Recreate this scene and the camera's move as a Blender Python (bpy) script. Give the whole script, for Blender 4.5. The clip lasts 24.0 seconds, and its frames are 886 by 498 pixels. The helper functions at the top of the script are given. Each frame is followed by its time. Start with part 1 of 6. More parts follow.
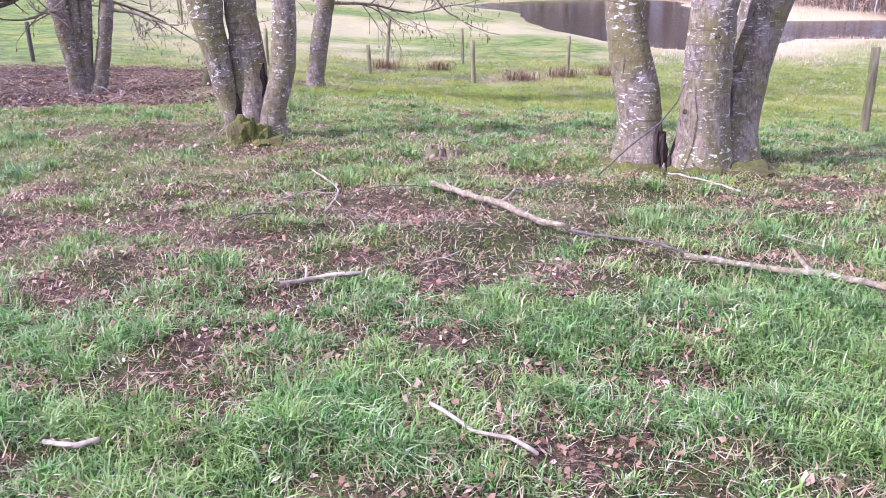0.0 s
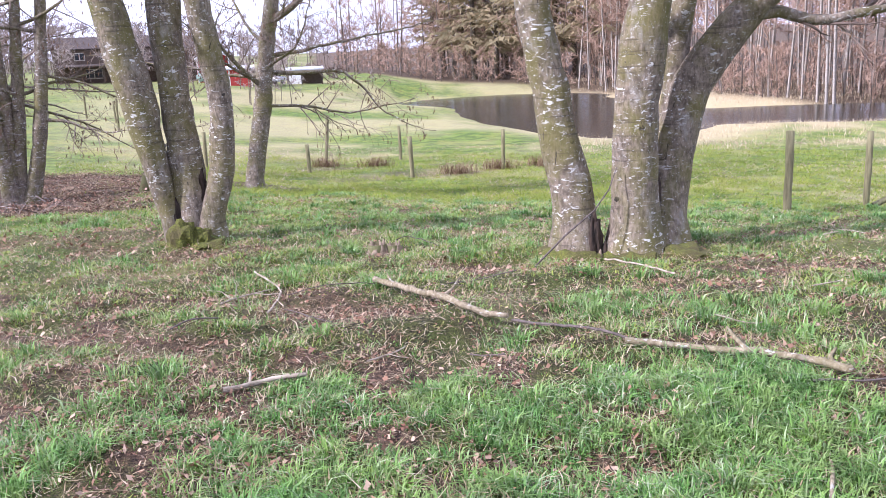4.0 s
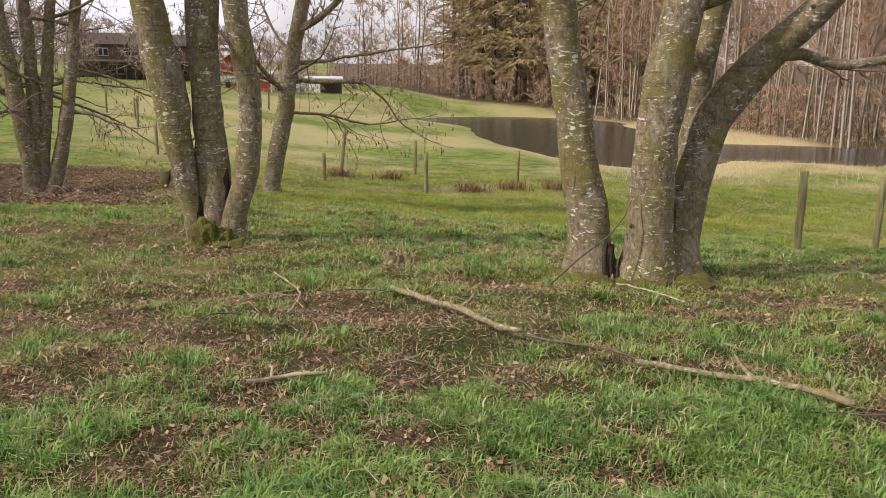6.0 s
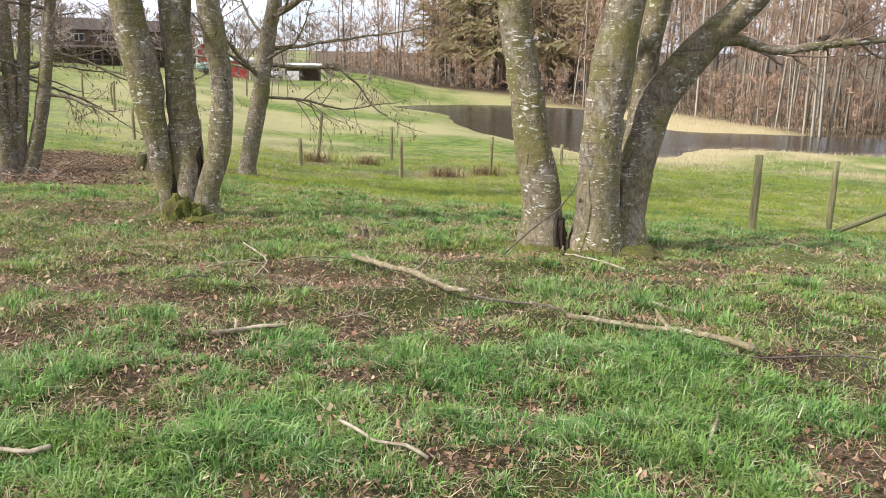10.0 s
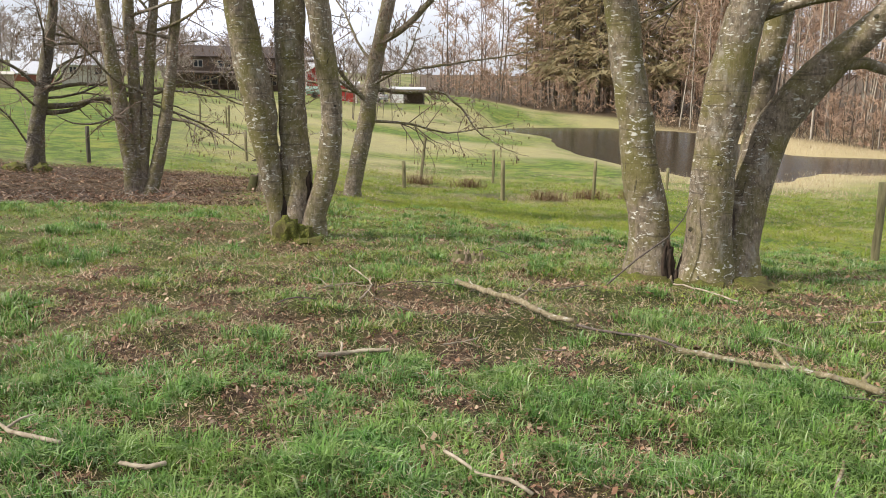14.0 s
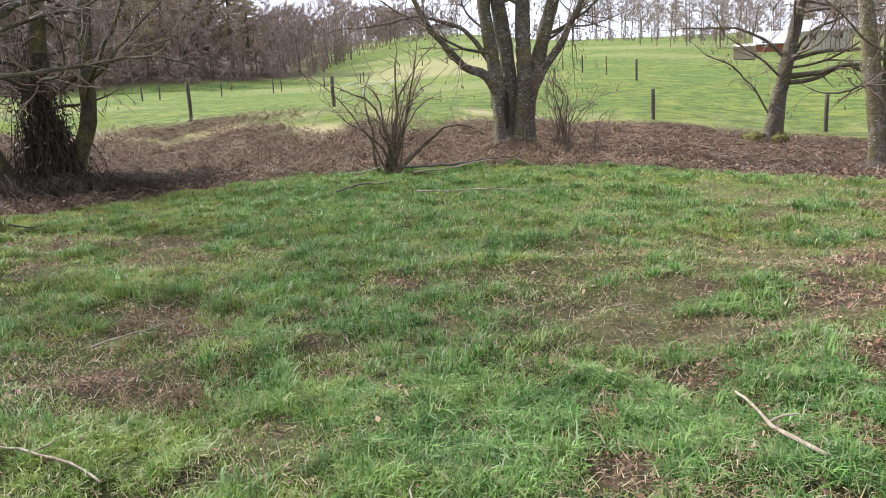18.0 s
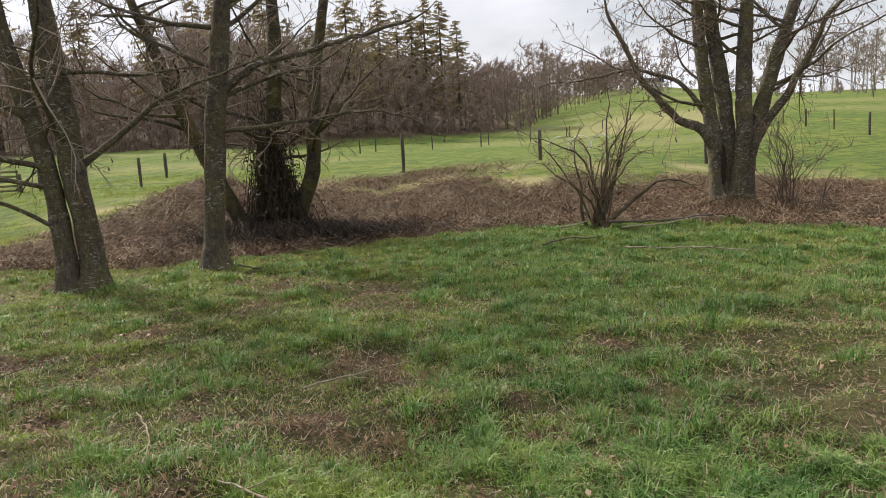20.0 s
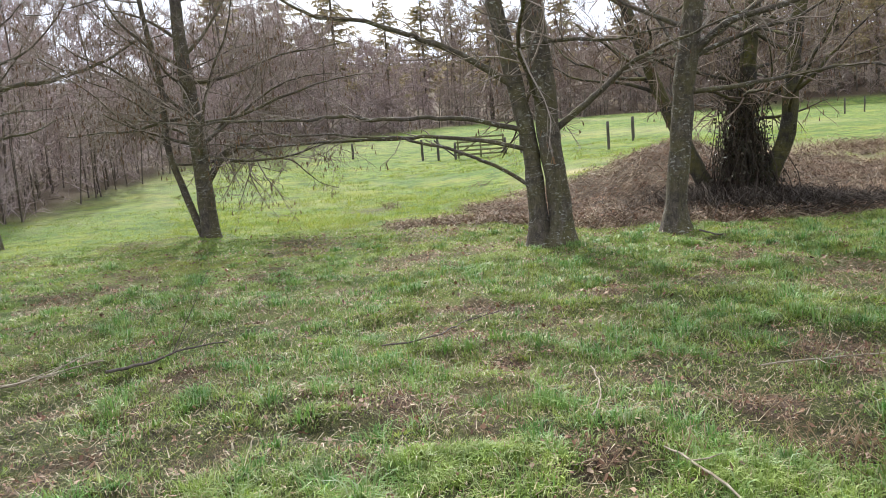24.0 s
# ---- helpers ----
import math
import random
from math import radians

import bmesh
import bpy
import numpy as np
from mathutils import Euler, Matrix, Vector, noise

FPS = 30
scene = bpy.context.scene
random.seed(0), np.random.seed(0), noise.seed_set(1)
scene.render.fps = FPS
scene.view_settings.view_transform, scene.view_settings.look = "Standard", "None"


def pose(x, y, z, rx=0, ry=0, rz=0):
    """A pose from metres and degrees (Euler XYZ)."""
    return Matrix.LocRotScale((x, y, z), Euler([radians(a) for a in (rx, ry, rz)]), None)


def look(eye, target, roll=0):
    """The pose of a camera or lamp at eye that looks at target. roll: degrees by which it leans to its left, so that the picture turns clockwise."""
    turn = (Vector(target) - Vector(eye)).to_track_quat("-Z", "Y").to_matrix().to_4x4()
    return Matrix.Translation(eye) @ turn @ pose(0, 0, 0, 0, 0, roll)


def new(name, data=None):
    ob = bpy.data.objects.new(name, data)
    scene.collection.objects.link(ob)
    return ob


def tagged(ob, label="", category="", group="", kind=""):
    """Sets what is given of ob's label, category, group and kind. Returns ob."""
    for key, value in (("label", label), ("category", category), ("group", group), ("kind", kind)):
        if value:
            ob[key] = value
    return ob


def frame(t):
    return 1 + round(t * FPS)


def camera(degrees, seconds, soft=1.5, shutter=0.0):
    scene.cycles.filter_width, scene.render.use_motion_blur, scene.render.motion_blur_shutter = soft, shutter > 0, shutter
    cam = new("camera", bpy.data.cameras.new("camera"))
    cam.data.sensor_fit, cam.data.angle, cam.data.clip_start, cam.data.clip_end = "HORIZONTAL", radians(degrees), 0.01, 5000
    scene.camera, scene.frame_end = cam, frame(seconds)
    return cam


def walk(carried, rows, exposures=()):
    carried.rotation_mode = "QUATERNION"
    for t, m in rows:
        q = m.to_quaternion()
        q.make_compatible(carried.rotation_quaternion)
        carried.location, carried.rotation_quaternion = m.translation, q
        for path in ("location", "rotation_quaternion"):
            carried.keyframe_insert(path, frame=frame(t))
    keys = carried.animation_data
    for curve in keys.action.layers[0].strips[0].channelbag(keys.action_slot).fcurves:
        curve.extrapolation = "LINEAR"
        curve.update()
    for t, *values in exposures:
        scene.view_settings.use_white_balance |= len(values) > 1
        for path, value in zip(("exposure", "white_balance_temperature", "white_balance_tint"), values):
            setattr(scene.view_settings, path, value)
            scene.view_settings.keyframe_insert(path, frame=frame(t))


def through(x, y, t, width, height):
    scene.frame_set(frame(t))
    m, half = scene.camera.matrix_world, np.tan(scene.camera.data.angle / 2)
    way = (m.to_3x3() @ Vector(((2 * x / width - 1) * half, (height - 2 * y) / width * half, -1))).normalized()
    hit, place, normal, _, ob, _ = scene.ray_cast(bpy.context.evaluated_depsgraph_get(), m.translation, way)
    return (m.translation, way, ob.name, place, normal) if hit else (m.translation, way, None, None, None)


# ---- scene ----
# ---- the camera and its path ----
cam = camera(57.13, 24.0, soft=0.45)
# seconds, eye x, y, z, heading to the left of +y, pitch, lean
PATH = [
    (0, 0.189, 0.299, 1.476, 9.79, -19.18, -1.36),
    (0.5, 0.217, 0.299, 1.474, 4.88, -18.38, -1.56),
    (1, 0.226, 0.304, 1.469, 1.94, -17.20, -2.03),
    (1.5, 0.227, 0.304, 1.471, 1.66, -17.53, -2.42),
    (3.5, 0.212, 0.296, 1.478, 3.93, -16.09, -2.92),
    (4, 0.205, 0.269, 1.502, 5.52, -12.86, -2.92),
    (4.5, 0.182, 0.245, 1.532, 7.63, -8.74, -2.81),
    (5, 0.136, 0.209, 1.539, 9.14, -7.62, -1.62),
    (5.5, 0.110, 0.158, 1.514, 7.14, -10.18, 0.29),
    (6, 0.134, 0.109, 1.509, 5.93, -11.65, 0.90),
    (6.5, 0.211, 0.063, 1.499, 8.60, -11.51, 0.45),
    (7, 0.319, -0.000, 1.479, 11.41, -12.25, 1.18),
    (7.5, 0.377, -0.056, 1.486, 12.09, -12.52, 0.43),
    (8, 0.344, -0.155, 1.484, 10.57, -12.65, 0.36),
    (8.5, 0.337, -0.253, 1.467, 7.98, -13.34, 1.18),
    (9, 0.340, -0.305, 1.466, 5.36, -13.44, 1.38),
    (9.5, 0.350, -0.317, 1.458, 4.29, -12.84, 1.40),
    (11.5, 0.360, -0.277, 1.483, 7.48, -11.87, 1.39),
    (12, 0.327, -0.281, 1.486, 9.12, -11.33, 2.32),
    (12.5, 0.308, -0.290, 1.488, 10.85, -10.85, 1.96),
    (13, 0.311, -0.291, 1.490, 11.41, -10.68, 1.55),
    (13.5, 0.309, -0.287, 1.492, 11.40, -10.78, 1.40),
    (14, 0.315, -0.282, 1.486, 11.66, -11.00, 0.97),
    (14.5, 0.320, -0.301, 1.489, 14.54, -11.11, 0.07),
    (15, 0.298, -0.326, 1.488, 20.94, -12.24, -0.01),
    (15.5, 0.264, -0.364, 1.481, 28.68, -14.50, 0.19),
    (16, 0.224, -0.380, 1.477, 34.48, -14.85, -0.13),
    (16.5, 0.187, -0.395, 1.481, 39.35, -13.89, -0.71),
    (17, 0.131, -0.391, 1.482, 45.82, -14.02, -1.29),
    (17.5, 0.035, -0.291, 1.494, 53.47, -13.04, -2.76),
    (18, -0.089, -0.145, 1.525, 60.23, -12.21, -3.39),
    (18.5, -0.168, -0.136, 1.528, 63.44, -11.81, -3.12),
    (20.5, -0.293, -0.144, 1.507, 79.18, -7.14, -3.28),
    (21, -0.309, -0.139, 1.506, 84.72, -7.69, -3.18),
    (21.5, -0.329, -0.141, 1.501, 89.58, -8.26, -3.04),
    (22, -0.346, -0.153, 1.492, 93.48, -8.77, -2.98),
    (22.5, -0.352, -0.149, 1.493, 96.28, -8.79, -3.31),
    (23, -0.361, -0.144, 1.494, 99.83, -8.31, -3.91),
    (23.5, -0.369, -0.138, 1.493, 103.32, -8.09, -4.28),
    (24, -0.366, -0.143, 1.497, 106.10, -8.14, -4.22),
]


def aimed(x, y, z, turn, pitch, lean):
    a, b = radians(turn), radians(pitch)
    return look((x, y, z), (x - math.sin(a) * math.cos(b), y + math.cos(a) * math.cos(b), z + math.sin(b)), lean)


walk(cam, [(t, aimed(*row)) for t, *row in PATH],
     exposures=[(0, 0.84, 5260, 45), (1.5, 0.85, 5260, 44), (3.5, 0.86, 5350, 42), (4.2, 0.49, 5650, 22), (5, -0.27, 6850, 11), (6, -0.18, 7300, 15),
                (7, 0.11, 6950, 12), (9.5, 0.34, 6400, 9), (12, 0.2, 6500, 9), (13, 0.12, 6700, 10), (14, 0.08, 6700, 10), (15, 0.1, 6600, 12), (16, 0.2, 5850, 15), (17, 0.32, 6200, 11), (18.5, 0.48, 6100, 14),
                (20.5, -0.28, 7200, 8), (22, -0.12, 7300, 7), (23, 0.49, 6450, 11), (24, 0.53, 6250, 8)])

# ---- sky and sun ----
SUN_TURN, SUN_HIGH = 121.0, 38.0   # heading to the left of +y, elevation
sa, se = radians(SUN_TURN), radians(SUN_HIGH)
sun_way = Vector((-math.sin(sa) * math.cos(se), math.cos(sa) * math.cos(se), math.sin(se)))
world = bpy.data.worlds.new("sky")
scene.world = world
world.use_nodes = True
wn, wl = world.node_tree.nodes, world.node_tree.links
sky = wn.new("ShaderNodeTexSky")
sky.sky_type, sky.sun_disc = "NISHITA", False
sky.sun_elevation, sky.sun_rotation = se, math.atan2(sun_way.x, sun_way.y)
sky.dust_density = 2.0
coord = wn.new("ShaderNodeTexCoord")
clouds = wn.new("ShaderNodeTexNoise")
clouds.inputs["Scale"].default_value, clouds.inputs["Detail"].default_value = 2.2, 7
stretch = wn.new("ShaderNodeMapping")
stretch.inputs["Scale"].default_value = (1, 1, 2.6)
wl.new(coord.outputs["Generated"], stretch.inputs["Vector"])
wl.new(stretch.outputs["Vector"], clouds.inputs["Vector"])
cover = wn.new("ShaderNodeValToRGB")
cover.color_ramp.elements[0].position, cover.color_ramp.elements[1].position = 0.42, 0.56
cover.color_ramp.elements[0].color = (0.56, 0.56, 0.56, 1)
wl.new(clouds.outputs["Fac"], cover.inputs["Fac"])
veil = wn.new("ShaderNodeMixRGB")
veil.inputs["Color2"].default_value = (12.6, 13.1, 15.0, 1)
wl.new(cover.outputs["Color"], veil.inputs["Fac"])
wl.new(sky.outputs["Color"], veil.inputs["Color1"])
wl.new(veil.outputs["Color"], wn["Background"].inputs["Color"])
wn["Background"].inputs["Strength"].default_value = 0.085
sun = new("sun", bpy.data.lights.new("sun", "SUN"))
sun.data.energy, sun.data.angle, sun.data.color = 4.8, radians(2.5), (1.0, 0.95, 0.87)
sun.matrix_basis = look((0, 0, 60), Vector((0, 0, 60)) - sun_way)


# ---- materials ----
def material(name, rough=0.9):
    m = bpy.data.materials.new(name)
    m.use_nodes = True
    b = m.node_tree.nodes["Principled BSDF"]
    b.inputs["Roughness"].default_value = rough
    b.inputs["Specular IOR Level"].default_value = 0.3
    return m, m.node_tree, b


def place(nt, kind="Object", scale=(1, 1, 1)):
    c, s = nt.nodes.new("ShaderNodeTexCoord"), nt.nodes.new("ShaderNodeMapping")
    s.inputs["Scale"].default_value = scale
    nt.links.new(c.outputs[kind], s.inputs["Vector"])
    return s.outputs["Vector"]


def speckle(nt, vec, scale, detail=4, rough=0.6, warp=0.0):
    n = nt.nodes.new("ShaderNodeTexNoise")
    n.inputs["Scale"].default_value, n.inputs["Detail"].default_value, n.inputs["Roughness"].default_value = scale, detail, rough
    n.inputs["Distortion"].default_value = warp
    if vec is not None:
        nt.links.new(vec, n.inputs["Vector"])
    return n.outputs["Fac"]


def ramp(nt, fac, *stops):
    r = nt.nodes.new("ShaderNodeValToRGB")
    e = r.color_ramp.elements
    while len(e) < len(stops):
        e.new(0.5)
    for k, (p, c) in zip(e, stops):
        k.position, k.color = p, (*c, 1) if isinstance(c, tuple) else (c, c, c, 1)
    nt.links.new(fac, r.inputs["Fac"])
    return r.outputs["Color"]


def blend(nt, fac, a, b, mode="MIX"):
    x = nt.nodes.new("ShaderNodeMixRGB")
    x.blend_type = mode
    for sock, v in zip(("Fac", "Color1", "Color2"), (fac, a, b)):
        if isinstance(v, (int, float)):
            x.inputs[sock].default_value = v if sock == "Fac" else (v, v, v, 1)
        elif isinstance(v, tuple):
            x.inputs[sock].default_value = (*v, 1)
        else:
            nt.links.new(v, x.inputs[sock])
    return x.outputs["Color"]


def relief(nt, b, height, strength=0.4, depth=0.01):
    u = nt.nodes.new("ShaderNodeBump")
    u.inputs["Strength"].default_value, u.inputs["Distance"].default_value = strength, depth
    nt.links.new(height, u.inputs["Height"])
    nt.links.new(u.outputs["Normal"], b.inputs["Normal"])


def grained(name, dark, light, scale=30, rough=0.9, stretch=(1, 1, 1), bump=0.4, depth=0.005, stain=None):
    """A plain natural surface: two tones of grain, a broad stain and fine relief."""
    m, nt, b = material(name, rough)
    v = place(nt, scale=stretch)
    fine, wide = speckle(nt, v, scale, 6), speckle(nt, v, scale * 0.08, 3)
    col = blend(nt, ramp(nt, fine, (0.3, 0.0), (0.7, 1.0)), dark, light)
    if stain:
        col = blend(nt, ramp(nt, wide, (0.45, 0.0), (0.65, 0.8)), col, stain)
    nt.links.new(col, b.inputs["Base Color"])
    relief(nt, b, fine, bump, depth)
    return m


def strands(name, tones, rough=0.7, through=0.35, drift=(), gloss=0.25):
    """Blades, leaves or twigs in one mesh, each in a tone of its own; thin ones let some light through."""
    m, nt, b = material(name, rough)
    b.inputs["Specular IOR Level"].default_value = gloss
    geo = nt.nodes.new("ShaderNodeNewGeometry")
    col = ramp(nt, geo.outputs["Random Per Island"], *[(k / max(1, len(tones) - 1), c) for k, c in enumerate(tones)])
    wide = speckle(nt, place(nt), 0.9, 3)
    col = blend(nt, ramp(nt, wide, (0.35, 0.0), (0.7, 0.35)), col, tones[-1])
    for k, (size, tone, share) in enumerate(drift):
        col = blend(nt, ramp(nt, speckle(nt, place(nt, scale=(1, 1, 0.2)), size, 4, 0.6), (0.47, 0.0), (0.6, share)), col, tone)
    nt.links.new(col, b.inputs["Base Color"])
    if through:
        t, mix = nt.nodes.new("ShaderNodeBsdfTranslucent"), nt.nodes.new("ShaderNodeMixShader")
        mix.inputs["Fac"].default_value = through
        nt.links.new(col, t.inputs["Color"])
        nt.links.new(b.outputs["BSDF"], mix.inputs[1])
        nt.links.new(t.outputs["BSDF"], mix.inputs[2])
        nt.links.new(mix.outputs["Shader"], nt.nodes["Material Output"].inputs["Surface"])
    return m


def bark(name, dark, light, lichen=0.5, moss=0.4):
    """Smooth grey bark: mottled, with white lichen dashes and dots, dark scars and olive algae."""
    m, nt, b = material(name, 0.92)
    v, upright = place(nt), place(nt, scale=(1, 1, 0.35))
    fine, mid, wide = speckle(nt, upright, 45, 6, 0.7), speckle(nt, v, 13, 4, 0.65), speckle(nt, v, 3.0, 4)
    col = blend(nt, ramp(nt, fine, (0.3, 0.0), (0.72, 1.0)), dark, light)
    col = blend(nt, ramp(nt, mid, (0.42, 0.0), (0.62, 0.55)), col, tuple(0.62 * c for c in dark))
    col = blend(nt, ramp(nt, wide, (0.44, 0.0), (0.62, moss)), col, (0.15, 0.135, 0.03))
    olive = speckle(nt, place(nt, scale=(1, 1, 0.25)), 4.2, 4, 0.6)
    col = blend(nt, ramp(nt, olive, (0.52, 0.0), (0.66, 0.8 * moss)), col, (0.115, 0.112, 0.026))
    pale = speckle(nt, place(nt, scale=(1, 1, 0.55)), 6.5, 6, 0.7)
    col = blend(nt, ramp(nt, pale, (0.56, 0.0), (0.68, 0.45 * lichen)), col, (0.38, 0.36, 0.31))
    where = speckle(nt, v, 2.3, 2)
    dash = speckle(nt, place(nt, scale=(11, 11, 27)), 1.5, 5, 0.62, 0.6)
    spots = blend(nt, 1.0, ramp(nt, dash, (0.59, 0.0), (0.61, 1.0)), ramp(nt, where, (0.40, 0.0), (0.56, 0.95 * lichen)), "MULTIPLY")
    col = blend(nt, spots, col, (0.60, 0.59, 0.53))
    dots = speckle(nt, place(nt, scale=(34, 34, 46)), 1.5, 3, 0.5, 0.3)
    col = blend(nt, ramp(nt, dots, (0.665, 0.0), (0.69, 0.7 * lichen)), col, (0.50, 0.49, 0.43))
    bands = speckle(nt, place(nt, scale=(2, 2, 34)), 1.0, 4)
    col = blend(nt, ramp(nt, bands, (0.60, 0.0), (0.68, 0.5)), col, (0.035, 0.03, 0.022))
    scar = speckle(nt, place(nt, scale=(9, 9, 4)), 1.0, 5, 0.7, 0.8)
    col = blend(nt, ramp(nt, scar, (0.645, 0.0), (0.68, 0.75)), col, (0.022, 0.018, 0.013))
    nt.links.new(col, b.inputs["Base Color"])
    relief(nt, b, blend(nt, 0.5, fine, mid), 0.9, 0.025)
    return m


# alder bark twice, light in the colour: sunlit tone, then darkened for backlit stems
BARK_SUN = bark("sunlit_alder_bark", (0.085, 0.066, 0.043), (0.38, 0.31, 0.23), 1.0, 0.62)
BARK_SHADED = bark("shade_toned_bark", (0.0416, 0.0331, 0.025), (0.156, 0.126, 0.0968), 0.45, 0.3)
BARK_IVY = bark("ivy_bark", (0.025, 0.022, 0.017), (0.08, 0.068, 0.05), 0.1, 0.5)
TWIG = strands("twig_bark", [(0.102, 0.0743, 0.0585), (0.203, 0.149, 0.111), (0.29, 0.223, 0.169)], 0.85, 0)
BRIAR = strands("brown_briar_twigs", [(0.09, 0.06, 0.042), (0.19, 0.135, 0.095), (0.29, 0.22, 0.165)], 0.85, 0)
TWIG_PALE = strands("pale_twigs", [(0.10, 0.075, 0.06), (0.22, 0.17, 0.135), (0.32, 0.27, 0.22)], 0.85, 0)
CATKIN = strands("catkins", [(0.06, 0.035, 0.025), (0.16, 0.09, 0.06), (0.2, 0.13, 0.06)], 0.85, 0)
MOSS = grained("moss", (0.0375, 0.0468, 0.012), (0.188, 0.195, 0.0336), 60, 1.0, bump=0.9, depth=0.02, stain=(0.075, 0.0585, 0.0264))
GRASS = strands("grass_blades", [(0.0442, 0.124, 0.0235), (0.108, 0.248, 0.0429), (0.19, 0.377, 0.0702), (0.0632, 0.169, 0.0351), (0.304, 0.443, 0.138), (0.0632, 0.169, 0.0351), (0.139, 0.306, 0.0545), (0.531, 0.56, 0.391), (0.101, 0.234, 0.0467), (0.177, 0.352, 0.0702)], 0.46, 0.2,
                [(1.3, (0.304, 0.391, 0.078), 0.4), (2.1, (0.0823, 0.208, 0.0429), 0.4), (5.5, (0.0442, 0.104, 0.0215), 0.5), (8.5, (0.405, 0.494, 0.175), 0.3)])
DRYGRASS = strands("thin_yellow_grass", [(0.0721, 0.142, 0.0205), (0.169, 0.277, 0.0392), (0.29, 0.4, 0.0616), (0.0852, 0.174, 0.028), (0.394, 0.477, 0.14), (0.112, 0.206, 0.0318), (0.21, 0.335, 0.0486), (0.59, 0.58, 0.374), (0.248, 0.322, 0.084), (0.222, 0.349, 0.0559)], 0.46, 0.2,
                   [(1.3, (0.368, 0.451, 0.0746), 0.5), (2.1, (0.0786, 0.174, 0.0336), 0.35), (5.5, (0.0525, 0.0969, 0.0205), 0.5), (8.5, (0.499, 0.541, 0.205), 0.3)])
TURF = strands("mossy_turf", [(0.129, 0.173, 0.021), (0.296, 0.366, 0.0488), (0.439, 0.499, 0.0874), (0.103, 0.167, 0.0245), (0.425, 0.374, 0.21), (0.2, 0.291, 0.0419)], 0.65, 0.22,
               [(0.9, (0.425, 0.478, 0.0734), 0.5), (1.7, (0.11, 0.167, 0.0314), 0.5), (2.9, (0.219, 0.18, 0.105), 0.4), (5.5, (0.0581, 0.0802, 0.0192), 0.5), (8.5, (0.49, 0.526, 0.174), 0.3)])
PASTURE = strands("pasture_blades", [(0.128, 0.21, 0.0254), (0.268, 0.383, 0.0485), (0.383, 0.443, 0.0751), (0.191, 0.3, 0.037), (0.319, 0.276, 0.0924)], 0.95, 0.45, [(0.5, (0.0957, 0.168, 0.0231), 0.6), (1.3, (0.37, 0.371, 0.0693), 0.5)])
RUSH = strands("dead_rushes", [(0.10, 0.06, 0.03), (0.20, 0.125, 0.065), (0.33, 0.24, 0.135), (0.14, 0.08, 0.04)], 0.7, 0.15)
VINE = strands("dead_vines", [(0.024, 0.0168, 0.012), (0.048, 0.0352, 0.0256), (0.104, 0.08, 0.0592), (0.032, 0.0224, 0.016)], 0.9, 0)
DEBRIS = strands("fine_debris", [(0.035, 0.0213, 0.0132), (0.0938, 0.0575, 0.0336), (0.175, 0.112, 0.0672), (0.375, 0.275, 0.168), (0.0562, 0.0363, 0.0216)], 0.9, 0)
BRICK = grained("dull_red_cladding", (0.20, 0.075, 0.05), (0.32, 0.13, 0.09), 3, 0.9, (1, 1, 6), 0.3, 0.01)
CREAM = grained("dull_cream_plaster", (0.42, 0.39, 0.32), (0.58, 0.55, 0.47), 2, 0.9, bump=0.2, depth=0.01)
ROT_GAP = grained("rotten_wood_and_gap_shade", (0.012, 0.01, 0.008), (0.07, 0.048, 0.033), 30, 1.0, (1, 1, 0.3), 0.8, 0.02)
STRAW = strands("dry_grass", [(0.27, 0.19, 0.10), (0.48, 0.38, 0.22), (0.19, 0.125, 0.07), (0.64, 0.55, 0.38), (0.37, 0.28, 0.16)], 0.5, 0.25)
REED = strands("bleached_reeds", [(0.40, 0.31, 0.18), (0.62, 0.51, 0.32), (0.34, 0.25, 0.14), (0.70, 0.62, 0.45), (0.52, 0.42, 0.26)], 0.6, 0.25)
LEAF = strands("dead_leaves", [(0.0753, 0.0381, 0.0226), (0.251, 0.134, 0.0773), (0.389, 0.23, 0.139), (0.0564, 0.0291, 0.0186), (0.652, 0.47, 0.319), (0.188, 0.0874, 0.0495), (0.314, 0.168, 0.0979), (0.1, 0.056, 0.0351)], 0.6, 0.15)
PALELEAF = strands("pale_dead_leaves", [(0.24, 0.13, 0.075), (0.38, 0.24, 0.145), (0.18, 0.09, 0.05), (0.52, 0.38, 0.26), (0.30, 0.17, 0.10)], 0.5, 0.15)
CANE = strands("bramble_canes", [(0.0649, 0.04, 0.0238), (0.194, 0.136, 0.0819), (0.519, 0.427, 0.29), (0.103, 0.0648, 0.0396), (0.286, 0.206, 0.13), (0.156, 0.102, 0.0621)], 0.75, 0, [(0.5, (0.208, 0.121, 0.0727), 0.45), (1.6, (0.0778, 0.0497, 0.0304), 0.5)])
POSTWOOD = grained("weathered_post_wood", (0.101, 0.0889, 0.0473), (0.272, 0.243, 0.128), 25, 0.95, (1, 1, 0.12), 0.5, 0.006, (0.151, 0.162, 0.0614))
POSTDARK = grained("dark_post_wood", (0.05, 0.045, 0.035), (0.13, 0.115, 0.09), 25, 0.95, (1, 1, 0.12), 0.5, 0.006)
LOGWOOD = bark("lichened_dead_branch", (0.149, 0.115, 0.0694), (0.506, 0.425, 0.291), 0.5, 0.3)
STICK = grained("dry_stick", (0.17, 0.13, 0.085), (0.46, 0.40, 0.30), 18, 0.95, (1, 1, 1), 0.5, 0.004)
DARKSTICK = grained("dark_stick", (0.06, 0.05, 0.04), (0.16, 0.13, 0.11), 30, 0.95, (1, 1, 1), 0.5, 0.004)
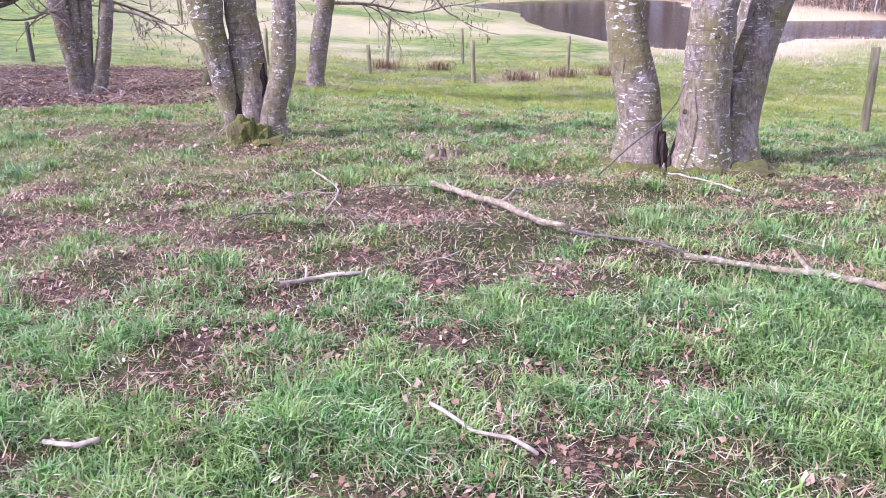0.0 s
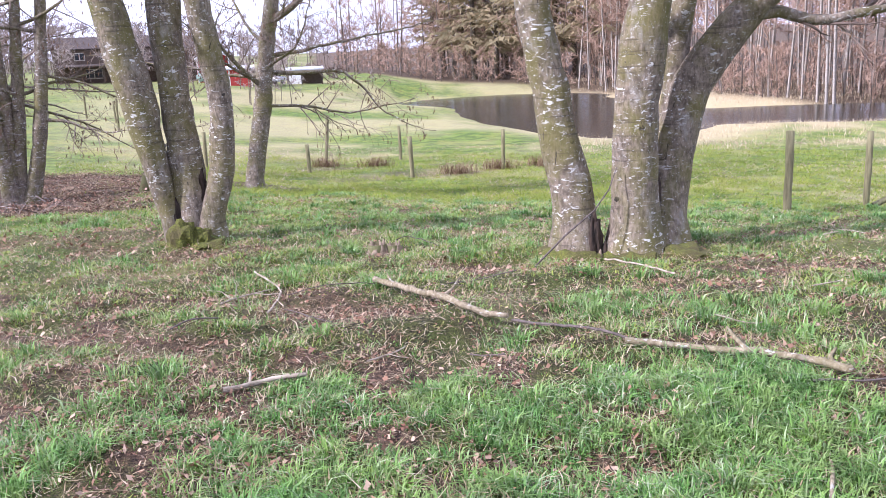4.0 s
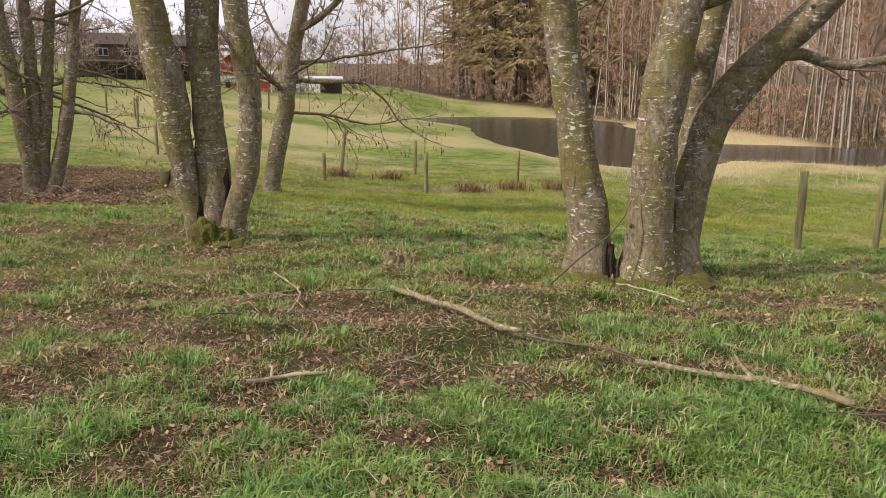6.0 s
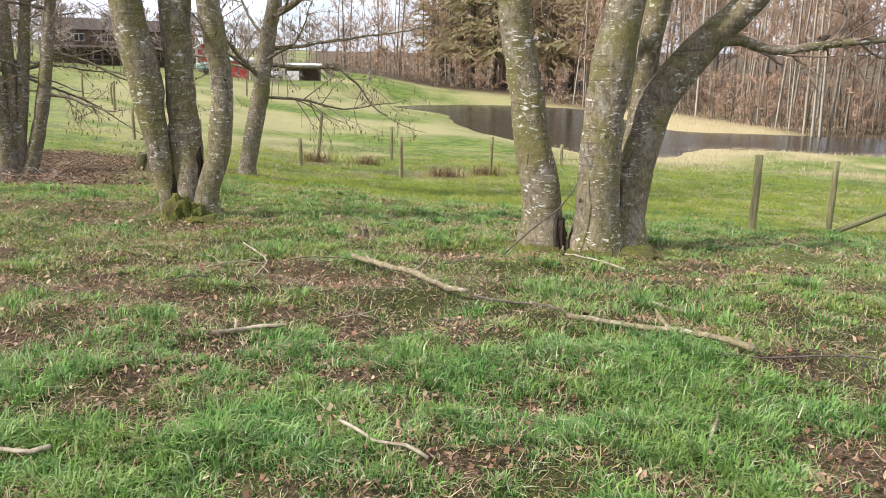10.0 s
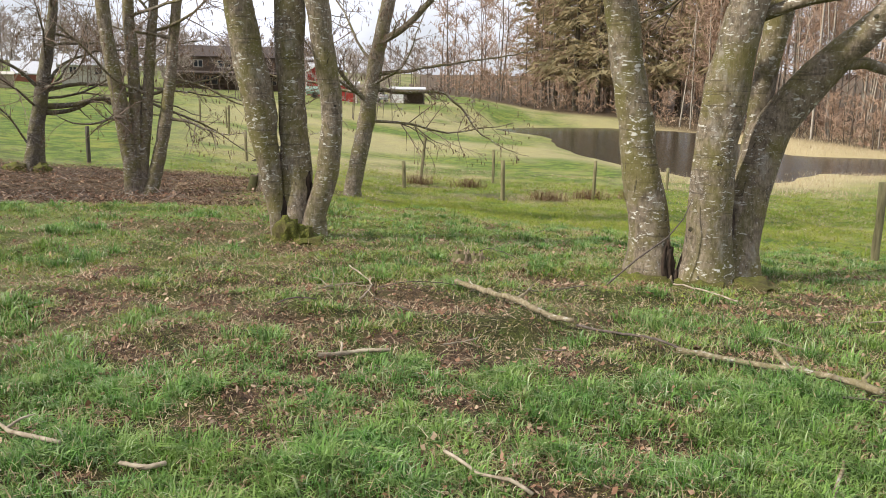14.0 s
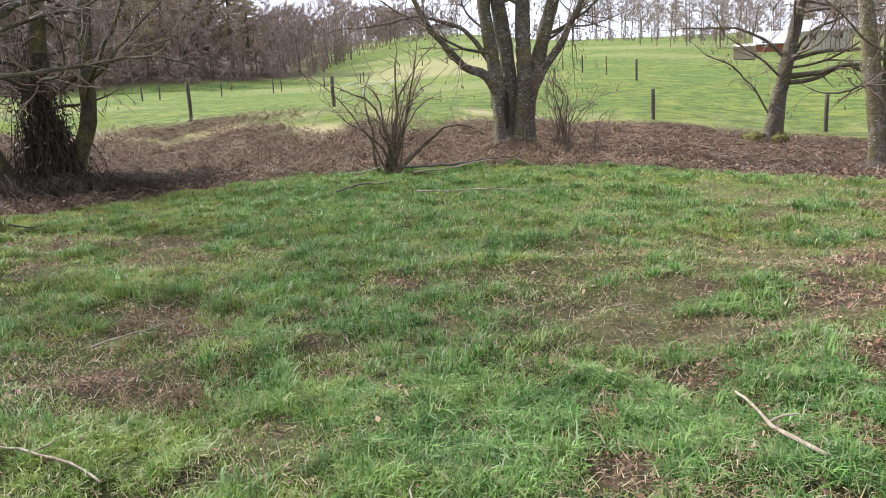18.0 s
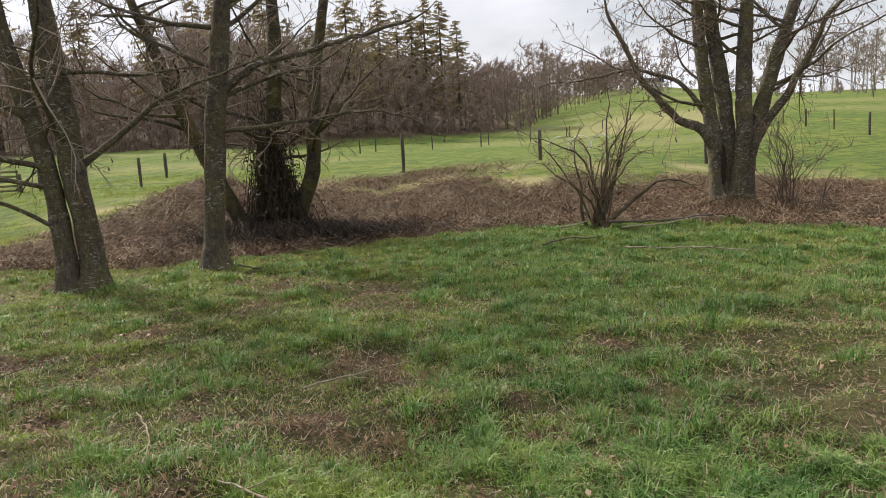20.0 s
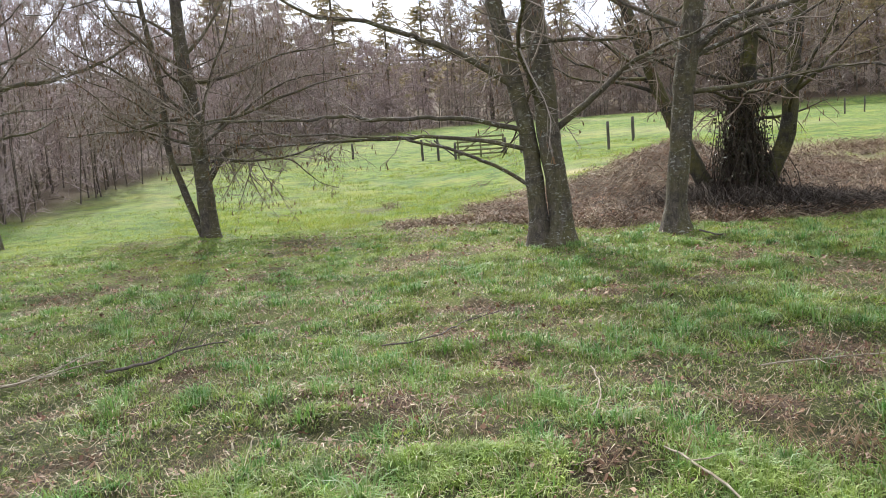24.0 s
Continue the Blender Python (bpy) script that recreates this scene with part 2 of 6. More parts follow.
CUTWOOD = grained("cut_wood", (0.16, 0.12, 0.08), (0.34, 0.27, 0.18), 40, 0.9, (1, 1, 1), 0.3, 0.003, (0.2, 0.15, 0.1))
HOUSEWALL = grained("dark_timber_cladding", (0.07, 0.05, 0.036), (0.14, 0.105, 0.08), 3, 0.9, (1, 1, 9), 0.4, 0.02)
ROOFDARK = grained("dark_roof_felt", (0.05, 0.038, 0.032), (0.095, 0.074, 0.062), 6, 0.9, (1, 1, 1), 0.4, 0.02)
DARKRED = grained("faded_red_board", (0.09, 0.03, 0.025), (0.16, 0.05, 0.04), 3, 0.8, (6, 6, 1), 0.3, 0.01)
WHITE = grained("white_painted_board", (0.62, 0.62, 0.6), (0.82, 0.82, 0.8), 3, 0.7, (1, 1, 6), 0.2, 0.01, (0.55, 0.54, 0.5))
REDBOARD = grained("red_painted_board", (0.30, 0.03, 0.025), (0.46, 0.06, 0.045), 3, 0.7, (6, 6, 1), 0.3, 0.01, (0.25, 0.04, 0.03))
GREENTARP = grained("pale_green_tarpaulin", (0.22, 0.34, 0.28), (0.42, 0.52, 0.46), 4, 0.5, bump=0.4, depth=0.02)
METAL = grained("pale_sheet_metal", (0.42, 0.43, 0.45), (0.62, 0.63, 0.65), 2, 0.6, (8, 8, 1), 0.3, 0.02)
WOODBARK = bark("wood_edge_bark", (0.081, 0.0645, 0.0521), (0.216, 0.176, 0.147), 0.2, 0.2)
WHITEBARK = bark("birch_bark", (0.30, 0.26, 0.21), (0.58, 0.53, 0.46), 0.3, 0.15)
NEEDLE = strands("conifer_needles", [(0.195, 0.176, 0.0973), (0.325, 0.28, 0.156), (0.455, 0.359, 0.214)], 0.85, 0.45)
IVY = strands("ivy_leaves", [(0.03, 0.032, 0.018), (0.06, 0.055, 0.032), (0.10, 0.075, 0.05)], 0.5, 0.1)
WOODTWIG = strands("brown_wood_twigs", [(0.182, 0.13, 0.104), (0.302, 0.226, 0.187), (0.398, 0.319, 0.275)], 0.9, 0)
FARTWIG = strands("far_twigs", [(0.20, 0.16, 0.14), (0.32, 0.26, 0.23), (0.42, 0.36, 0.32)], 0.9, 0)
HILLTWIG = strands("hillside_twigs", [(0.241, 0.178, 0.157), (0.371, 0.281, 0.257), (0.464, 0.38, 0.357)], 0.9, 0)
HILLBARK = bark("hillside_bark", (0.0819, 0.0639, 0.0519), (0.17, 0.136, 0.113), 0.1, 0.2)
BARK_BUSH = bark("brown_bush_bark", (0.05, 0.036, 0.024), (0.23, 0.17, 0.115), 0.2, 0.15)
BARK_MID = bark("grey_alder_bark", (0.045, 0.038, 0.029), (0.21, 0.178, 0.135), 0.7, 0.4)
REDTWIG = strands("reddish_far_twigs", [(0.22, 0.145, 0.10), (0.36, 0.245, 0.17), (0.48, 0.345, 0.255)], 0.9, 0)

m_pane, nt, b = material("dark_window_glass", 0.08)
b.inputs["Base Color"].default_value = (0.02, 0.025, 0.03, 1)
b.inputs["Specular IOR Level"].default_value = 0.6
PANE = m_pane

m_water, nt, b = material("pond_water", 0.2)
b.inputs["Base Color"].default_value = (0.016, 0.015, 0.009, 1)
b.inputs["Specular IOR Level"].default_value = 0.5
v = place(nt, scale=(1, 2.2, 1))
relief(nt, b, speckle(nt, v, 3.0, 4), 0.25, 0.02)
WATER = m_water

# the ground's cover comes as an attribute: red litter, green straw, blue bare brown soil
m_ground, nt, b = material("meadow", 0.95)
att = nt.nodes.new("ShaderNodeVertexColor")
att.layer_name = "cover"
split = nt.nodes.new("ShaderNodeSeparateColor")
nt.links.new(att.outputs["Color"], split.inputs["Color"])
v = place(nt)
n_fine, n_mid, n_wide = speckle(nt, v, 38, 6, 0.7), speckle(nt, v, 5, 5, 0.65), speckle(nt, v, 0.22, 4)
green = blend(nt, ramp(nt, n_fine, (0.32, 0.0), (0.68, 1.0)), (0.075, 0.115, 0.016), (0.26, 0.36, 0.055))
green = blend(nt, ramp(nt, n_wide, (0.38, 0.0), (0.66, 0.6)), green, (0.20, 0.27, 0.042))
n_clump, n_patch = speckle(nt, v, 1.7, 5, 0.65), speckle(nt, v, 0.55, 5, 0.7)
green = blend(nt, ramp(nt, n_clump, (0.43, 0.0), (0.58, 0.9)), green, (0.062, 0.11, 0.018))
green = blend(nt, ramp(nt, n_patch, (0.50, 0.0), (0.62, 0.7)), green, (0.27, 0.28, 0.05))
green = blend(nt, ramp(nt, speckle(nt, v, 0.16, 5, 0.7), (0.50, 0.0), (0.62, 0.65)), green, (0.085, 0.16, 0.026))
green = blend(nt, ramp(nt, n_mid, (0.49, 0.0), (0.66, 0.6)), green, (0.10, 0.095, 0.04))
straw = blend(nt, ramp(nt, n_fine, (0.3, 0.0), (0.7, 1.0)), (0.36, 0.28, 0.14), (0.62, 0.52, 0.31))
soil = blend(nt, ramp(nt, n_fine, (0.3, 0.0), (0.72, 1.0)), (0.035, 0.025, 0.015), (0.17, 0.115, 0.066))
litter = blend(nt, ramp(nt, n_fine, (0.32, 0.0), (0.7, 1.0)), (0.03, 0.019, 0.012), (0.26, 0.165, 0.1))
# thatch toned extra dark, so its colour carries the shade between grass blades
shaded_thatch = blend(nt, ramp(nt, n_fine, (0.34, 0.0), (0.66, 1.0)), (0.009, 0.009, 0.004), (0.125, 0.12, 0.034))
shaded_thatch = blend(nt, ramp(nt, n_mid, (0.42, 0.0), (0.6, 0.7)), shaded_thatch, (0.105, 0.135, 0.022))
shaded_thatch = blend(nt, ramp(nt, n_clump, (0.5, 0.0), (0.64, 0.6)), shaded_thatch, (0.085, 0.058, 0.03))
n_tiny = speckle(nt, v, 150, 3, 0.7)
shaded_thatch = blend(nt, 1.0, shaded_thatch, ramp(nt, n_tiny, (0.36, 0.22), (0.62, 1.25)), "MULTIPLY")
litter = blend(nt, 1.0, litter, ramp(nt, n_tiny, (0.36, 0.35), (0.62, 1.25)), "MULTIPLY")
green = blend(nt, att.outputs["Alpha"], green, shaded_thatch)
col = blend(nt, split.outputs["Green"], green, straw)
col = blend(nt, split.outputs["Red"], col, litter)
col = blend(nt, split.outputs["Blue"], col, soil)
nt.links.new(col, b.inputs["Base Color"])
relief(nt, b, n_fine, 1.0, 0.045)
GROUND = m_ground


# ---- the lie of the land ----
def wave(x, y, size, seed):
    """Smooth noise from 0 to 1 with bumps of that size."""
    x, y = np.asarray(x, float) / size + seed * 17.3, np.asarray(y, float) / size - seed * 9.1
    i, j = np.floor(x), np.floor(y)
    u, w = x - i, y - j
    u, w = u * u * (3 - 2 * u), w * w * (3 - 2 * w)

    def h(a, c):
        s = np.sin(a * 127.1 + c * 311.7 + seed * 74.7) * 43758.5453
        return s - np.floor(s)

    return (h(i, j) * (1 - u) + h(i + 1, j) * u) * (1 - w) + (h(i, j + 1) * (1 - u) + h(i + 1, j + 1) * u) * w


def soft(a, lo, hi):
    s = np.clip((a - lo) / (hi - lo), 0, 1)
    return s * s * (3 - 2 * s)


# heights along spokes from the top of the mound; the key is the heading to the left of +y
RADII = [0, 5, 8, 11, 13.5, 16, 20, 28, 42, 65, 100, 180, 320, 900, 3000]
SPOKES = {}
SPOKES[-45] = [0, 0.02, -0.15, -0.5, -0.95, -1.2, -1.5, -1.8, -2.2, -2.0, -1.2, 2, 8, 20, 20]
SPOKES[-12] = [0, 0.02, -0.17, -0.55, -1.0, -1.25, -1.55, -1.9, -2.15, -2.0, -1.2, 1.5, 8, 20, 20]
SPOKES[3] = [0, 0.02, -0.18, -0.42, -0.8, -1.15, -1.5, -1.8, -2.0, -2.0, -1.2, 1, 6, 18, 18]
SPOKES[12] = [0, 0.02, -0.16, -0.3, -0.58, -0.9, -1.35, -1.75, -1.8, -1.3, 0.35, 2, 6, 16, 16]
SPOKES[23] = [0, 0.02, -0.11, -0.18, -0.38, -0.55, -0.85, -1.35, -1.2, -0.35, 1.5, 3, 7, 16, 16]
SPOKES[34] = [0, 0.02, -0.05, -0.1, -0.4, -0.65, -0.75, -0.95, -0.5, 0.4, 1.7, 4, 8, 18, 18]
SPOKES[50] = [0, 0.02, 0.02, 0, -0.12, -0.3, -0.3, -0.3, 0.1, 1.1, 3, 6, 10, 20, 20]
SPOKES[60] = [0, 0.02, 0.03, 0.02, -0.05, -0.35, -0.1, 0.4, 0.4, 0.5, 1.6, 8, 16, 24, 24]
SPOKES[66] = [0, 0.02, 0.03, 0.03, -0.05, -0.35, -0.05, 0.7, 0.5, 0.3, 0.8, 6, 14, 24, 24]
SPOKES[71] = [0, 0.02, 0.02, 0.02, -0.08, -0.4, -0.1, 0.6, 0.5, 0.4, 0.8, 6, 22, 40, 40]
SPOKES[80] = [0, 0.02, 0.02, 0.02, -0.12, -0.45, -0.15, 0.4, 0.5, 0.7, 1.2, 9, 27, 45, 45]
SPOKES[95] = [0, 0, 0, 0, -0.12, -0.4, -0.3, 0.1, 0.4, 1.2, 2.2, 10, 28, 45, 45]
SPOKES[108] = [0, 0, 0, 0, -0.05, -0.25, -0.35, -0.35, 0.1, 1.4, 3.0, 11, 28, 45, 45]
SPOKES[116] = [0, 0, 0, 0, -0.03, -0.2, -0.4, -0.35, 0.35, 1.8, 4, 12, 28, 45, 45]
SPOKES[125] = [0, 0, 0, 0, 0.0, -0.05, -0.25, -0.1, 0.9, 2.4, 5, 13, 28, 45, 45]
SPOKES[180] = [0, 0, 0, 0, 0.0, -0.05, -0.2, -0.3, -0.2, 0.2, 1, 3, 7, 18, 18]
SPOKES[250] = [0, 0, -0.05, -0.1, -0.3, -0.45, -0.6, -1.0, -1.2, -1.2, -0.6, 2, 7, 18, 18]
TURNS = sorted(SPOKES)
POND_LEVEL = -2.2
# the pond's shore as a few wide lobes: x, y, half width, half length, turn
LOBES = [(-1, 80, 10, 10, 0), (3.5, 62, 7, 22.5, 8), (1.2, 66, 5, 16, 20), (18, 47.5, 16, 6.5, -15), (30, 43.5, 12, 5.5, -15)]


def lobe(x, y, cx, cy, a, b, turn):
    c, s = math.cos(radians(turn)), math.sin(radians(turn))
    u, w = (x - cx) * c + (y - cy) * s, -(x - cx) * s + (y - cy) * c
    return np.sqrt((u / a) ** 2 + (w / b) ** 2)


def pond_near(x, y):
    """Below 1 inside the pond."""
    d = lobe(x, y, *LOBES[0])
    for k in LOBES[1:]:
        d = np.minimum(d, lobe(x, y, *k))
    return d + 0.06 * (wave(x, y, 5, 3) - 0.5) + 0.03 * (wave(x, y, 1.4, 7) - 0.5)


def land(x, y):
    x, y = np.asarray(x, float), np.asarray(y, float)
    r, a = np.hypot(x, y), np.degrees(np.arctan2(-x, y))
    a = np.where(a < -45, a + 360, a)
    keys = TURNS + [315]
    q = np.log1p(r / 6)
    tracks = np.array([np.interp(q, np.log1p(np.array(RADII) / 6), SPOKES[k if k < 315 else -45]) for k in keys])
    n = np.clip(np.searchsorted(keys, a, side="right") - 1, 0, len(keys) - 2)
    lo, hi = np.array(keys)[n], np.array(keys)[n + 1]
    f = (a - lo) / (hi - lo)
    f = f * f * (3 - 2 * f)
    z = np.take_along_axis(tracks, n[None], 0)[0] * (1 - f) + np.take_along_axis(tracks, n[None] + 1, 0)[0] * f
    d = pond_near(x, y)
    z = np.where(d < 1.7, z + (POND_LEVEL - 0.45 + 0.9 * np.clip(d - 0.55, 0, 2) - z) * soft(1.7 - d, 0, 0.6) , z)
    bump = 0.06 * (wave(x, y, 1.3, 1) - 0.5) + (0.075 * (wave(x, y, 0.42, 2) - 0.5) + 0.06 * (wave(x, y, 0.2, 4) - 0.4)) * soft(30 - r, 0, 14)
    bump = bump + (wave(x, y, 9, 5) - 0.5) * np.clip((r - 14) / 90, 0, 0.15) + (wave(x, y, 40, 6) - 0.5) * np.clip((r - 140) / 120, 0, 2)
    # the bramble bank is a heap of mounds, highest behind the backlit alders
    bank = soft(r, 13.2, 15) * soft(26 - r, 0, 4) * soft(a, 42, 50) * soft(104 - a, 0, 6)
    heap = 0.16 * (wave(x, y, 1.3, 8) - 0.35) + 0.26 * (wave(x, y, 0.5, 9) - 0.45)
    z = z + bank * heap + 0.95 * np.exp(-((a - 90.5) / 5.0) ** 2 - ((r - 20.5) / 3.6) ** 2)
    return z + bump * (r > 0.2)


def land1(x, y):
    return float(land(np.array([float(x)]), np.array([float(y)]))[0])


# patches of dead leaves on the mound, area by area: x, y, half widths
LITTER_ALDERS = [(-2.3, 4.68, 0.34, 0.2), (-2.31, 3.58, 0.22, 0.12), (-0.95, 4.2, 0.19, 0.13), (-0.79, 5.04, 0.33, 0.24), (-0.32, 3.25, 0.12, 0.1), (-0.8, 3.33, 0.08, 0.09), (-1.35, 2.98, 0.1, 0.07), (-0.93, 2.52, 0.12, 0.06), (0.09, 3.93, 0.11, 0.23), (-0.51, 3.88, 0.09, 0.17), (-3.39, 4.61, 0.25, 0.17), (-1.72, 4.45, 0.35, 0.12), (-3.78, 8.41, 0.79, 0.59), (-0.3, 2.59, 0.1, 0.06), (-2.77, 7.27, 0.39, 0.3), (-0.05, 6.45, 0.28, 0.16), (1.13, 4.25, 0.19, 0.07), (1.92, 6.18, 0.45, 0.16), (2.06, 6.55, 0.29, 0.19), (2.39, 6.4, 0.34, 0.18), (2.68, 6.17, 0.29, 0.18), (2.89, 5.84, 0.32, 0.16), (2.81, 8.06, 0.36, 0.18)]
LITTER_CREST = [(-3.21, 4.65, 0.34, 0.24), (-3.75, 3.8, 0.28, 0.25), (-3.44, 2.96, 0.21, 0.21), (-2.05, 3.45, 0.19, 0.11), (-1.29, 3.04, 0.1, 0.09), (-1.63, 2.23, 0.13, 0.07), (-2.2, 1.91, 0.12, 0.1), (-3.88, 7.69, 0.63, 0.53), (-6.54, 7.4, 0.65, 0.39), (-5.02, 7.86, 0.41, 0.35), (-4.17, 3.67, 0.43, 0.21), (-3.73, 3.81, 0.15, 0.25), (-8.48, 1.37, 0.66, 0.41), (-5.84, 0.77, 0.25, 0.32), (-4.57, 0.4, 0.19, 0.19), (-3.43, 0.88, 0.12, 0.08), (-3.48, 1.44, 0.13, 0.09), (-2.24, 1.82, 0.12, 0.07), (-2.56, 1.37, 0.1, 0.06)]
LITTER_BEHIND = [(-3.09, 4.2, 0.22, 0.32), (-3.65, 5.48, 0.28, 0.42), (-3.84, 2.8, 0.3, 0.13), (-2.75, 2.75, 0.17, 0.12), (-5.5, 2.48, 0.21, 0.14), (-6.81, 5.04, 0.3, 0.2), (-7.77, 1.21, 0.48, 0.27), (-5.75, 0.9, 0.27, 0.23), (-7.18, -1.95, 0.35, 0.28), (-7.33, -0.68, 0.25, 0.28), (-5.27, -1.2, 0.21, 0.14), (-4.35, 1.35, 0.12, 0.11), (-5.16, 2.45, 0.19, 0.14), (-4.96, -0.35, 0.1, 0.08), (-4.27, 0.33, 0.25, 0.15), (-6.08, -1.81, 0.25, 0.13), (-9.34, -3.24, 0.8, 0.34), (-10.49, -2.46, 0.65, 0.41), (-5.61, 3.07, 0.26, 0.14), (-2.13, 1.4, 0.1, 0.06), (-2.18, 1.03, 0.11, 0.06), (-1.17, 2.67, 0.14, 0.06), (-2, 2.05, 0.09, 0.06), (-2.51, 2.22, 0.15, 0.06)]
LITTER_SHADE = [(-12.72, -8.77, 1.47, 0.84), (-8.89, -6.58, 0.67, 0.53), (-4.41, -1.64, 0.12, 0.1), (-12.23, -3.47, 1.2, 0.56), (-4.28, -3.22, 0.14, 0.09), (-7.48, -0.71, 0.3, 0.29), (-8.11, 0.32, 0.27, 0.23), (-3.83, -0.31, 0.15, 0.11), (-3.57, -1.54, 0.12, 0.07), (-7.33, -6.51, 0.52, 0.33), (-11.37, -5.34, 1.02, 0.69), (-8.65, -4.9, 0.4, 0.34), (-6.94, -1.57, 0.23, 0.25)]
LITTER_WEEDS = [(-4.0, 0.55, 0.22, 0.24), (-5.64, 0.61, 0.2, 0.2), (-5.2, 0.9, 0.24, 0.2), (-4.46, 0.16, 0.13, 0.13), (-3.87, -0.5, 0.17, 0.14), (-7.5, 1.35, 0.3, 0.25), (-7.35, -0.75, 0.25, 0.3)]
PATCHES = LITTER_WEEDS + LITTER_ALDERS + LITTER_CREST + LITTER_BEHIND + LITTER_SHADE
# spots of long fresh grass
LUSH_ALDERS = [(-1.58, 3.56, 0.2, 0.24), (-0.75, 3.53, 0.16, 0.14), (-2.51, 4.22, 0.15, 0.2), (0.73, 5.02, 0.25, 0.25), (1.02, 3.51, 0.41, 0.32), (0.26, 3.35, 0.15, 0.23), (1.48, 3.95, 0.36, 0.25), (0.5, 2.85, 0.25, 0.13), (-0.94, 2.94, 0.16, 0.16), (-1.75, 3.34, 0.17, 0.15), (-1.44, 6.06, 0.45, 0.19), (-2.46, 3.33, 0.19, 0.19), (-0.15, 3.66, 0.16, 0.14), (-0.83, 2.41, 0.12, 0.11), (0.05, 2.88, 0.13, 0.09), (1.4, 4.9, 0.32, 0.17), (1.02, 2.85, 0.26, 0.18), (-1.79, 2.94, 0.21, 0.13)]
LUSH_CREST = [(-1.5, 3.63, 0.21, 0.21), (-3.53, 4.23, 0.25, 0.23), (-2.37, 4.28, 0.22, 0.16), (-1.65, 3, 0.16, 0.14), (-2.63, 2.33, 0.22, 0.17), (-0.68, 2.67, 0.18, 0.14), (-2.44, 3.11, 0.18, 0.18), (-2.92, 3, 0.19, 0.16), (-3.35, 3.96, 0.22, 0.34), (-5.94, 3.54, 0.44, 0.32), (-6.09, 2.79, 0.28, 0.3), (-4, 2.32, 0.2, 0.16), (-3.81, 1.79, 0.27, 0.14), (-4.27, 0.97, 0.24, 0.18), (-2.48, 2.17, 0.24, 0.11), (-3.62, 0.44, 0.15, 0.12), (-2.55, 3.44, 0.18, 0.11), (-3.41, 1.1, 0.18, 0.08), (-2.88, 1.86, 0.17, 0.09), (-5.32, 5.69, 0.49, 0.29), (-5.75, 1.93, 0.34, 0.17), (-2.4, 2.77, 0.13, 0.09), (-6.43, 0.02, 0.27, 0.26)]
LUSH_SHADE = [(-5.58, -1.03, 0.15, 0.33), (-6.73, 3.09, 0.75, 0.58), (-4.32, 1.87, 0.38, 0.19), (-7.08, 0.49, 0.38, 0.3), (-5.88, 0.19, 0.2, 0.23), (-6.09, -0.45, 0.2, 0.25), (-5.66, 1.52, 0.28, 0.21), (-4, -0.65, 0.21, 0.13), (-3.82, 0.93, 0.26, 0.13)]
LUSH = LUSH_ALDERS + LUSH_CREST + LUSH_SHADE
# wet dark ground in the dip beyond the mound
MUD = [(-19.7, -7.8, 1.0, 0.8), (-3.93, 22.1, 0.95, 1.3), (-2.85, 23.5, 1.0, 1.3), (-5.9, 26.2, 1.1, 1.5), (-1.5, 23.7, 0.9, 1.1), (-5.3, 18.2, 0.9, 1.3)]


def spotted(x, y, rows, reach=0.85):
    """How much of a patch lies at each place, a little past 1 in the middle."""
    out = np.zeros_like(x)
    for cx, cy, p, q in rows:
        out = np.maximum(out, 1.35 - np.hypot((x - cx) / p, (y - cy) / q) * reach)
    return np.clip(out, 0, 1.35)


def fresh(x, y):
    """Where the grass grows thick, from 0 to 1."""
    base = 0.28 * wave(x, y, 0.75, 41) + 0.38 * wave(x, y, 0.27, 42) + 0.34 * wave(x, y, 0.12, 43)
    base = base + 0.5 * spotted(x, y, LUSH, 0.8) - 0.26 * spotted(x, y, PATCHES, 0.8) + 0.13 * soft(np.degrees(np.arctan2(-x, y)), 36, 52) - 0.09 * soft(np.degrees(np.arctan2(-x, y)), 72, 82) + 0.06 * soft(np.hypot(x, y), 6, 9)
    return soft(base, 0.36, 0.70)


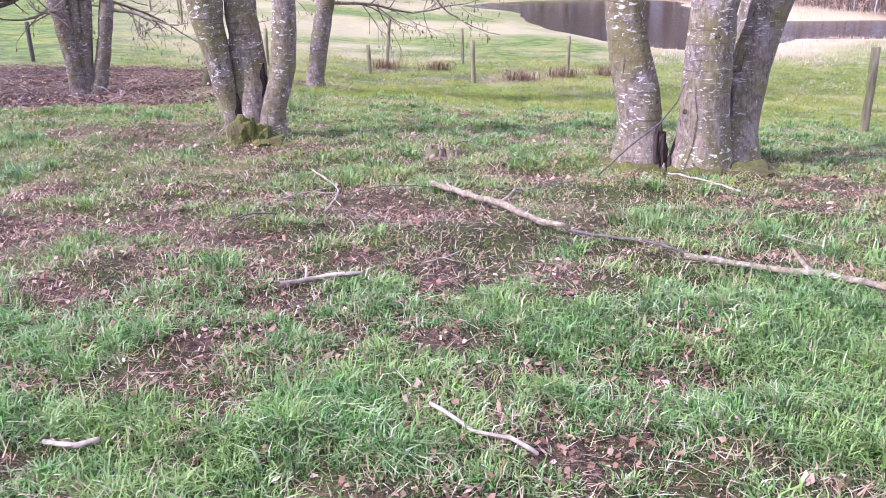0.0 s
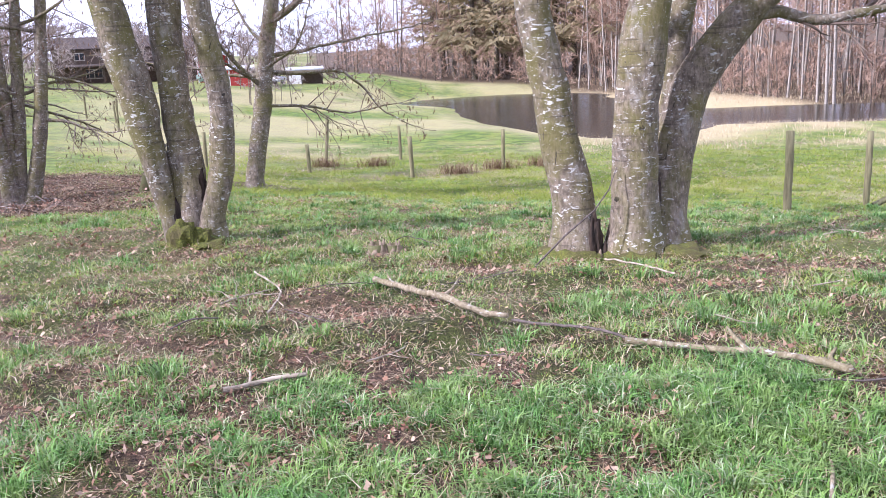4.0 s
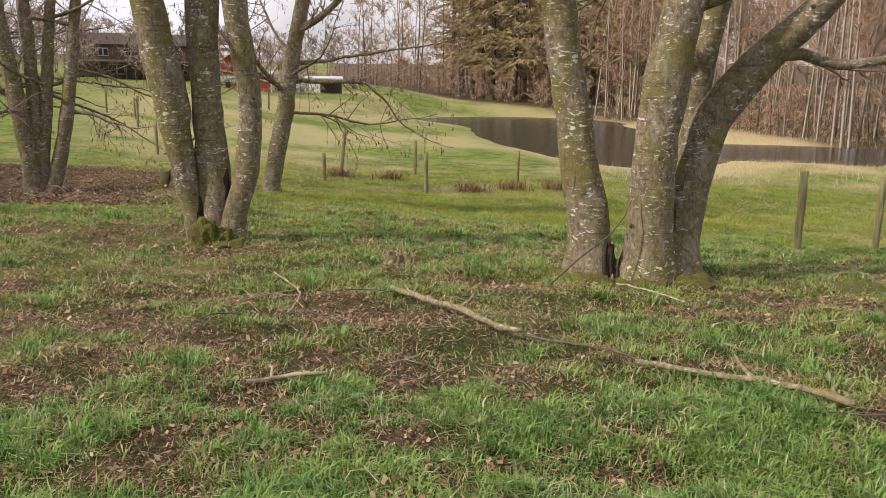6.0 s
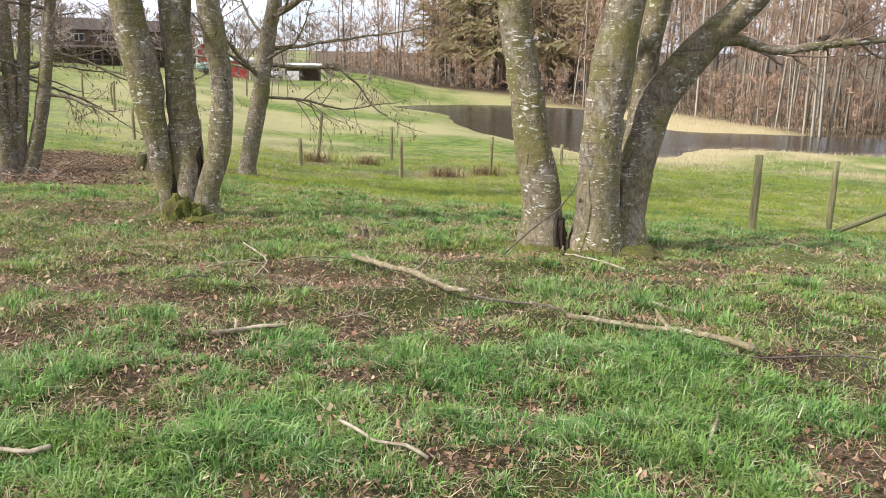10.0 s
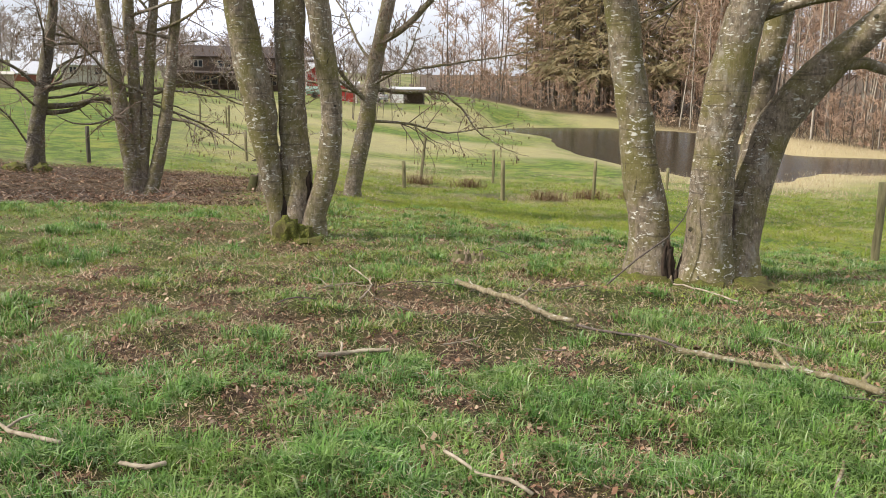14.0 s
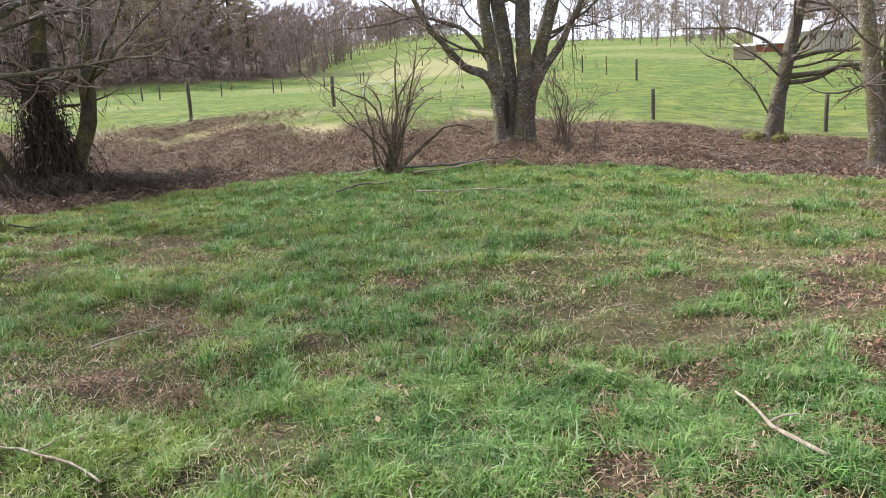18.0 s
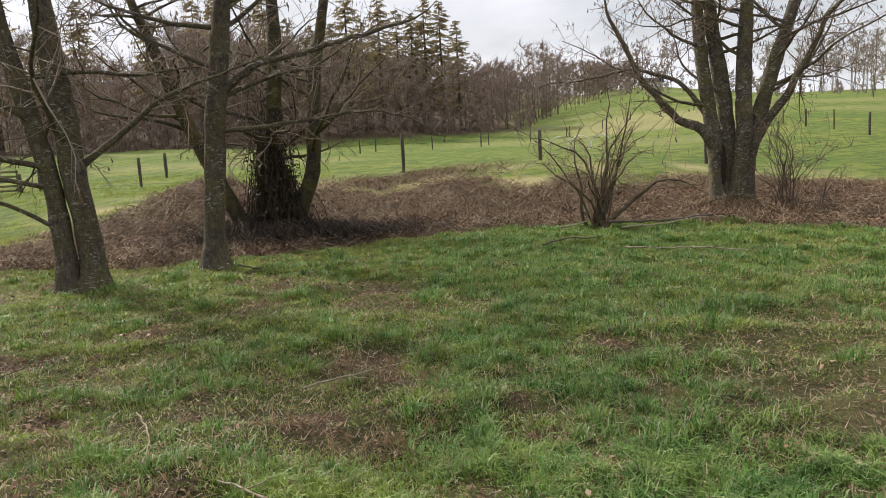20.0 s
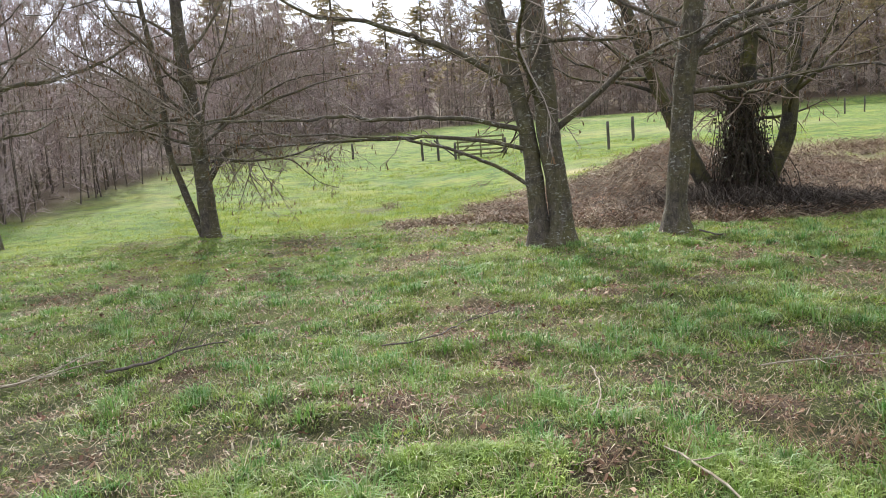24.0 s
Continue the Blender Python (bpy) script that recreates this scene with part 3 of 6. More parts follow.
def covers(x, y):
    """Shares of dead leaves, straw and brown soil."""
    r, a = np.hypot(x, y), np.degrees(np.arctan2(-x, y))
    a = np.where(a < -60, a + 360, a)
    leaf = np.clip(spotted(x, y, PATCHES), 0, 1) * (1 - 0.22 * soft(a, 36, 52)) * (1 - 0.5 * soft(a, 32, 42) * soft(78 - a, 0, 8) * soft(r, 3.5, 6))
    mottle = 0.45 * wave(x, y, 0.4, 11) + 0.35 * wave(x, y, 0.16, 12) + 0.2 * wave(x, y, 0.07, 15)
    leaf = soft(leaf + (mottle - 0.5) * 1.9 - 0.45 * np.clip(spotted(x, y, LUSH), 0, 1), 0.42, 0.8)
    leaf = leaf * (1 - 0.35 * soft(r, 6, 9))
    loose = 0.4 * wave(x, y, 0.55, 13) + 0.35 * wave(x, y, 0.2, 16) + 0.25 * wave(x, y, 0.09, 14)
    leaf = np.maximum(leaf, 0.85 * soft(loose + 0.105 * soft(8 - r, 0, 3) * soft(r, 2.2, 3.2) * soft(a, -1, 9) * soft(52 - a, 0, 20) - 0.05 * soft(a, 34, 50) - 0.1 * soft(a, 30, 44) * soft(80 - a, 0, 10) * soft(r, 3, 5.5) + 0.02 * soft(a, 72, 90), 0.56, 0.72)) * (r < 16)
    # brown brambles and bare soil behind the mound
    edge = np.interp(a, [15, 29, 37, 46, 54, 64, 75, 88, 98, 108], [11.6, 11.8, 12.1, 12.6, 13.3, 13.8, 13.4, 11.8, 12.4, 13.5]) + 0.7 * (wave(x, y, 2.5, 21) - 0.5)
    outer = np.interp(a, [17, 22, 28, 36, 44, 50, 57, 66, 75, 83, 91, 98, 103, 109], [13, 21, 26, 27.5, 28, 27, 25, 23.5, 24, 24, 24, 23, 19, 13.4]) + 3 * (wave(x, y, 3, 22) - 0.5) + (2.4 + 3 * soft(a, 60, 75)) * (wave(x, y, 0.9, 23) - 0.5)
    soil = soft(r - edge, 0, 0.9) * soft(outer - r, 0, 1.5) * (a > 16.5) * (a < 110)
    soil = soil * (1 - 0.8 * soft(wave(x, y, 1.1, 24) * 0.6 + wave(x, y, 0.35, 25) * 0.4, 0.42, 0.6) * soft(29 - a, 0, 8))
    soil = np.maximum(soil, 0.75 * soft(np.clip(spotted(x, y, MUD), 0, 1) + 0.9 * (wave(x, y, 1.1, 26) - 0.5) + 0.6 * (wave(x, y, 0.4, 27) - 0.5), 0.4, 0.9))
    wood = soft(r - wood_edge(a), -3, 3)
    wood = wood * np.where(a > 40, soft(np.abs(a - 40), 27, 30), np.where(a > 14, 0.3, 1.0))
    soil = np.maximum(soil, wood)
    d = pond_near(x, y)
    straw = soft(1.5 - d, 0, 0.45) * 0.9 * soft(-4 + a * -1 + 8, -4, 8)
    straw = np.maximum(straw, 0.95 * soft(r, 50, 55) * soft(-a, -2, 6))
    straw = np.maximum(straw, 0.58 * soft(0.5 * wave(x, y, 9, 31) + 0.35 * wave(x, y, 2.6, 35) + 0.15 * wave(x, y, 0.9, 36), 0.40, 0.62) * soft(r, 24, 34) * soft(24 - np.abs(a - 10), 0, 10))
    straw = np.maximum(straw, 0.85 * soft(0.55 * wave(x, y, 5, 39) + 0.45 * wave(x, y, 1.4, 40), 0.3, 0.55) * soft(r, 30, 36) * soft(-a, 3, 10))
    straw = np.maximum(straw, 0.2 * soft(wave(x, y, 14, 32), 0.55, 0.8) * soft(r, 20, 40))
    straw = np.maximum(straw, (0.18 + 0.3 * soft(r, 11, 15) * soft(30 - a, 0, 10)) * soft(wave(x, y, 0.7, 33) * 0.5 + wave(x, y, 2.5, 34) * 0.5, 0.5, 0.72) * (r < 32))
    rim = soft(outer + 5 - r, 0, 5) * soft(r - edge, 0, 1) * soft(a, 44, 52) * soft(106 - a, 0, 6)
    straw = np.maximum(straw, 0.8 * rim * soft(wave(x, y, 1.5, 37) * 0.55 + wave(x, y, 0.5, 38) * 0.45, 0.36, 0.6))
    straw = np.maximum(straw, 0.42 * soft(r, 78, 92) * soft(128 - r, 0, 18) * soft(a, 50, 56) * soft(67 - a, 0, 4))
    return leaf, straw, soil


def wood_edge(a):
    return np.interp(a, [-60, -35, -20, -10, 0, 8, 14, 40, 62, 68, 80, 95, 108, 118, 126, 132, 145, 180, 230, 290], [50, 50, 56, 74, 98, 112, 130, 170, 240, 116, 106, 95, 72, 52, 34, 27, 24, 40, 60, 50])


# ---- building blocks ----
def raw_mesh(name, verts, tris):
    """A mesh from arrays of corners and triangles."""
    me = bpy.data.meshes.new(name)
    verts, tris = np.asarray(verts, np.float32).reshape(-1, 3), np.asarray(tris, np.int32).reshape(-1, 3)
    me.vertices.add(len(verts)), me.loops.add(len(tris) * 3), me.polygons.add(len(tris))
    me.vertices.foreach_set("co", verts.ravel())
    me.loops.foreach_set("vertex_index", tris.ravel())
    me.polygons.foreach_set("loop_start", np.arange(len(tris), dtype=np.int32) * 3)
    me.polygons.foreach_set("use_smooth", np.ones(len(tris), bool))
    me.update(calc_edges=True)
    return me


def hang(ob, parent):
    ob.parent = parent
    return ob


def thing(name, at, label, category, group="", turn=0):
    ob = new(name)
    ob.matrix_basis = pose(*at, 0, 0, turn)
    ob.empty_display_size = 0.1
    return tagged(ob, label, category, group)


def part(name, me, mat, parent, label=""):
    """One mesh object under a thing or a part; me is a mesh or a bmesh."""
    if isinstance(me, bmesh.types.BMesh):
        bm, me = me, bpy.data.meshes.new(name)
        bm.to_mesh(me)
        bm.free()
    if not me.materials:
        me.materials.append(mat)
    return tagged(hang(new(name, me), parent), label)


def stuff(name, me, mat, label, category):
    me.materials.append(mat)
    return tagged(new(name, me), label, category, kind="stuff")


class Tubes:
    """Collects tapered tubes along paths into one mesh."""

    def __init__(self):
        self.v, self.t = [], []

    def add(self, pts, radii, sides=6, rough=0.0, seed=0, cap=True):
        n, start = len(pts), len(self.v)
        side = None
        for k in range(n):
            way = (pts[min(k + 1, n - 1)] - pts[max(k - 1, 0)]).normalized()
            if side is None:
                side = way.cross(Vector((0.31, 0.95, 0.11))).normalized()
            side = (side - way * side.dot(way)).normalized()
            up = way.cross(side)
            for s in range(sides):
                a = 2 * math.pi * s / sides
                r = radii[k]
                out = side * math.cos(a) + up * math.sin(a)
                if rough:
                    p = pts[k] + out * r
                    r *= 1 + rough * (noise.noise(p * 5 + Vector((seed, 0, 0))) + 0.6 * noise.noise(p * 14))
                self.v.append(pts[k] + out * r)
        for k in range(n - 1):
            for s in range(sides):
                a, b = start + k * sides + s, start + k * sides + (s + 1) % sides
                self.t += [(a, b, b + sides), (a, b + sides, a + sides)]
        if cap:
            tip = len(self.v)
            self.v.append(pts[-1] + (pts[-1] - pts[-2]).normalized() * radii[-1] * 0.6)
            for s in range(sides):
                self.t.append((start + (n - 1) * sides + s, start + (n - 1) * sides + (s + 1) % sides, tip))

    def mesh(self, name):
        return raw_mesh(name, [tuple(p) for p in self.v], self.t)


def smooth_path(pts, step):
    """Points along a smooth curve through the given ones, and the matching share of the way."""
    out = []
    for k in range(len(pts) - 1):
        p0, p1, p2, p3 = pts[max(k - 1, 0)], pts[k], pts[k + 1], pts[min(k + 2, len(pts) - 1)]
        n = max(1, int((p2[0] - p1[0]).length / step))
        for i in range(n):
            f = i / n
            out.append(tuple(0.5 * (2 * b + (c - a) * f + (2 * a - 5 * b + 4 * c - d) * f * f + (3 * b - a - 3 * c + d) * f ** 3) for a, b, c, d in zip(p0, p1, p2, p3)))
    out.append(pts[-1])
    return out


# ---- ground, pond ----
RAYS = 460
rad = np.concatenate([[0.05], np.arange(0.4, 13.5, 0.095), np.geomspace(13.6, 3000, 120)])
ang = np.linspace(0, 2 * np.pi, RAYS, endpoint=False)
gx, gy = (rad[:, None] * np.cos(ang)).ravel(), (rad[:, None] * np.sin(ang)).ravel()
gz = land(gx, gy)
ii, jj = np.meshgrid(np.arange(len(rad) - 1), np.arange(RAYS), indexing="ij")
q00, q01 = ii * RAYS + jj, ii * RAYS + (jj + 1) % RAYS
q10, q11 = q00 + RAYS, q01 + RAYS
gt = np.concatenate([np.stack([q00, q10, q11], -1).reshape(-1, 3), np.stack([q00, q11, q01], -1).reshape(-1, 3)])
inner = np.stack([np.arange(RAYS), (np.arange(RAYS) + 1) % RAYS, np.full(RAYS, len(gx))], -1)
ground_mesh = raw_mesh("ground", np.concatenate([np.stack([gx, gy, gz], -1), [[0, 0, land1(0, 0)]]]), np.concatenate([gt, inner]))
leafy, strawy, earthy = covers(np.append(gx, 0.0), np.append(gy, 0.0))
# share of thatch with blade-gap shade in its colour, gone by 11.5 m
shaded_share = soft(11.5 - np.hypot(np.append(gx, 0.0), np.append(gy, 0.0)), 0, 7)
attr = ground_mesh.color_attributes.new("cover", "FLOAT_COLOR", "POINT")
attr.data.foreach_set("color", np.stack([leafy, strawy, earthy, shaded_share], -1).astype(np.float32).ravel())
ground_mesh.materials.append(GROUND)
ground = tagged(new("ground", ground_mesh), "rolling green pasture with a low grassy mound in early spring", "meadow", kind="structure")

sx, sy = np.meshgrid(np.linspace(-16, 46, 63), np.linspace(34, 96, 63), indexing="ij")
n = np.arange(62 * 62)
wi, wj = n // 62, n % 62
w00 = wi * 63 + wj
water_tris = np.concatenate([np.stack([w00, w00 + 63, w00 + 64], -1), np.stack([w00, w00 + 64, w00 + 1], -1)])
centre = pond_near(sx, sy).ravel()
water_tris = water_tris[(centre[water_tris] < 1.6).any(1)]
pond_mesh = raw_mesh("water", np.stack([sx.ravel(), sy.ravel(), np.full(sx.size, POND_LEVEL)], -1), water_tris)
pond_mesh.materials.append(WATER)
water = tagged(new("water", pond_mesh), "dark still farm pond with reedy straw-coloured banks", "pond", kind="structure")


# ---- trees near by ----
def wander(rng, size):
    return Vector((rng.uniform(-size, size), rng.uniform(-size, size), rng.uniform(-size, size)))


def sprout(rng, sets, p, way, length, r, level, droop=0.0):
    """A limb with its branchlets and twigs."""
    limbs, twigs, cat, rate, dense = sets
    n = (9, 4, 1)[level]
    pts, rs, ways = [p.copy()], [r], [way.copy()]
    step = length / n
    for k in range(n):
        lift = Vector((0, 0, (0.035, 0.02, 0.0)[level] - droop * (1 - k / n)))
        way = (way + wander(rng, (0.23, 0.27, 0.22)[level]) + lift).normalized()
        p = p + way * step
        pts.append(p.copy()), ways.append(way.copy())
        rs.append(max(r * (1 - 0.85 * (k + 1) / n), (0.006, 0.0035, 0.0022)[level]))
    if level == 0:
        limbs.append(Tubes())
        limbs[-1].add(pts, rs, 6, cap=False)
    else:
        twigs.add(pts, rs, 3, cap=False)
    if level == 2:
        if cat is not None and rng.random() < rate:
            for _ in range(rng.randint(1, 3)):
                a = pts[rng.randint(1, n)]
                d = Vector((rng.uniform(-0.02, 0.02), rng.uniform(-0.02, 0.02), -rng.uniform(0.04, 0.08)))
                cat.add([a, a + d], [0.0045, 0.0055], 3, cap=False)
        return
    count = int(dense * length * (4.6, 8.0)[level] + 1)
    for c in range(count):
        f = rng.uniform(0.2, 1.0)
        k = min(int(f * n), n - 1)
        at = pts[k].lerp(pts[k + 1], f * n - k)
        out = (ways[k] * 0.55 + wander(rng, 1.0)).normalized()
        sprout(rng, sets, at, out, length * rng.uniform(0.28, 0.5) * (1.0, 0.72)[level] * (1.15 - 0.6 * f), rs[k] * 0.55, level + 1, droop * 0.5)


def tree(name, at, stems, label, top=10.0, lower=0.0, mat=None, limbs=9, low=1.9, seed=1, own_limbs=(), reach=2.2, catkins=0.25, droop=0.0, moss=(), scars=(), twig=None, spread=1.0, flare=0.3, shift=0.0, dense=1.0):
    """stems: rows of (across, height above the datum, radius), seen from the mound's top, and how far each stands back.
    own_limbs: limbs drawn in the same way, with how far their tips come forward and their feet stand back."""
    rng = random.Random(seed)
    x, y = at
    base = land1(x, y) - 0.06
    turn = math.degrees(math.atan2(-x, y))
    ob = thing(name, (x, y, base), label, "tree", "trees on the mound", turn)
    twigs, cat, boughs = Tubes(), Tubes() if catkins else None, []
    sets = (boughs, twigs, cat, catkins, dense)
    for k, (back, rows) in enumerate(stems):
        pts = [(Vector((a + shift, back * min(1.0, 0.35 + 0.25 * i), h - lower - base)), Vector((r, 0, 0))) for i, (a, h, r) in enumerate(rows)]
        if rows[0][1] - lower < base + 0.35:
            pts[0][0].z = 0.0
        p, way, r = pts[-1][0].copy(), (pts[-1][0] - pts[-2][0]).normalized(), rows[-1][2]
        left = max(2.0, top * rng.uniform(0.85, 1.1) - p.z)
        for i in range(7):
            way = (way + wander(rng, 0.10) + Vector((0, 0, 0.12))).normalized()
            p = p + way * left / 7
            pts.append((p.copy(), Vector((max(0.012, r * (1 - (i + 1) / 7.3)), 0, 0))))
        fine = smooth_path(pts, 0.14)
        path, radii = [q[0] for q in fine], [q[1].x for q in fine]
        for i, q in enumerate(path):
            radii[i] *= 1 + flare * max(0, 1 - max(0, q.z) / 0.4) ** 2
        trunk = Tubes()
        trunk.add(path, radii, 20, 0.15, seed * 3.7 + k)
        part("trunk", trunk.mesh("trunk"), mat or BARK_SUN, ob)
        high = [i for i, q in enumerate(path) if q.z > low]
        for _ in range(limbs):
            i = rng.choice(high)
            f = (path[i].z - low) / max(1, top - low)
            a = rng.uniform(0, 2 * math.pi)
            out = Vector((math.cos(a), math.sin(a), rng.uniform(-0.1, 0.6)))
            sprout(rng, sets, path[i], out.normalized(), spread * rng.uniform(0.55, 1.15) * reach * (1.1 - 0.6 * f), min(radii[i] * 0.36, 0.036), 0, droop)
        # stubs and knots
        for _ in range(2):
            i = rng.choice([i for i, q in enumerate(path) if 0.5 < q.z < 3.5] or [1])
            a = rng.uniform(math.pi, 2 * math.pi)
            d = Vector((math.cos(a), math.sin(a), 0.25))
            knot = Tubes()
            knot.add([path[i] + d * radii[i] * 0.7, path[i] + d * radii[i] * 0.97, path[i] + d * radii[i] * 1.0], [radii[i] * 0.27, radii[i] * 0.16, radii[i] * 0.05], 8)
            part("knot", knot.mesh("knot"), BARK_IVY, ob, "dark scarred branch knot")
    for fwd, rows, *behind in own_limbs:
        pts = [(Vector((a + shift, sum(behind) - fwd * i / (len(rows) - 1), h - lower - base)), Vector((r, 0, 0))) for i, (a, h, r) in enumerate(rows)]
        fine = smooth_path(pts, 0.12)
        for i, (p, q) in enumerate(fine):
            g = min(1.0, i / 12)
            p += 0.07 * g * noise.noise_vector(p * 1.7 + Vector((seed, 0, 0))) + 0.03 * g * noise.noise_vector(p * 6)
        limb = Tubes()
        limb.add([q[0] for q in fine], [q[1].x for q in fine], 9, 0.06, seed)
        part("limb", limb.mesh("limb"), mat or BARK_SUN, ob)
        for _ in range(int(3.6 * len(rows))):
            i = rng.randint(len(fine) // 3, len(fine) - 2)
            d = ((fine[i + 1][0] - fine[i][0]).normalized() + wander(rng, 0.8)).normalized()
            sprout(rng, sets, fine[i][0], d, rng.uniform(0.2, 0.75), max(0.004, fine[i][1].x * 0.45), 1, droop)
        sprout(rng, sets, fine[-1][0], (fine[-1][0] - fine[-2][0]).normalized(), 0.9, fine[-1][1].x, 0, droop)
    for bough in boughs:
        part("limb", bough.mesh("limb"), mat or BARK_SUN, ob)
    if twigs.v:
        tagged(part("crown", twigs.mesh("crown"), twig or TWIG, ob, "haze of fine bare twigs"), kind="stuff")
    if cat and cat.v:
        tagged(part("catkin_spray", cat.mesh("catkin_spray"), CATKIN, ob, "small brown hanging catkins"), kind="stuff")
    for a, back, h, rx, rz, soil in [(*row, MOSS) for row in moss] + [(*row, ROT_GAP) for row in scars]:
        bm = bmesh.new()
        bmesh.ops.create_icosphere(bm, subdivisions=3, radius=1)
        for v in bm.verts:
            v.co *= 1 + 0.35 * noise.noise(v.co * 2.2 + Vector((a, h, 0))) + 0.12 * noise.noise(v.co * 7)
            v.co = Vector((a + v.co.x * rx, back + v.co.y * rx, h + v.co.z * rz))
        if soil is MOSS:
            part("moss", bm, MOSS, ob, "cushion of yellow-green moss")
        else:
            # dark-coloured lump stands in for shade between stems, and for rot at one foot
            part("hollow", bm, ROT_GAP, ob, "dark lump for a rotten hollow and the shade between the stems")
    return ob


tree("alder_tree", (-2.9, 7.95), [
    (0.0, [(-0.25, -0.05, 0.10), (-0.335, 0.36, 0.10), (-0.41, 0.87, 0.134), (-0.47, 1.32, 0.161), (-0.58, 1.87, 0.164), (-0.66, 2.4, 0.149), (-0.73, 2.93, 0.145)]),
    (0.12, [(-0.11, -0.06, 0.165), (-0.10, 0.74, 0.16), (-0.14, 1.31, 0.145), (-0.15, 1.86, 0.15), (-0.15, 2.4, 0.159), (-0.23, 2.93, 0.136)]),
    (-0.06, [(0.07, -0.12, 0.15), (0.085, 0.16, 0.132), (0.23, 0.61, 0.12), (0.28, 1.29, 0.113), (0.21, 1.85, 0.117), (0.14, 2.4, 0.122), (0.11, 2.94, 0.121)])],
    "three-stemmed bare alder with pale lichen spots and a mossy base", 11, seed=3, limbs=9, low=2.6, moss=[(-0.2, -0.24, 0.12, 0.15, 0.2), (-0.04, -0.22, 0.08, 0.14, 0.15), (0.3, -0.12, 0.0, 0.14, 0.06), (-0.05, -0.1, 0.02, 0.4, 0.13)], scars=[(0.0, 0.0, 0.5, 0.08, 0.3), (-0.24, -0.02, 0.3, 0.07, 0.2)],
    own_limbs=[(0.9, [(-0.62, 2.6, 0.05), (-1.0, 2.72, 0.038), (-1.5, 2.95, 0.03), (-2.2, 3.1, 0.02)])])
tree("alder_tree", (1.0, 7.0), [
    (0.0, [(-0.32, -0.11, 0.204), (-0.34, 0.32, 0.179), (-0.44, 0.79, 0.164), (-0.52, 1.26, 0.153), (-0.61, 1.72, 0.143), (-0.69, 2.18, 0.142), (-0.76, 2.63, 0.137)]),
    (-0.08, [(0.17, -0.14, 0.235), (0.16, 0.33, 0.198), (0.16, 0.8, 0.178), (0.19, 1.25, 0.176), (0.24, 1.69, 0.174), (0.31, 2.13, 0.159), (0.42, 2.54, 0.143)]),
    (0.45, [(0.43, -0.08, 0.165), (0.42, 0.34, 0.168), (0.5, 0.8, 0.172), (0.62, 1.24, 0.165), (0.77, 1.46, 0.158), (0.93, 1.67, 0.148), (1.12, 1.87, 0.132), (1.36, 2.11, 0.122), (1.63, 2.42, 0.103)]),
    (0.5, [(0.40, -0.08, 0.12), (0.42, 0.5, 0.105), (0.45, 0.9, 0.1), (0.48, 1.24, 0.1), (0.52, 1.68, 0.101), (0.58, 2.11, 0.109), (0.65, 2.53, 0.103)])],
    "stout four-stemmed bare alder with lichened and greenish bark", 11, flare=0.42, seed=5, limbs=8, low=2.6, moss=[(0.62, -0.12, 0.0, 0.24, 0.08), (0.2, -0.24, 0.0, 0.3, 0.07), (0.55, -0.1, 0.05, 0.22, 0.1), (-0.28, -0.12, 0.04, 0.24, 0.08), (-0.36, -0.1, 0.03, 0.30, 0.12), (0.16, -0.12, 0.03, 0.30, 0.13), (0.52, -0.06, 0.03, 0.26, 0.12)], scars=[(-0.16, -0.12, 0.16, 0.06, 0.24), (0.31, -0.02, 0.5, 0.05, 0.5)],
    own_limbs=[(0.5, [(0.26, 2.28, 0.08), (-0.03, 2.45, 0.067), (-0.43, 2.61, 0.059), (-1.0, 2.85, 0.04)]), (0.4, [(0.42, 2.12, 0.055), (0.79, 2.25, 0.049), (1.11, 2.26, 0.047), (1.44, 2.31, 0.042), (2.0, 2.5, 0.03)]),
               (-0.3, [(1.05, 1.75, 0.06), (1.3, 1.78, 0.05), (1.55, 1.7, 0.045), (1.9, 1.72, 0.04), (2.4, 1.8, 0.03)], 0.42)])
tree("alder_tree", (-8.73, 14.2), [
    (0.0, [(-0.0, -0.95, 0.15), (-0.05, 0.19, 0.144), (-0.17, 1.24, 0.147), (-0.30, 2.25, 0.129), (-0.35, 2.74, 0.128)]),
    (0.18, [(0.12, -0.95, 0.141), (0.12, 0.2, 0.118), (0.12, 1.25, 0.116), (0.10, 2.27, 0.115), (0.08, 2.77, 0.109)]),
    (0.1, [(0.18, -0.95, 0.12), (0.21, -0.02, 0.108), (0.30, 0.73, 0.107), (0.41, 1.78, 0.101), (0.52, 2.8, 0.089)]),
    (-0.1, [(0.28, -0.95, 0.135), (0.47, -0.02, 0.13), (0.64, 0.74, 0.124), (0.80, 1.8, 0.107), (0.94, 2.84, 0.095)])],
    "slender four-stemmed bare alder on the far slope of the mound", 11, shift=-0.2, seed=8, limbs=11, low=1.5, reach=3.0, catkins=0.5,
    own_limbs=[(0.8, [(0.8, 1.65, 0.03), (1.5, 1.45, 0.022), (2.2, 1.05, 0.014), (2.7, 0.75, 0.008)])])
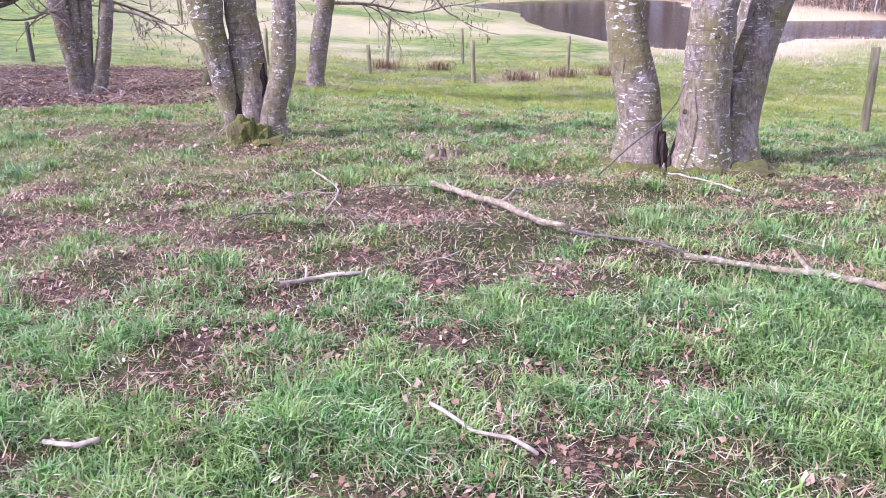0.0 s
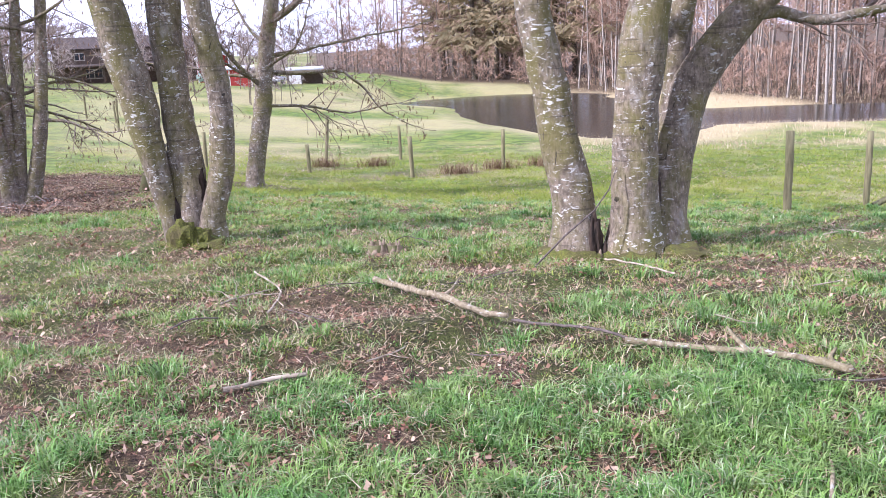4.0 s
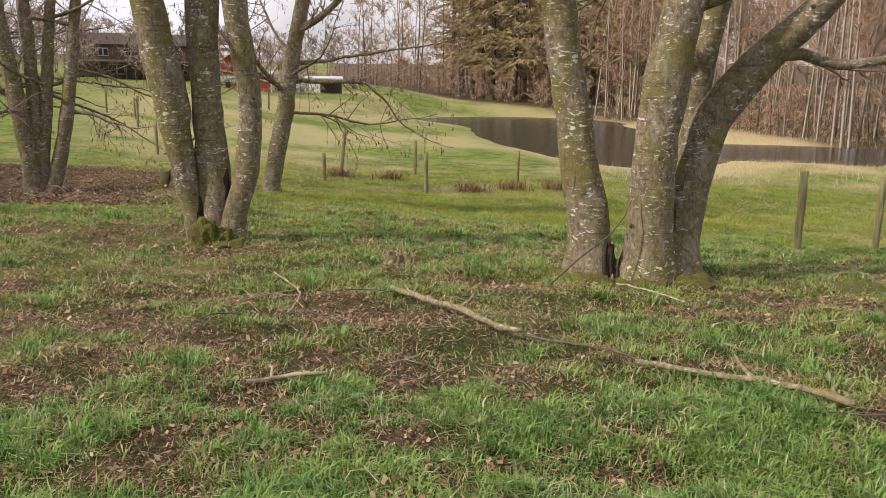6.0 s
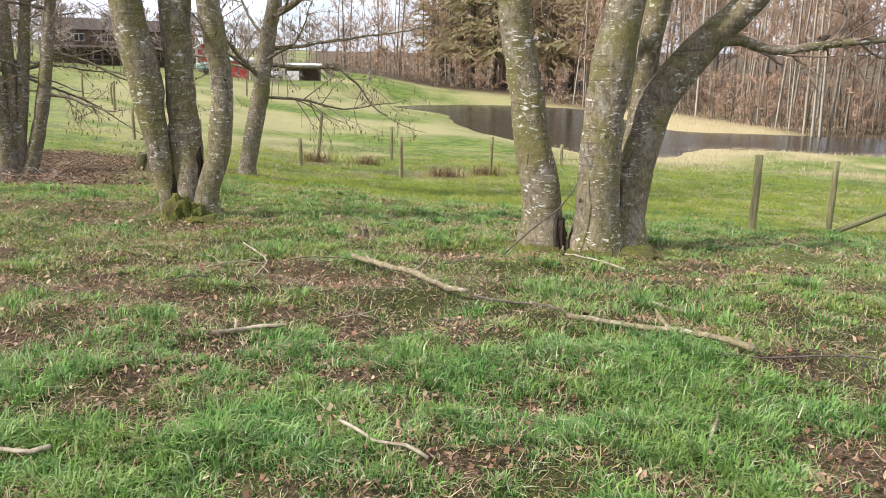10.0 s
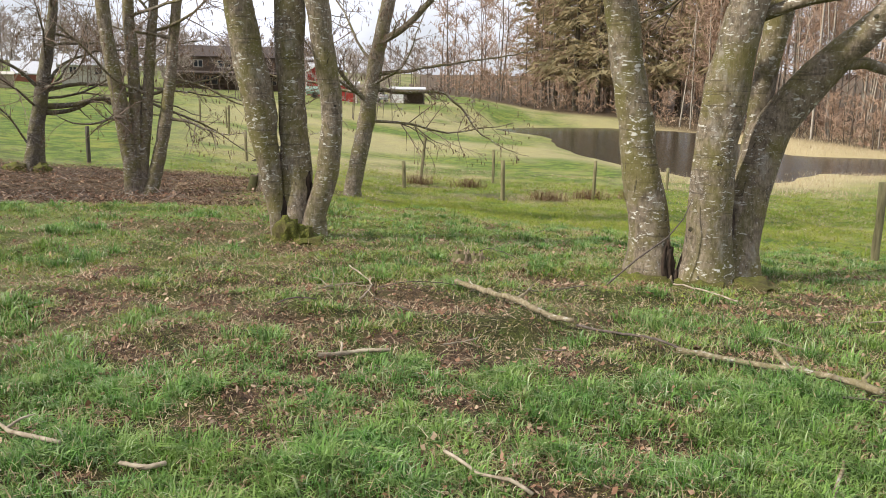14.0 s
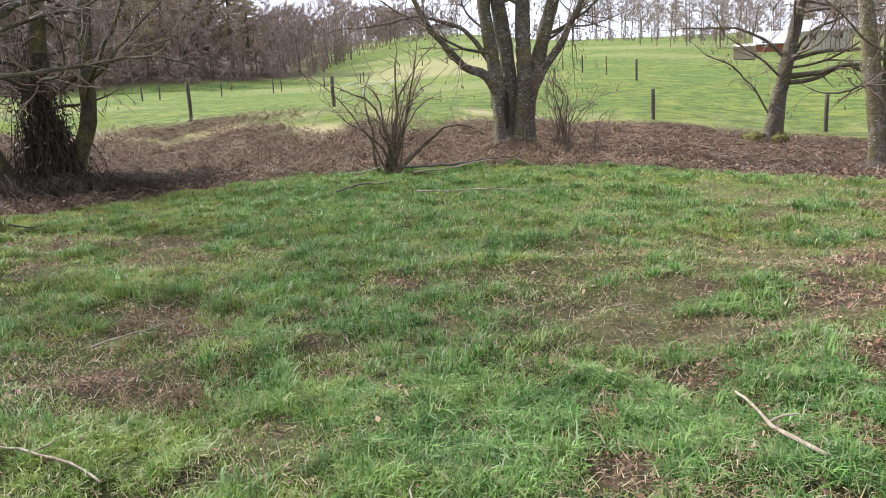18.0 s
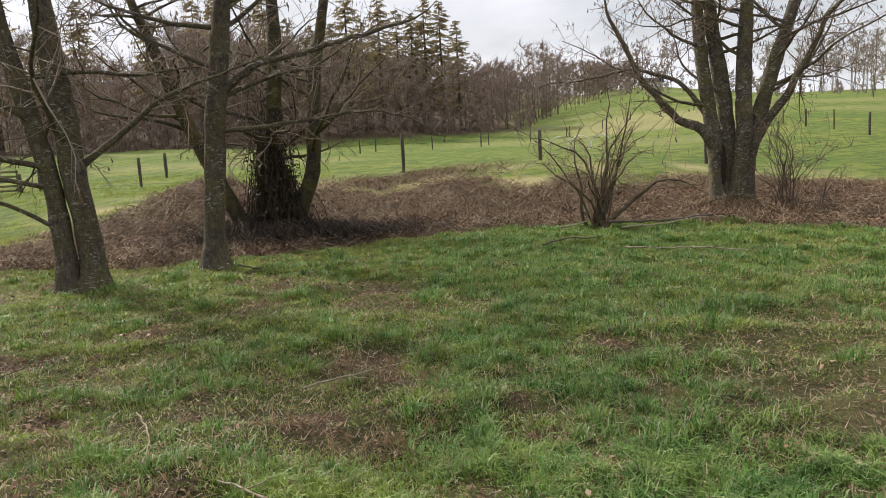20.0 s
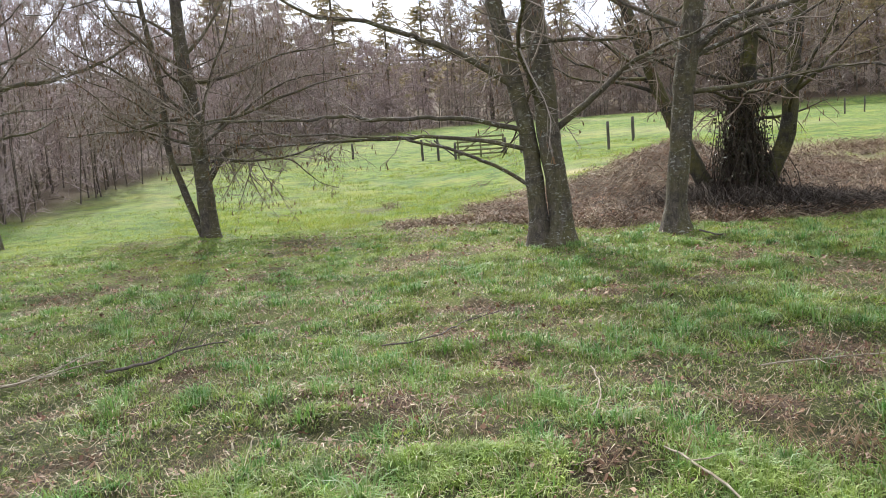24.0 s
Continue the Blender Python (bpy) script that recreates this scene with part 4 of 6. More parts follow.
tree("alder_tree", (-5.28, 17.0), [
    (0.0, [(-0.06, -1.4, 0.2), (0.0, -0.42, 0.185), (0.26, 0.82, 0.184), (0.35, 1.42, 0.171), (0.46, 2.02, 0.158), (0.57, 2.61, 0.151), (0.70, 3.2, 0.144)])],
    "single bare alder with long low drooping branches and catkins", 10, seed=13, limbs=24, low=1.3, reach=3.6, catkins=1.0,
    own_limbs=[(1.0, [(0.38, 1.5, 0.05), (1.3, 1.45, 0.04), (2.0, 1.4, 0.03), (2.6, 0.7, 0.018), (2.9, 0.45, 0.01)]), (0.5, [(0.42, 1.8, 0.05), (1.4, 1.95, 0.035), (2.6, 2.15, 0.022), (3.6, 2.3, 0.012)]),
               (0.6, [(0.55, 2.5, 0.09), (1.0, 2.75, 0.07), (1.6, 3.3, 0.06)]), (0.9, [(0.3, 1.2, 0.05), (-0.25, 1.75, 0.04), (-0.5, 2.3, 0.02)])])
tree("alder_tree", (-14.5, 18.5), [
    (0.0, [(-0.25, -0.95, 0.28), (-0.1, 0.35, 0.198), (0.05, 1.12, 0.173), (0.20, 1.88, 0.156), (0.34, 2.62, 0.139)])],
    "bare alder with mossy foot and wide low branches among brambles", 9, shift=0.16, mat=BARK_MID, seed=21, limbs=18, low=1.6, reach=3.9, spread=1.1, moss=[(-0.5, -0.25, 0.16, 0.3, 0.18), (0.12, -0.3, 0.12, 0.22, 0.2)],
    own_limbs=[(0.7, [(0.08, 0.9, 0.09), (0.7, 0.95, 0.07), (1.4, 1.1, 0.055), (2.3, 1.2, 0.035), (3.4, 0.9, 0.02)]), (0.5, [(-0.25, -0.2, 0.03), (-0.7, 0.6, 0.025), (-1.3, 1.3, 0.02), (-1.9, 1.6, 0.012)]),
               (0.8, [(0.1, 1.3, 0.06), (0.8, 1.5, 0.05), (1.6, 1.5, 0.042), (2.9, 1.42, 0.032), (4.0, 1.3, 0.022), (5.6, 1.05, 0.01)]), (0.6, [(0.1, 0.75, 0.07), (0.7, 0.8, 0.055), (1.5, 1.1, 0.04), (2.0, 0.85, 0.03), (2.6, 0.75, 0.02)]),
               (0.4, [(0.12, 1.2, 0.05), (0.5, 1.9, 0.04), (1.3, 2.3, 0.03), (2.6, 2.5, 0.02), (4.0, 2.7, 0.012)]), (0.3, [(0.0, 1.4, 0.05), (-0.5, 1.9, 0.04), (-1.2, 2.2, 0.03), (-2.2, 2.3, 0.02)])])
tree("alder_tree", (-14.6, 9.95), [
    (0.0, [(-0.28, -0.15, 0.259), (-0.34, 0.65, 0.175), (-0.43, 1.34, 0.15), (-0.58, 2.45, 0.136)]),
    (0.2, [(-0.14, -0.15, 0.212), (-0.13, 0.65, 0.175), (-0.14, 1.33, 0.156), (-0.27, 2.44, 0.159)]),
    (-0.12, [(0.01, -0.15, 0.213), (0.08, 0.64, 0.164), (0.17, 1.32, 0.162), (0.16, 2.44, 0.154)]),
    (0.1, [(0.16, -0.1, 0.213), (0.24, 0.64, 0.141), (0.40, 1.43, 0.151), (0.68, 2.43, 0.138)])],
    "thick clump of bare grey alder stems rising from brambles", 10, shift=0.21, seed=34, scars=[(-0.02, -0.2, 0.8, 0.05, 0.4)], limbs=10, low=1.7, mat=BARK_MID, reach=3.0, catkins=0.5,
    own_limbs=[(0.6, [(-0.34, 0.88, 0.12), (-0.65, 1.4, 0.104), (-1.09, 1.63, 0.08), (-1.5, 2.08, 0.068), (-1.9, 2.7, 0.055), (-2.3, 3.6, 0.04)]), (0.5, [(0.3, 0.98, 0.12), (0.61, 1.54, 0.093), (0.99, 2.09, 0.075), (1.3, 2.6, 0.06), (1.7, 3.5, 0.04)]),
               (-0.3, [(-0.45, 1.5, 0.07), (-0.9, 2.2, 0.05), (-1.5, 2.6, 0.04), (-2.4, 2.7, 0.025), (-3.3, 2.55, 0.015)])])
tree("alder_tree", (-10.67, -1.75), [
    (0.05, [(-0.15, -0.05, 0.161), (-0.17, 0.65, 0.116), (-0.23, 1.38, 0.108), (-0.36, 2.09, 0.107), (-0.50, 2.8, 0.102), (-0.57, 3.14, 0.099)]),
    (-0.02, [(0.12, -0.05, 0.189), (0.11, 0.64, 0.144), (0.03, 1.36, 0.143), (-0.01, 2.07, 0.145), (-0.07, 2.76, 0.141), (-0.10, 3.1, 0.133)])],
    "two-stemmed backlit alder, toned dark, with long bare side branches", 7.5, lower=0.11, shift=0.1, seed=55, limbs=17, dense=1.3, low=1.7, mat=BARK_SHADED, reach=3.0, droop=0.06, twig=TWIG_PALE, flare=0.4,
    own_limbs=[(0.3, [(-0.17, 0.8, 0.027), (-0.8, 1.2, 0.023), (-1.7, 1.55, 0.018), (-2.8, 1.68, 0.013), (-4.0, 1.8, 0.008)]), (0.2, [(-0.25, 1.55, 0.035), (-1.0, 1.75, 0.03), (-2.2, 1.85, 0.024), (-3.4, 1.9, 0.018), (-4.6, 1.95, 0.012)]), (0.1, [(-0.2, 1.3, 0.03), (-1.0, 1.5, 0.026), (-2.2, 1.6, 0.02), (-3.8, 1.6, 0.012)]),
               (0.4, [(-0.36, 2.1, 0.045), (-1.1, 2.6, 0.04), (-1.9, 2.9, 0.03), (-2.9, 3.2, 0.02)]), (0.3, [(0.06, 1.5, 0.045), (0.5, 1.85, 0.04), (1.1, 2.3, 0.03), (1.6, 2.5, 0.02)])])
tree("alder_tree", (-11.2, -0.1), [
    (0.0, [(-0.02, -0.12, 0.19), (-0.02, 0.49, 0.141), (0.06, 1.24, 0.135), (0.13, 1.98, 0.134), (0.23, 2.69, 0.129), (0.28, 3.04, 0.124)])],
    "single-stemmed backlit alder, toned dark, with spreading bare branches", 7.0, lower=0.13, seed=89, limbs=18, dense=1.2, low=2.0, twig=TWIG_PALE, mat=BARK_SHADED, reach=3.0,
    own_limbs=[(0.4, [(0.2, 2.3, 0.05), (0.6, 2.65, 0.045), (1.3, 2.85, 0.035), (2.2, 3.1, 0.025)]), (0.2, [(0.1, 1.9, 0.035), (0.8, 1.95, 0.028), (1.7, 2.05, 0.02), (2.5, 2.0, 0.012)])])
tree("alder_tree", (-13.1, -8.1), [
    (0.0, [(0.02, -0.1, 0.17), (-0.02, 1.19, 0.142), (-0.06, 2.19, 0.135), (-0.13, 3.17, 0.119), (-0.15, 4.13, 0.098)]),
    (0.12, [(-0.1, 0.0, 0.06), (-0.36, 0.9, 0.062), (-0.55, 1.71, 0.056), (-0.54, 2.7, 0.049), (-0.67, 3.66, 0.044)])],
    "bare alder with a slender side stem at the mound edge", 9, lower=0.09, seed=144, limbs=32, dense=1.7, twig=TWIG_PALE, low=1.2, mat=BARK_SHADED, reach=2.9, catkins=0.3, flare=0.12,
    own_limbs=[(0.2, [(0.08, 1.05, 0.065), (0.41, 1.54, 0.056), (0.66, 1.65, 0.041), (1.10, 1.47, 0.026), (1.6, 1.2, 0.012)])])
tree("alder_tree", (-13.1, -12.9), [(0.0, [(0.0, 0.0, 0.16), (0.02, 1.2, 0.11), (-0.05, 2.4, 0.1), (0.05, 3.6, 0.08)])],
     "bare tree at the edge of the thicket", 9, seed=233, limbs=22, dense=1.1, low=1.6, mat=BARK_SHADED, reach=3.4, twig=TWIG_PALE,
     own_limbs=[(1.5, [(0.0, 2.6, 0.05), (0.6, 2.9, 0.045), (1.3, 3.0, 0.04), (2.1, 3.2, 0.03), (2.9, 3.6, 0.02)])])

ivy_tree = tree("ivy_clad_tree", (-14.6, 1.32), [
    (0.3, [(-0.45, -0.25, 0.19), (-0.7, 0.49, 0.143), (-1.23, 1.66, 0.115), (-1.67, 2.82, 0.096), (-1.92, 3.6, 0.086)]),
    (0.0, [(-0.1, -0.25, 0.283), (-0.06, 0.66, 0.168), (0.03, 2.03, 0.138), (0.14, 3.35, 0.117)]),
    (-0.2, [(0.09, -0.25, 0.188), (0.40, 0.64, 0.139), (0.62, 1.22, 0.129), (0.69, 1.98, 0.118), (0.77, 2.85, 0.108), (0.86, 3.27, 0.095)])],
    "dark tangled tree with ivy-choked curving stems among brambles", 8, lower=0.12, shift=-0.3, seed=377, limbs=18, dense=1.0, low=1.4, mat=BARK_IVY, reach=2.8)
rng = random.Random(71)
vines, ivy_v, ivy_t = Tubes(), [], []
for k in range(620):
    a, b = rng.gauss(0.0, 0.34), rng.gauss(-0.12, 0.3)
    h, pts = rng.uniform(0.25, 1.9) * math.exp(-1.2 * a * a) if k % 4 else rng.uniform(1.2, 2.9), []
    swing = rng.uniform(-0.5, 0.3)
    for i in range(7):
        f = i / 6
        pts.append(Vector((-0.33 + a * (1 - 0.75 * f) + swing * f * f * 0.4 + rng.uniform(-0.1, 0.1), b * (1 - 0.7 * f) + rng.uniform(-0.1, 0.1), h * f - 0.05)))
    vines.add(pts, [0.01 * (1 - 0.1 * i) for i in range(7)], 4, cap=False)
    for i in range(26):
        p = pts[rng.randint(0, 6)] + wander(rng, 0.13)
        u, w = wander(rng, 0.055), wander(rng, 0.055)
        ivy_v += [p, p + u, p + u * 0.5 + w]
        ivy_t.append((len(ivy_v) - 3, len(ivy_v) - 2, len(ivy_v) - 1))
tagged(part("vine_tangle", vines.mesh("vine_tangle"), VINE, ivy_tree, "mass of dead brown climbing stems"), kind="stuff")
tagged(part("ivy_leaves", raw_mesh("ivy_leaves", [tuple(p) for p in ivy_v], ivy_t), IVY, ivy_tree, "dull dark ivy leaves"), kind="stuff")


# a thin dead branch leaning on the stout alder
lean = thing("leaning_branch", (0.31, 6.4, land1(0.31, 6.4)), "thin dark dead branch leaning against the stout alder", "branch")
lean_t = Tubes()
lean_t.add([Vector((0, 0, 0)), Vector((0.24, 0.09, 0.22)), Vector((0.48, 0.18, 0.4)), Vector((0.6, 0.24, 0.55)), Vector((0.67, 0.32, 0.71))], [0.008, 0.007, 0.006, 0.005, 0.003], 6, 0.1, 2)
part("stem", lean_t.mesh("stem"), DARKSTICK, lean)

# the broken stub at the foot of the stout alder
stout = [o for o in scene.objects if o.name.startswith("alder_tree") and abs(o.matrix_basis.translation.x - 1.0) < 0.01][0]
rng = random.Random(15)
for k in range(9):
    a, inner = rng.uniform(-0.2, 0.0), k > 5
    t = Tubes()
    tall = rng.uniform(0.16, 0.42) * (1.0 - 1.8 * (a + 0.1) if a > -0.1 else 1.0) * (0.7 if inner else 1.0)
    p = Vector((a, -0.15 + rng.uniform(-0.03, 0.05) - (0.05 if inner else 0), -0.02))
    t.add([p, p + Vector((-0.02, 0.01, tall * 0.5)), p + Vector((-0.06 * (a + 0.35), 0.02, tall))], [0.042, 0.03, 0.005], 6, 0.25, k)
    part("splinter", t.mesh("splinter"), CUTWOOD if inner else ROT_GAP, stout, "pale splintered wood" if inner else "dark rotten broken wood")


def bush(at, height, width, stems, seed, label, mat, stout=1.0):
    """Crooked stems from one root, forking and arching outwards, with fine twigs."""
    rng = random.Random(seed)
    x, y = at
    ob = thing("bush", (x, y, land1(x, y) - 0.03), label, "bush", "", math.degrees(math.atan2(-x, y)))
    twigs = Tubes()
    for k in range(stems):
        a, lean = rng.uniform(0, 2 * math.pi), rng.uniform(0.02, 0.38) * width
        p = Vector((rng.gauss(0, 0.09), rng.gauss(0, 0.07), 0))
        way = Vector((math.cos(a) * lean, math.sin(a) * lean, 1)).normalized()
        pts, rs = [p], [rng.uniform(0.016, 0.045) * stout]
        tall = height * rng.uniform(0.6, 1.1)
        for i in range(10):
            way = (way + wander(rng, 0.3) + Vector((math.cos(a), math.sin(a), 0)) * (0.16 * width if i in (3, 4, 5) else 0) + Vector((0, 0, 0.12 if i < 6 else -0.14))).normalized()
            pts.append(pts[-1] + way * tall / 10), rs.append(max(0.004, rs[0] * (1 - 0.095 * (i + 1))))
        cane = Tubes()
        cane.add(pts, rs, 6, 0.12, k)
        part("stem", cane.mesh("stem"), mat, ob)
        for _ in range(int(20 * width)):
            i = rng.randint(3, 10)
            sprout(rng, ([], twigs, None, 0, 0.9), pts[i], (wander(rng, 1) + Vector((0, 0, 0.25))).normalized(), rng.uniform(0.12, 0.42) * height * 0.36, 0.006 * stout, 1, 0.02)
    tagged(part("crown", twigs.mesh("crown"), BRIAR, ob, "fine bare thorny twigs"), kind="stuff")
    return ob


bush((-11.75, 5.64), 2.3, 1.2, 19, 4, "bare many-stemmed thorn bush on the mound's edge", BARK_BUSH)
bush((-13.7, 10.75), 2.2, 0.9, 22, 9, "thin bare elder saplings beside the alder clump", TWIG, 0.42)
bush((-13.2, 11.2), 1.2, 0.6, 8, 10, "small bare leafless sapling among brambles", TWIG, 0.5)


# ---- fences, gate ----
def post_mesh(name, r, h, seed):
    rng = random.Random(seed)
    t = Tubes()
    pts = [Vector((rng.uniform(-0.006, 0.006), rng.uniform(-0.006, 0.006), -0.3 + (h + 0.3) * k / 5)) for k in range(6)]
    t.add(pts, [r * rng.uniform(0.95, 1.05) for _ in pts], 10, 0.04, seed)
    t.v[-1] = pts[-1] + Vector((0, 0, 0.004))
    return t.mesh(name)


POSTS = [post_mesh("post", 0.056, 1.25, 1), post_mesh("post", 0.05, 1.2, 2), post_mesh("post", 0.06, 1.3, 3)]
for me in POSTS:
    me.materials.append(POSTWOOD)
DARKPOSTS = [post_mesh("post", 0.06, 1.22, 4), post_mesh("post", 0.065, 1.3, 5)]
for me in DARKPOSTS:
    me.materials.append(POSTDARK)


def fence_post(x, y, top, dark=False, lean=(0, 0), label="weathered round wooden fence post in the pasture"):
    rng = random.Random(int(x * 31 + y * 17))
    base = land1(x, y)
    ob = new("fence_post", rng.choice(DARKPOSTS if dark else POSTS))
    tall = max(0.8, top - base)
    ob.matrix_basis = pose(x, y, base, lean[0], lean[1], rng.uniform(0, 360)) @ Matrix.Diagonal((1, 1, tall / 1.24, 1))
    tagged(ob, label, "fence post", "pasture fence posts")
    return ob


fence_post(4.28, 12.89, 0.2, label="stout weathered fence post with a dark knot")
for x, y, top, lx, ly in [(-0.21, 24.31, -0.43, 1, 2), (-2.67, 22.37, -0.45, 0, 2), (-6.27, 27.5, -0.03, 0, -8), (-6.11, 24.6, -0.74, 0, 2), (-3.9, 28.9, -0.58, 0, 0), (2.25, 29.7, -1.2, 0, 0), (-9.3, 24.5, -0.2, 2, 1),
                          (-14.5, 31, -0.19, 0, 0), (-21.4, 43.2, 0.42, 0, 1), (-24, 45, 0.74, 0, 0), (-13.15, 28.2, -0.06, 0, 1), (-19.7, 40, 0.49, 0, 2)]:
    fence_post(x, y, top, lean=(lx, ly))
fence_post(5.95, 14.15, 0.12, label="weathered fence post beside a slanting stay")
fence_post(9.1, 15.2, 0.05)
rail = thing("post_stay", (6.1, 14.25, land1(6.1, 14.25) + 0.02), "slanting round timber stay propped against a fence post", "post stay", turn=17)
rail_t = Tubes()
rail_t.add([Vector((0, 0, 0)), Vector((1.5, 0, 0.5)), Vector((3.0, 0, 1.0))], [0.05, 0.052, 0.05], 10, 0.05, 4)
part("timber", rail_t.mesh("timber"), POSTWOOD, rail)
for x, y, top in [(-16.2, 23.1, 0.13), (-20.1, 19.6, 0.56), (-24.5, 16.2, 1.1), (-26.3, 10.9, 1.57), (-28.05, 6.49, 1.77), (-34.31, -2.62, 1.47), (-40.2, -1.91, 1.58), (-41.39, -16.61, 1.15), (-40.23, -12.37, 1.15), (-39.32, -11.27, 1.29), (-38.72, -7.76, 0.98), (-38.47, -10.17, 0.79), (-38.21, -6.92, 0.98), (-43.1, -2.01, 1.54), (-54.05, -27, 1.45), (-56.35, -26.9, 1.24)]:
    fence_post(x, y, top, True, label="dark upright fence post at the field's edge")
for k in range(11):   # the far fence along the foot of the wood
    f = k / 10
    fence_post(-62 - 34 * f, 6 + 46 * f + 1.5 * math.sin(k * 2.1), land1(-62 - 34 * f, 6 + 46 * f) + 1.2, True, label="far dark fence post below the wood")
for k in range(9):
    x, y = -36 - 5.5 * k, 34 + 2.6 * k
    fence_post(x, y, land1(x, y) + 1.15, k % 2 == 0, label="thin post of a far pasture fence")


def box(bm, size, at=(0, 0, 0), m=None):
    r = bmesh.ops.create_cube(bm, size=1, matrix=(m or Matrix()) @ Matrix.Translation(at) @ Matrix.Diagonal((*size, 1)))
    return r["verts"]


def board(name, size, at, mat, parent, bevel=0.008, turn=(0, 0, 0), label=""):
    bm = bmesh.new()
    box(bm, size)
    if bevel:
        bmesh.ops.bevel(bm, geom=bm.edges[:], offset=min(bevel, min(size) * 0.3), segments=1, affect="EDGES")
    ob = part(name, bm, mat, parent, label)
    ob.matrix_basis = pose(*at, *turn)
    return ob


gx0, gy0, gx1, gy1 = -38.5, -10.1, -38.75, -7.8
gate = thing("field_gate", (gx0, gy0, land1(gx0, gy0)), "closed five-bar wooden field gate between two posts", "gate", turn=math.degrees(math.atan2(gy1 - gy0, gx1 - gx0)))
wide = math.hypot(gx1 - gx0, gy1 - gy0)
for k in range(5):
    board("rail", (wide, 0.03, 0.085), (wide / 2, 0, 0.22 + 0.2 * k), POSTWOOD, gate)
for f in (0.03, 0.5, 0.97):
    board("stile", (0.08, 0.04, 1.05), (wide * f, 0.036, 0.58), POSTWOOD, gate)
board("brace", (wide * 0.6, 0.03, 0.07), (wide * 0.27, -0.034, 0.6), POSTWOOD, gate, turn=(0, -32, 0))
for x, y, a in ((-39.0, -10.8, 40), (-38.5, -7.4, -40)):
    stay = thing("gate_brace", (x, y, land1(x, y) + 0.55), "slanting timber stay beside the field gate", "gate brace", turn=95)
    board("timber", (1.4, 0.07, 0.07), (0, 0, 0), POSTDARK, stay, turn=(0, a, 0))
stay = thing("post_stay", (-12.5, 28.6, land1(-12.5, 28.6) + 0.32), "low slanting timber stay against a fence post", "post stay", turn=10)
board("timber", (1.4, 0.09, 0.09), (0, 0, 0), POSTDARK, stay, turn=(0, -28, 0))

# ---- logs, stumps, sticks ----
def stick(name, pts, r0, r1, mat, label, category="branch", forks=(), lift=0.0, sides=8):
    r0, r1 = r0 * 0.75, r1 * 0.75
    pos = [Vector((x, y, land1(x, y) + r0 * 0.8 + lift * 0.7 + 0.014)) for x, y in pts]
    home = pos[0]
    ob = thing(name, tuple(home), label, category, "fallen sticks on the mound")
    rng = random.Random(int(home.x * 977 + home.y * 131))
    raw = [(p - home + wander(rng, r0 * 0.5 + 0.012), Vector((r0 + (r1 - r0) * k / (len(pos) - 1), 0, 0))) for k, p in enumerate(pos)]
    fine = smooth_path(raw, 0.05)
    t = Tubes()
    t.add([p[0] + 0.012 * noise.noise_vector((p[0] + home) * 7) + 0.5 * p[1].x * noise.noise_vector((p[0] + home) * 19) for p in fine], [p[1].x * rng.uniform(0.85, 1.15) for p in fine], sides, 0.2, rng.random() * 9)
    part("stem", t.mesh("stem"), mat, ob)
    for f, dx, dy, dz in forks:
        p = fine[int(f * (len(fine) - 1))][0]
        q = p + Vector((dx, dy, dz))
        t = Tubes()
        t.add([p, p.lerp(q, 0.5) + wander(rng, 0.02), q], [r1 * 0.8, r1 * 0.6, r1 * 0.3], 5)
        part("side_twig", t.mesh("side_twig"), mat, ob)
    return ob


stick("fallen_log", [(-0.83, 5.78), (-0.28, 4.95), (-0.06, 4.79), (0.16, 4.71)], 0.031, 0.022, LOGWOOD, "long lichened fallen branch lying in the grass", "log", [(0.72, 0.1, 0.16, 0.08), (0.3, -0.08, 0.12, 0.05)], 0.03)
stick("fallen_log", [(0.16, 4.72), (0.42, 4.57), (0.6, 4.3), (0.76, 4.22)], 0.012, 0.01, DARKSTICK, "thin dark length of fallen branch in the grass", "log", (), 0.03)
stick("fallen_log", [(0.72, 4.23), (1.19, 4.07), (1.4, 3.9), (1.62, 3.74)], 0.022, 0.026, LOGWOOD, "pale lichened fallen branch with a split end", "log", [(0.55, -0.06, 0.16, 0.07), (0.9, 0.03, 0.06, 0.06)], 0.035)
stick("stick", [(1.42, 3.66), (1.65, 3.69), (1.88, 3.74), (2.1, 3.78), (2.23, 3.68)], 0.008, 0.006, DARKSTICK, "thin dark forked branch beyond the log's end", forks=[(0.85, 0.1, -0.16, 0.0)], lift=0.035)
stick("stick", [(-1.19, 3.68), (-1.06, 3.84), (-0.86, 3.88)], 0.017, 0.014, STICK, "short pale dry stick lying on dead leaves", forks=[(0.4, -0.05, 0.1, 0.03)], lift=0.02)
stick("stick", [(-0.27, 2.68), (-0.12, 2.57), (0.0, 2.52), (0.11, 2.49)], 0.009, 0.011, STICK, "pale broken stick in the near grass", lift=0.035)
stick("stick", [(-2.42, 2.67), (-2.16, 2.5), (-2.0, 2.42), (-1.78, 2.36)], 0.009, 0.013, STICK, "curved pale stick in the near grass", forks=[(0.6, 0.06, 0.1, 0.03)], lift=0.05)
stick("stick", [(-1.5, 2.32), (-1.38, 2.33), (-1.29, 2.34)], 0.011, 0.015, STICK, "short pale stick with a broken end", lift=0.04)
stick("stick", [(-1.76, 6.0), (-1.5, 5.69), (-1.39, 5.3), (-1.34, 4.9)], 0.008, 0.01, STICK, "bent pale twig with forks on dead leaves", forks=[(0.5, -0.16, -0.06, 0.02)], lift=0.05)
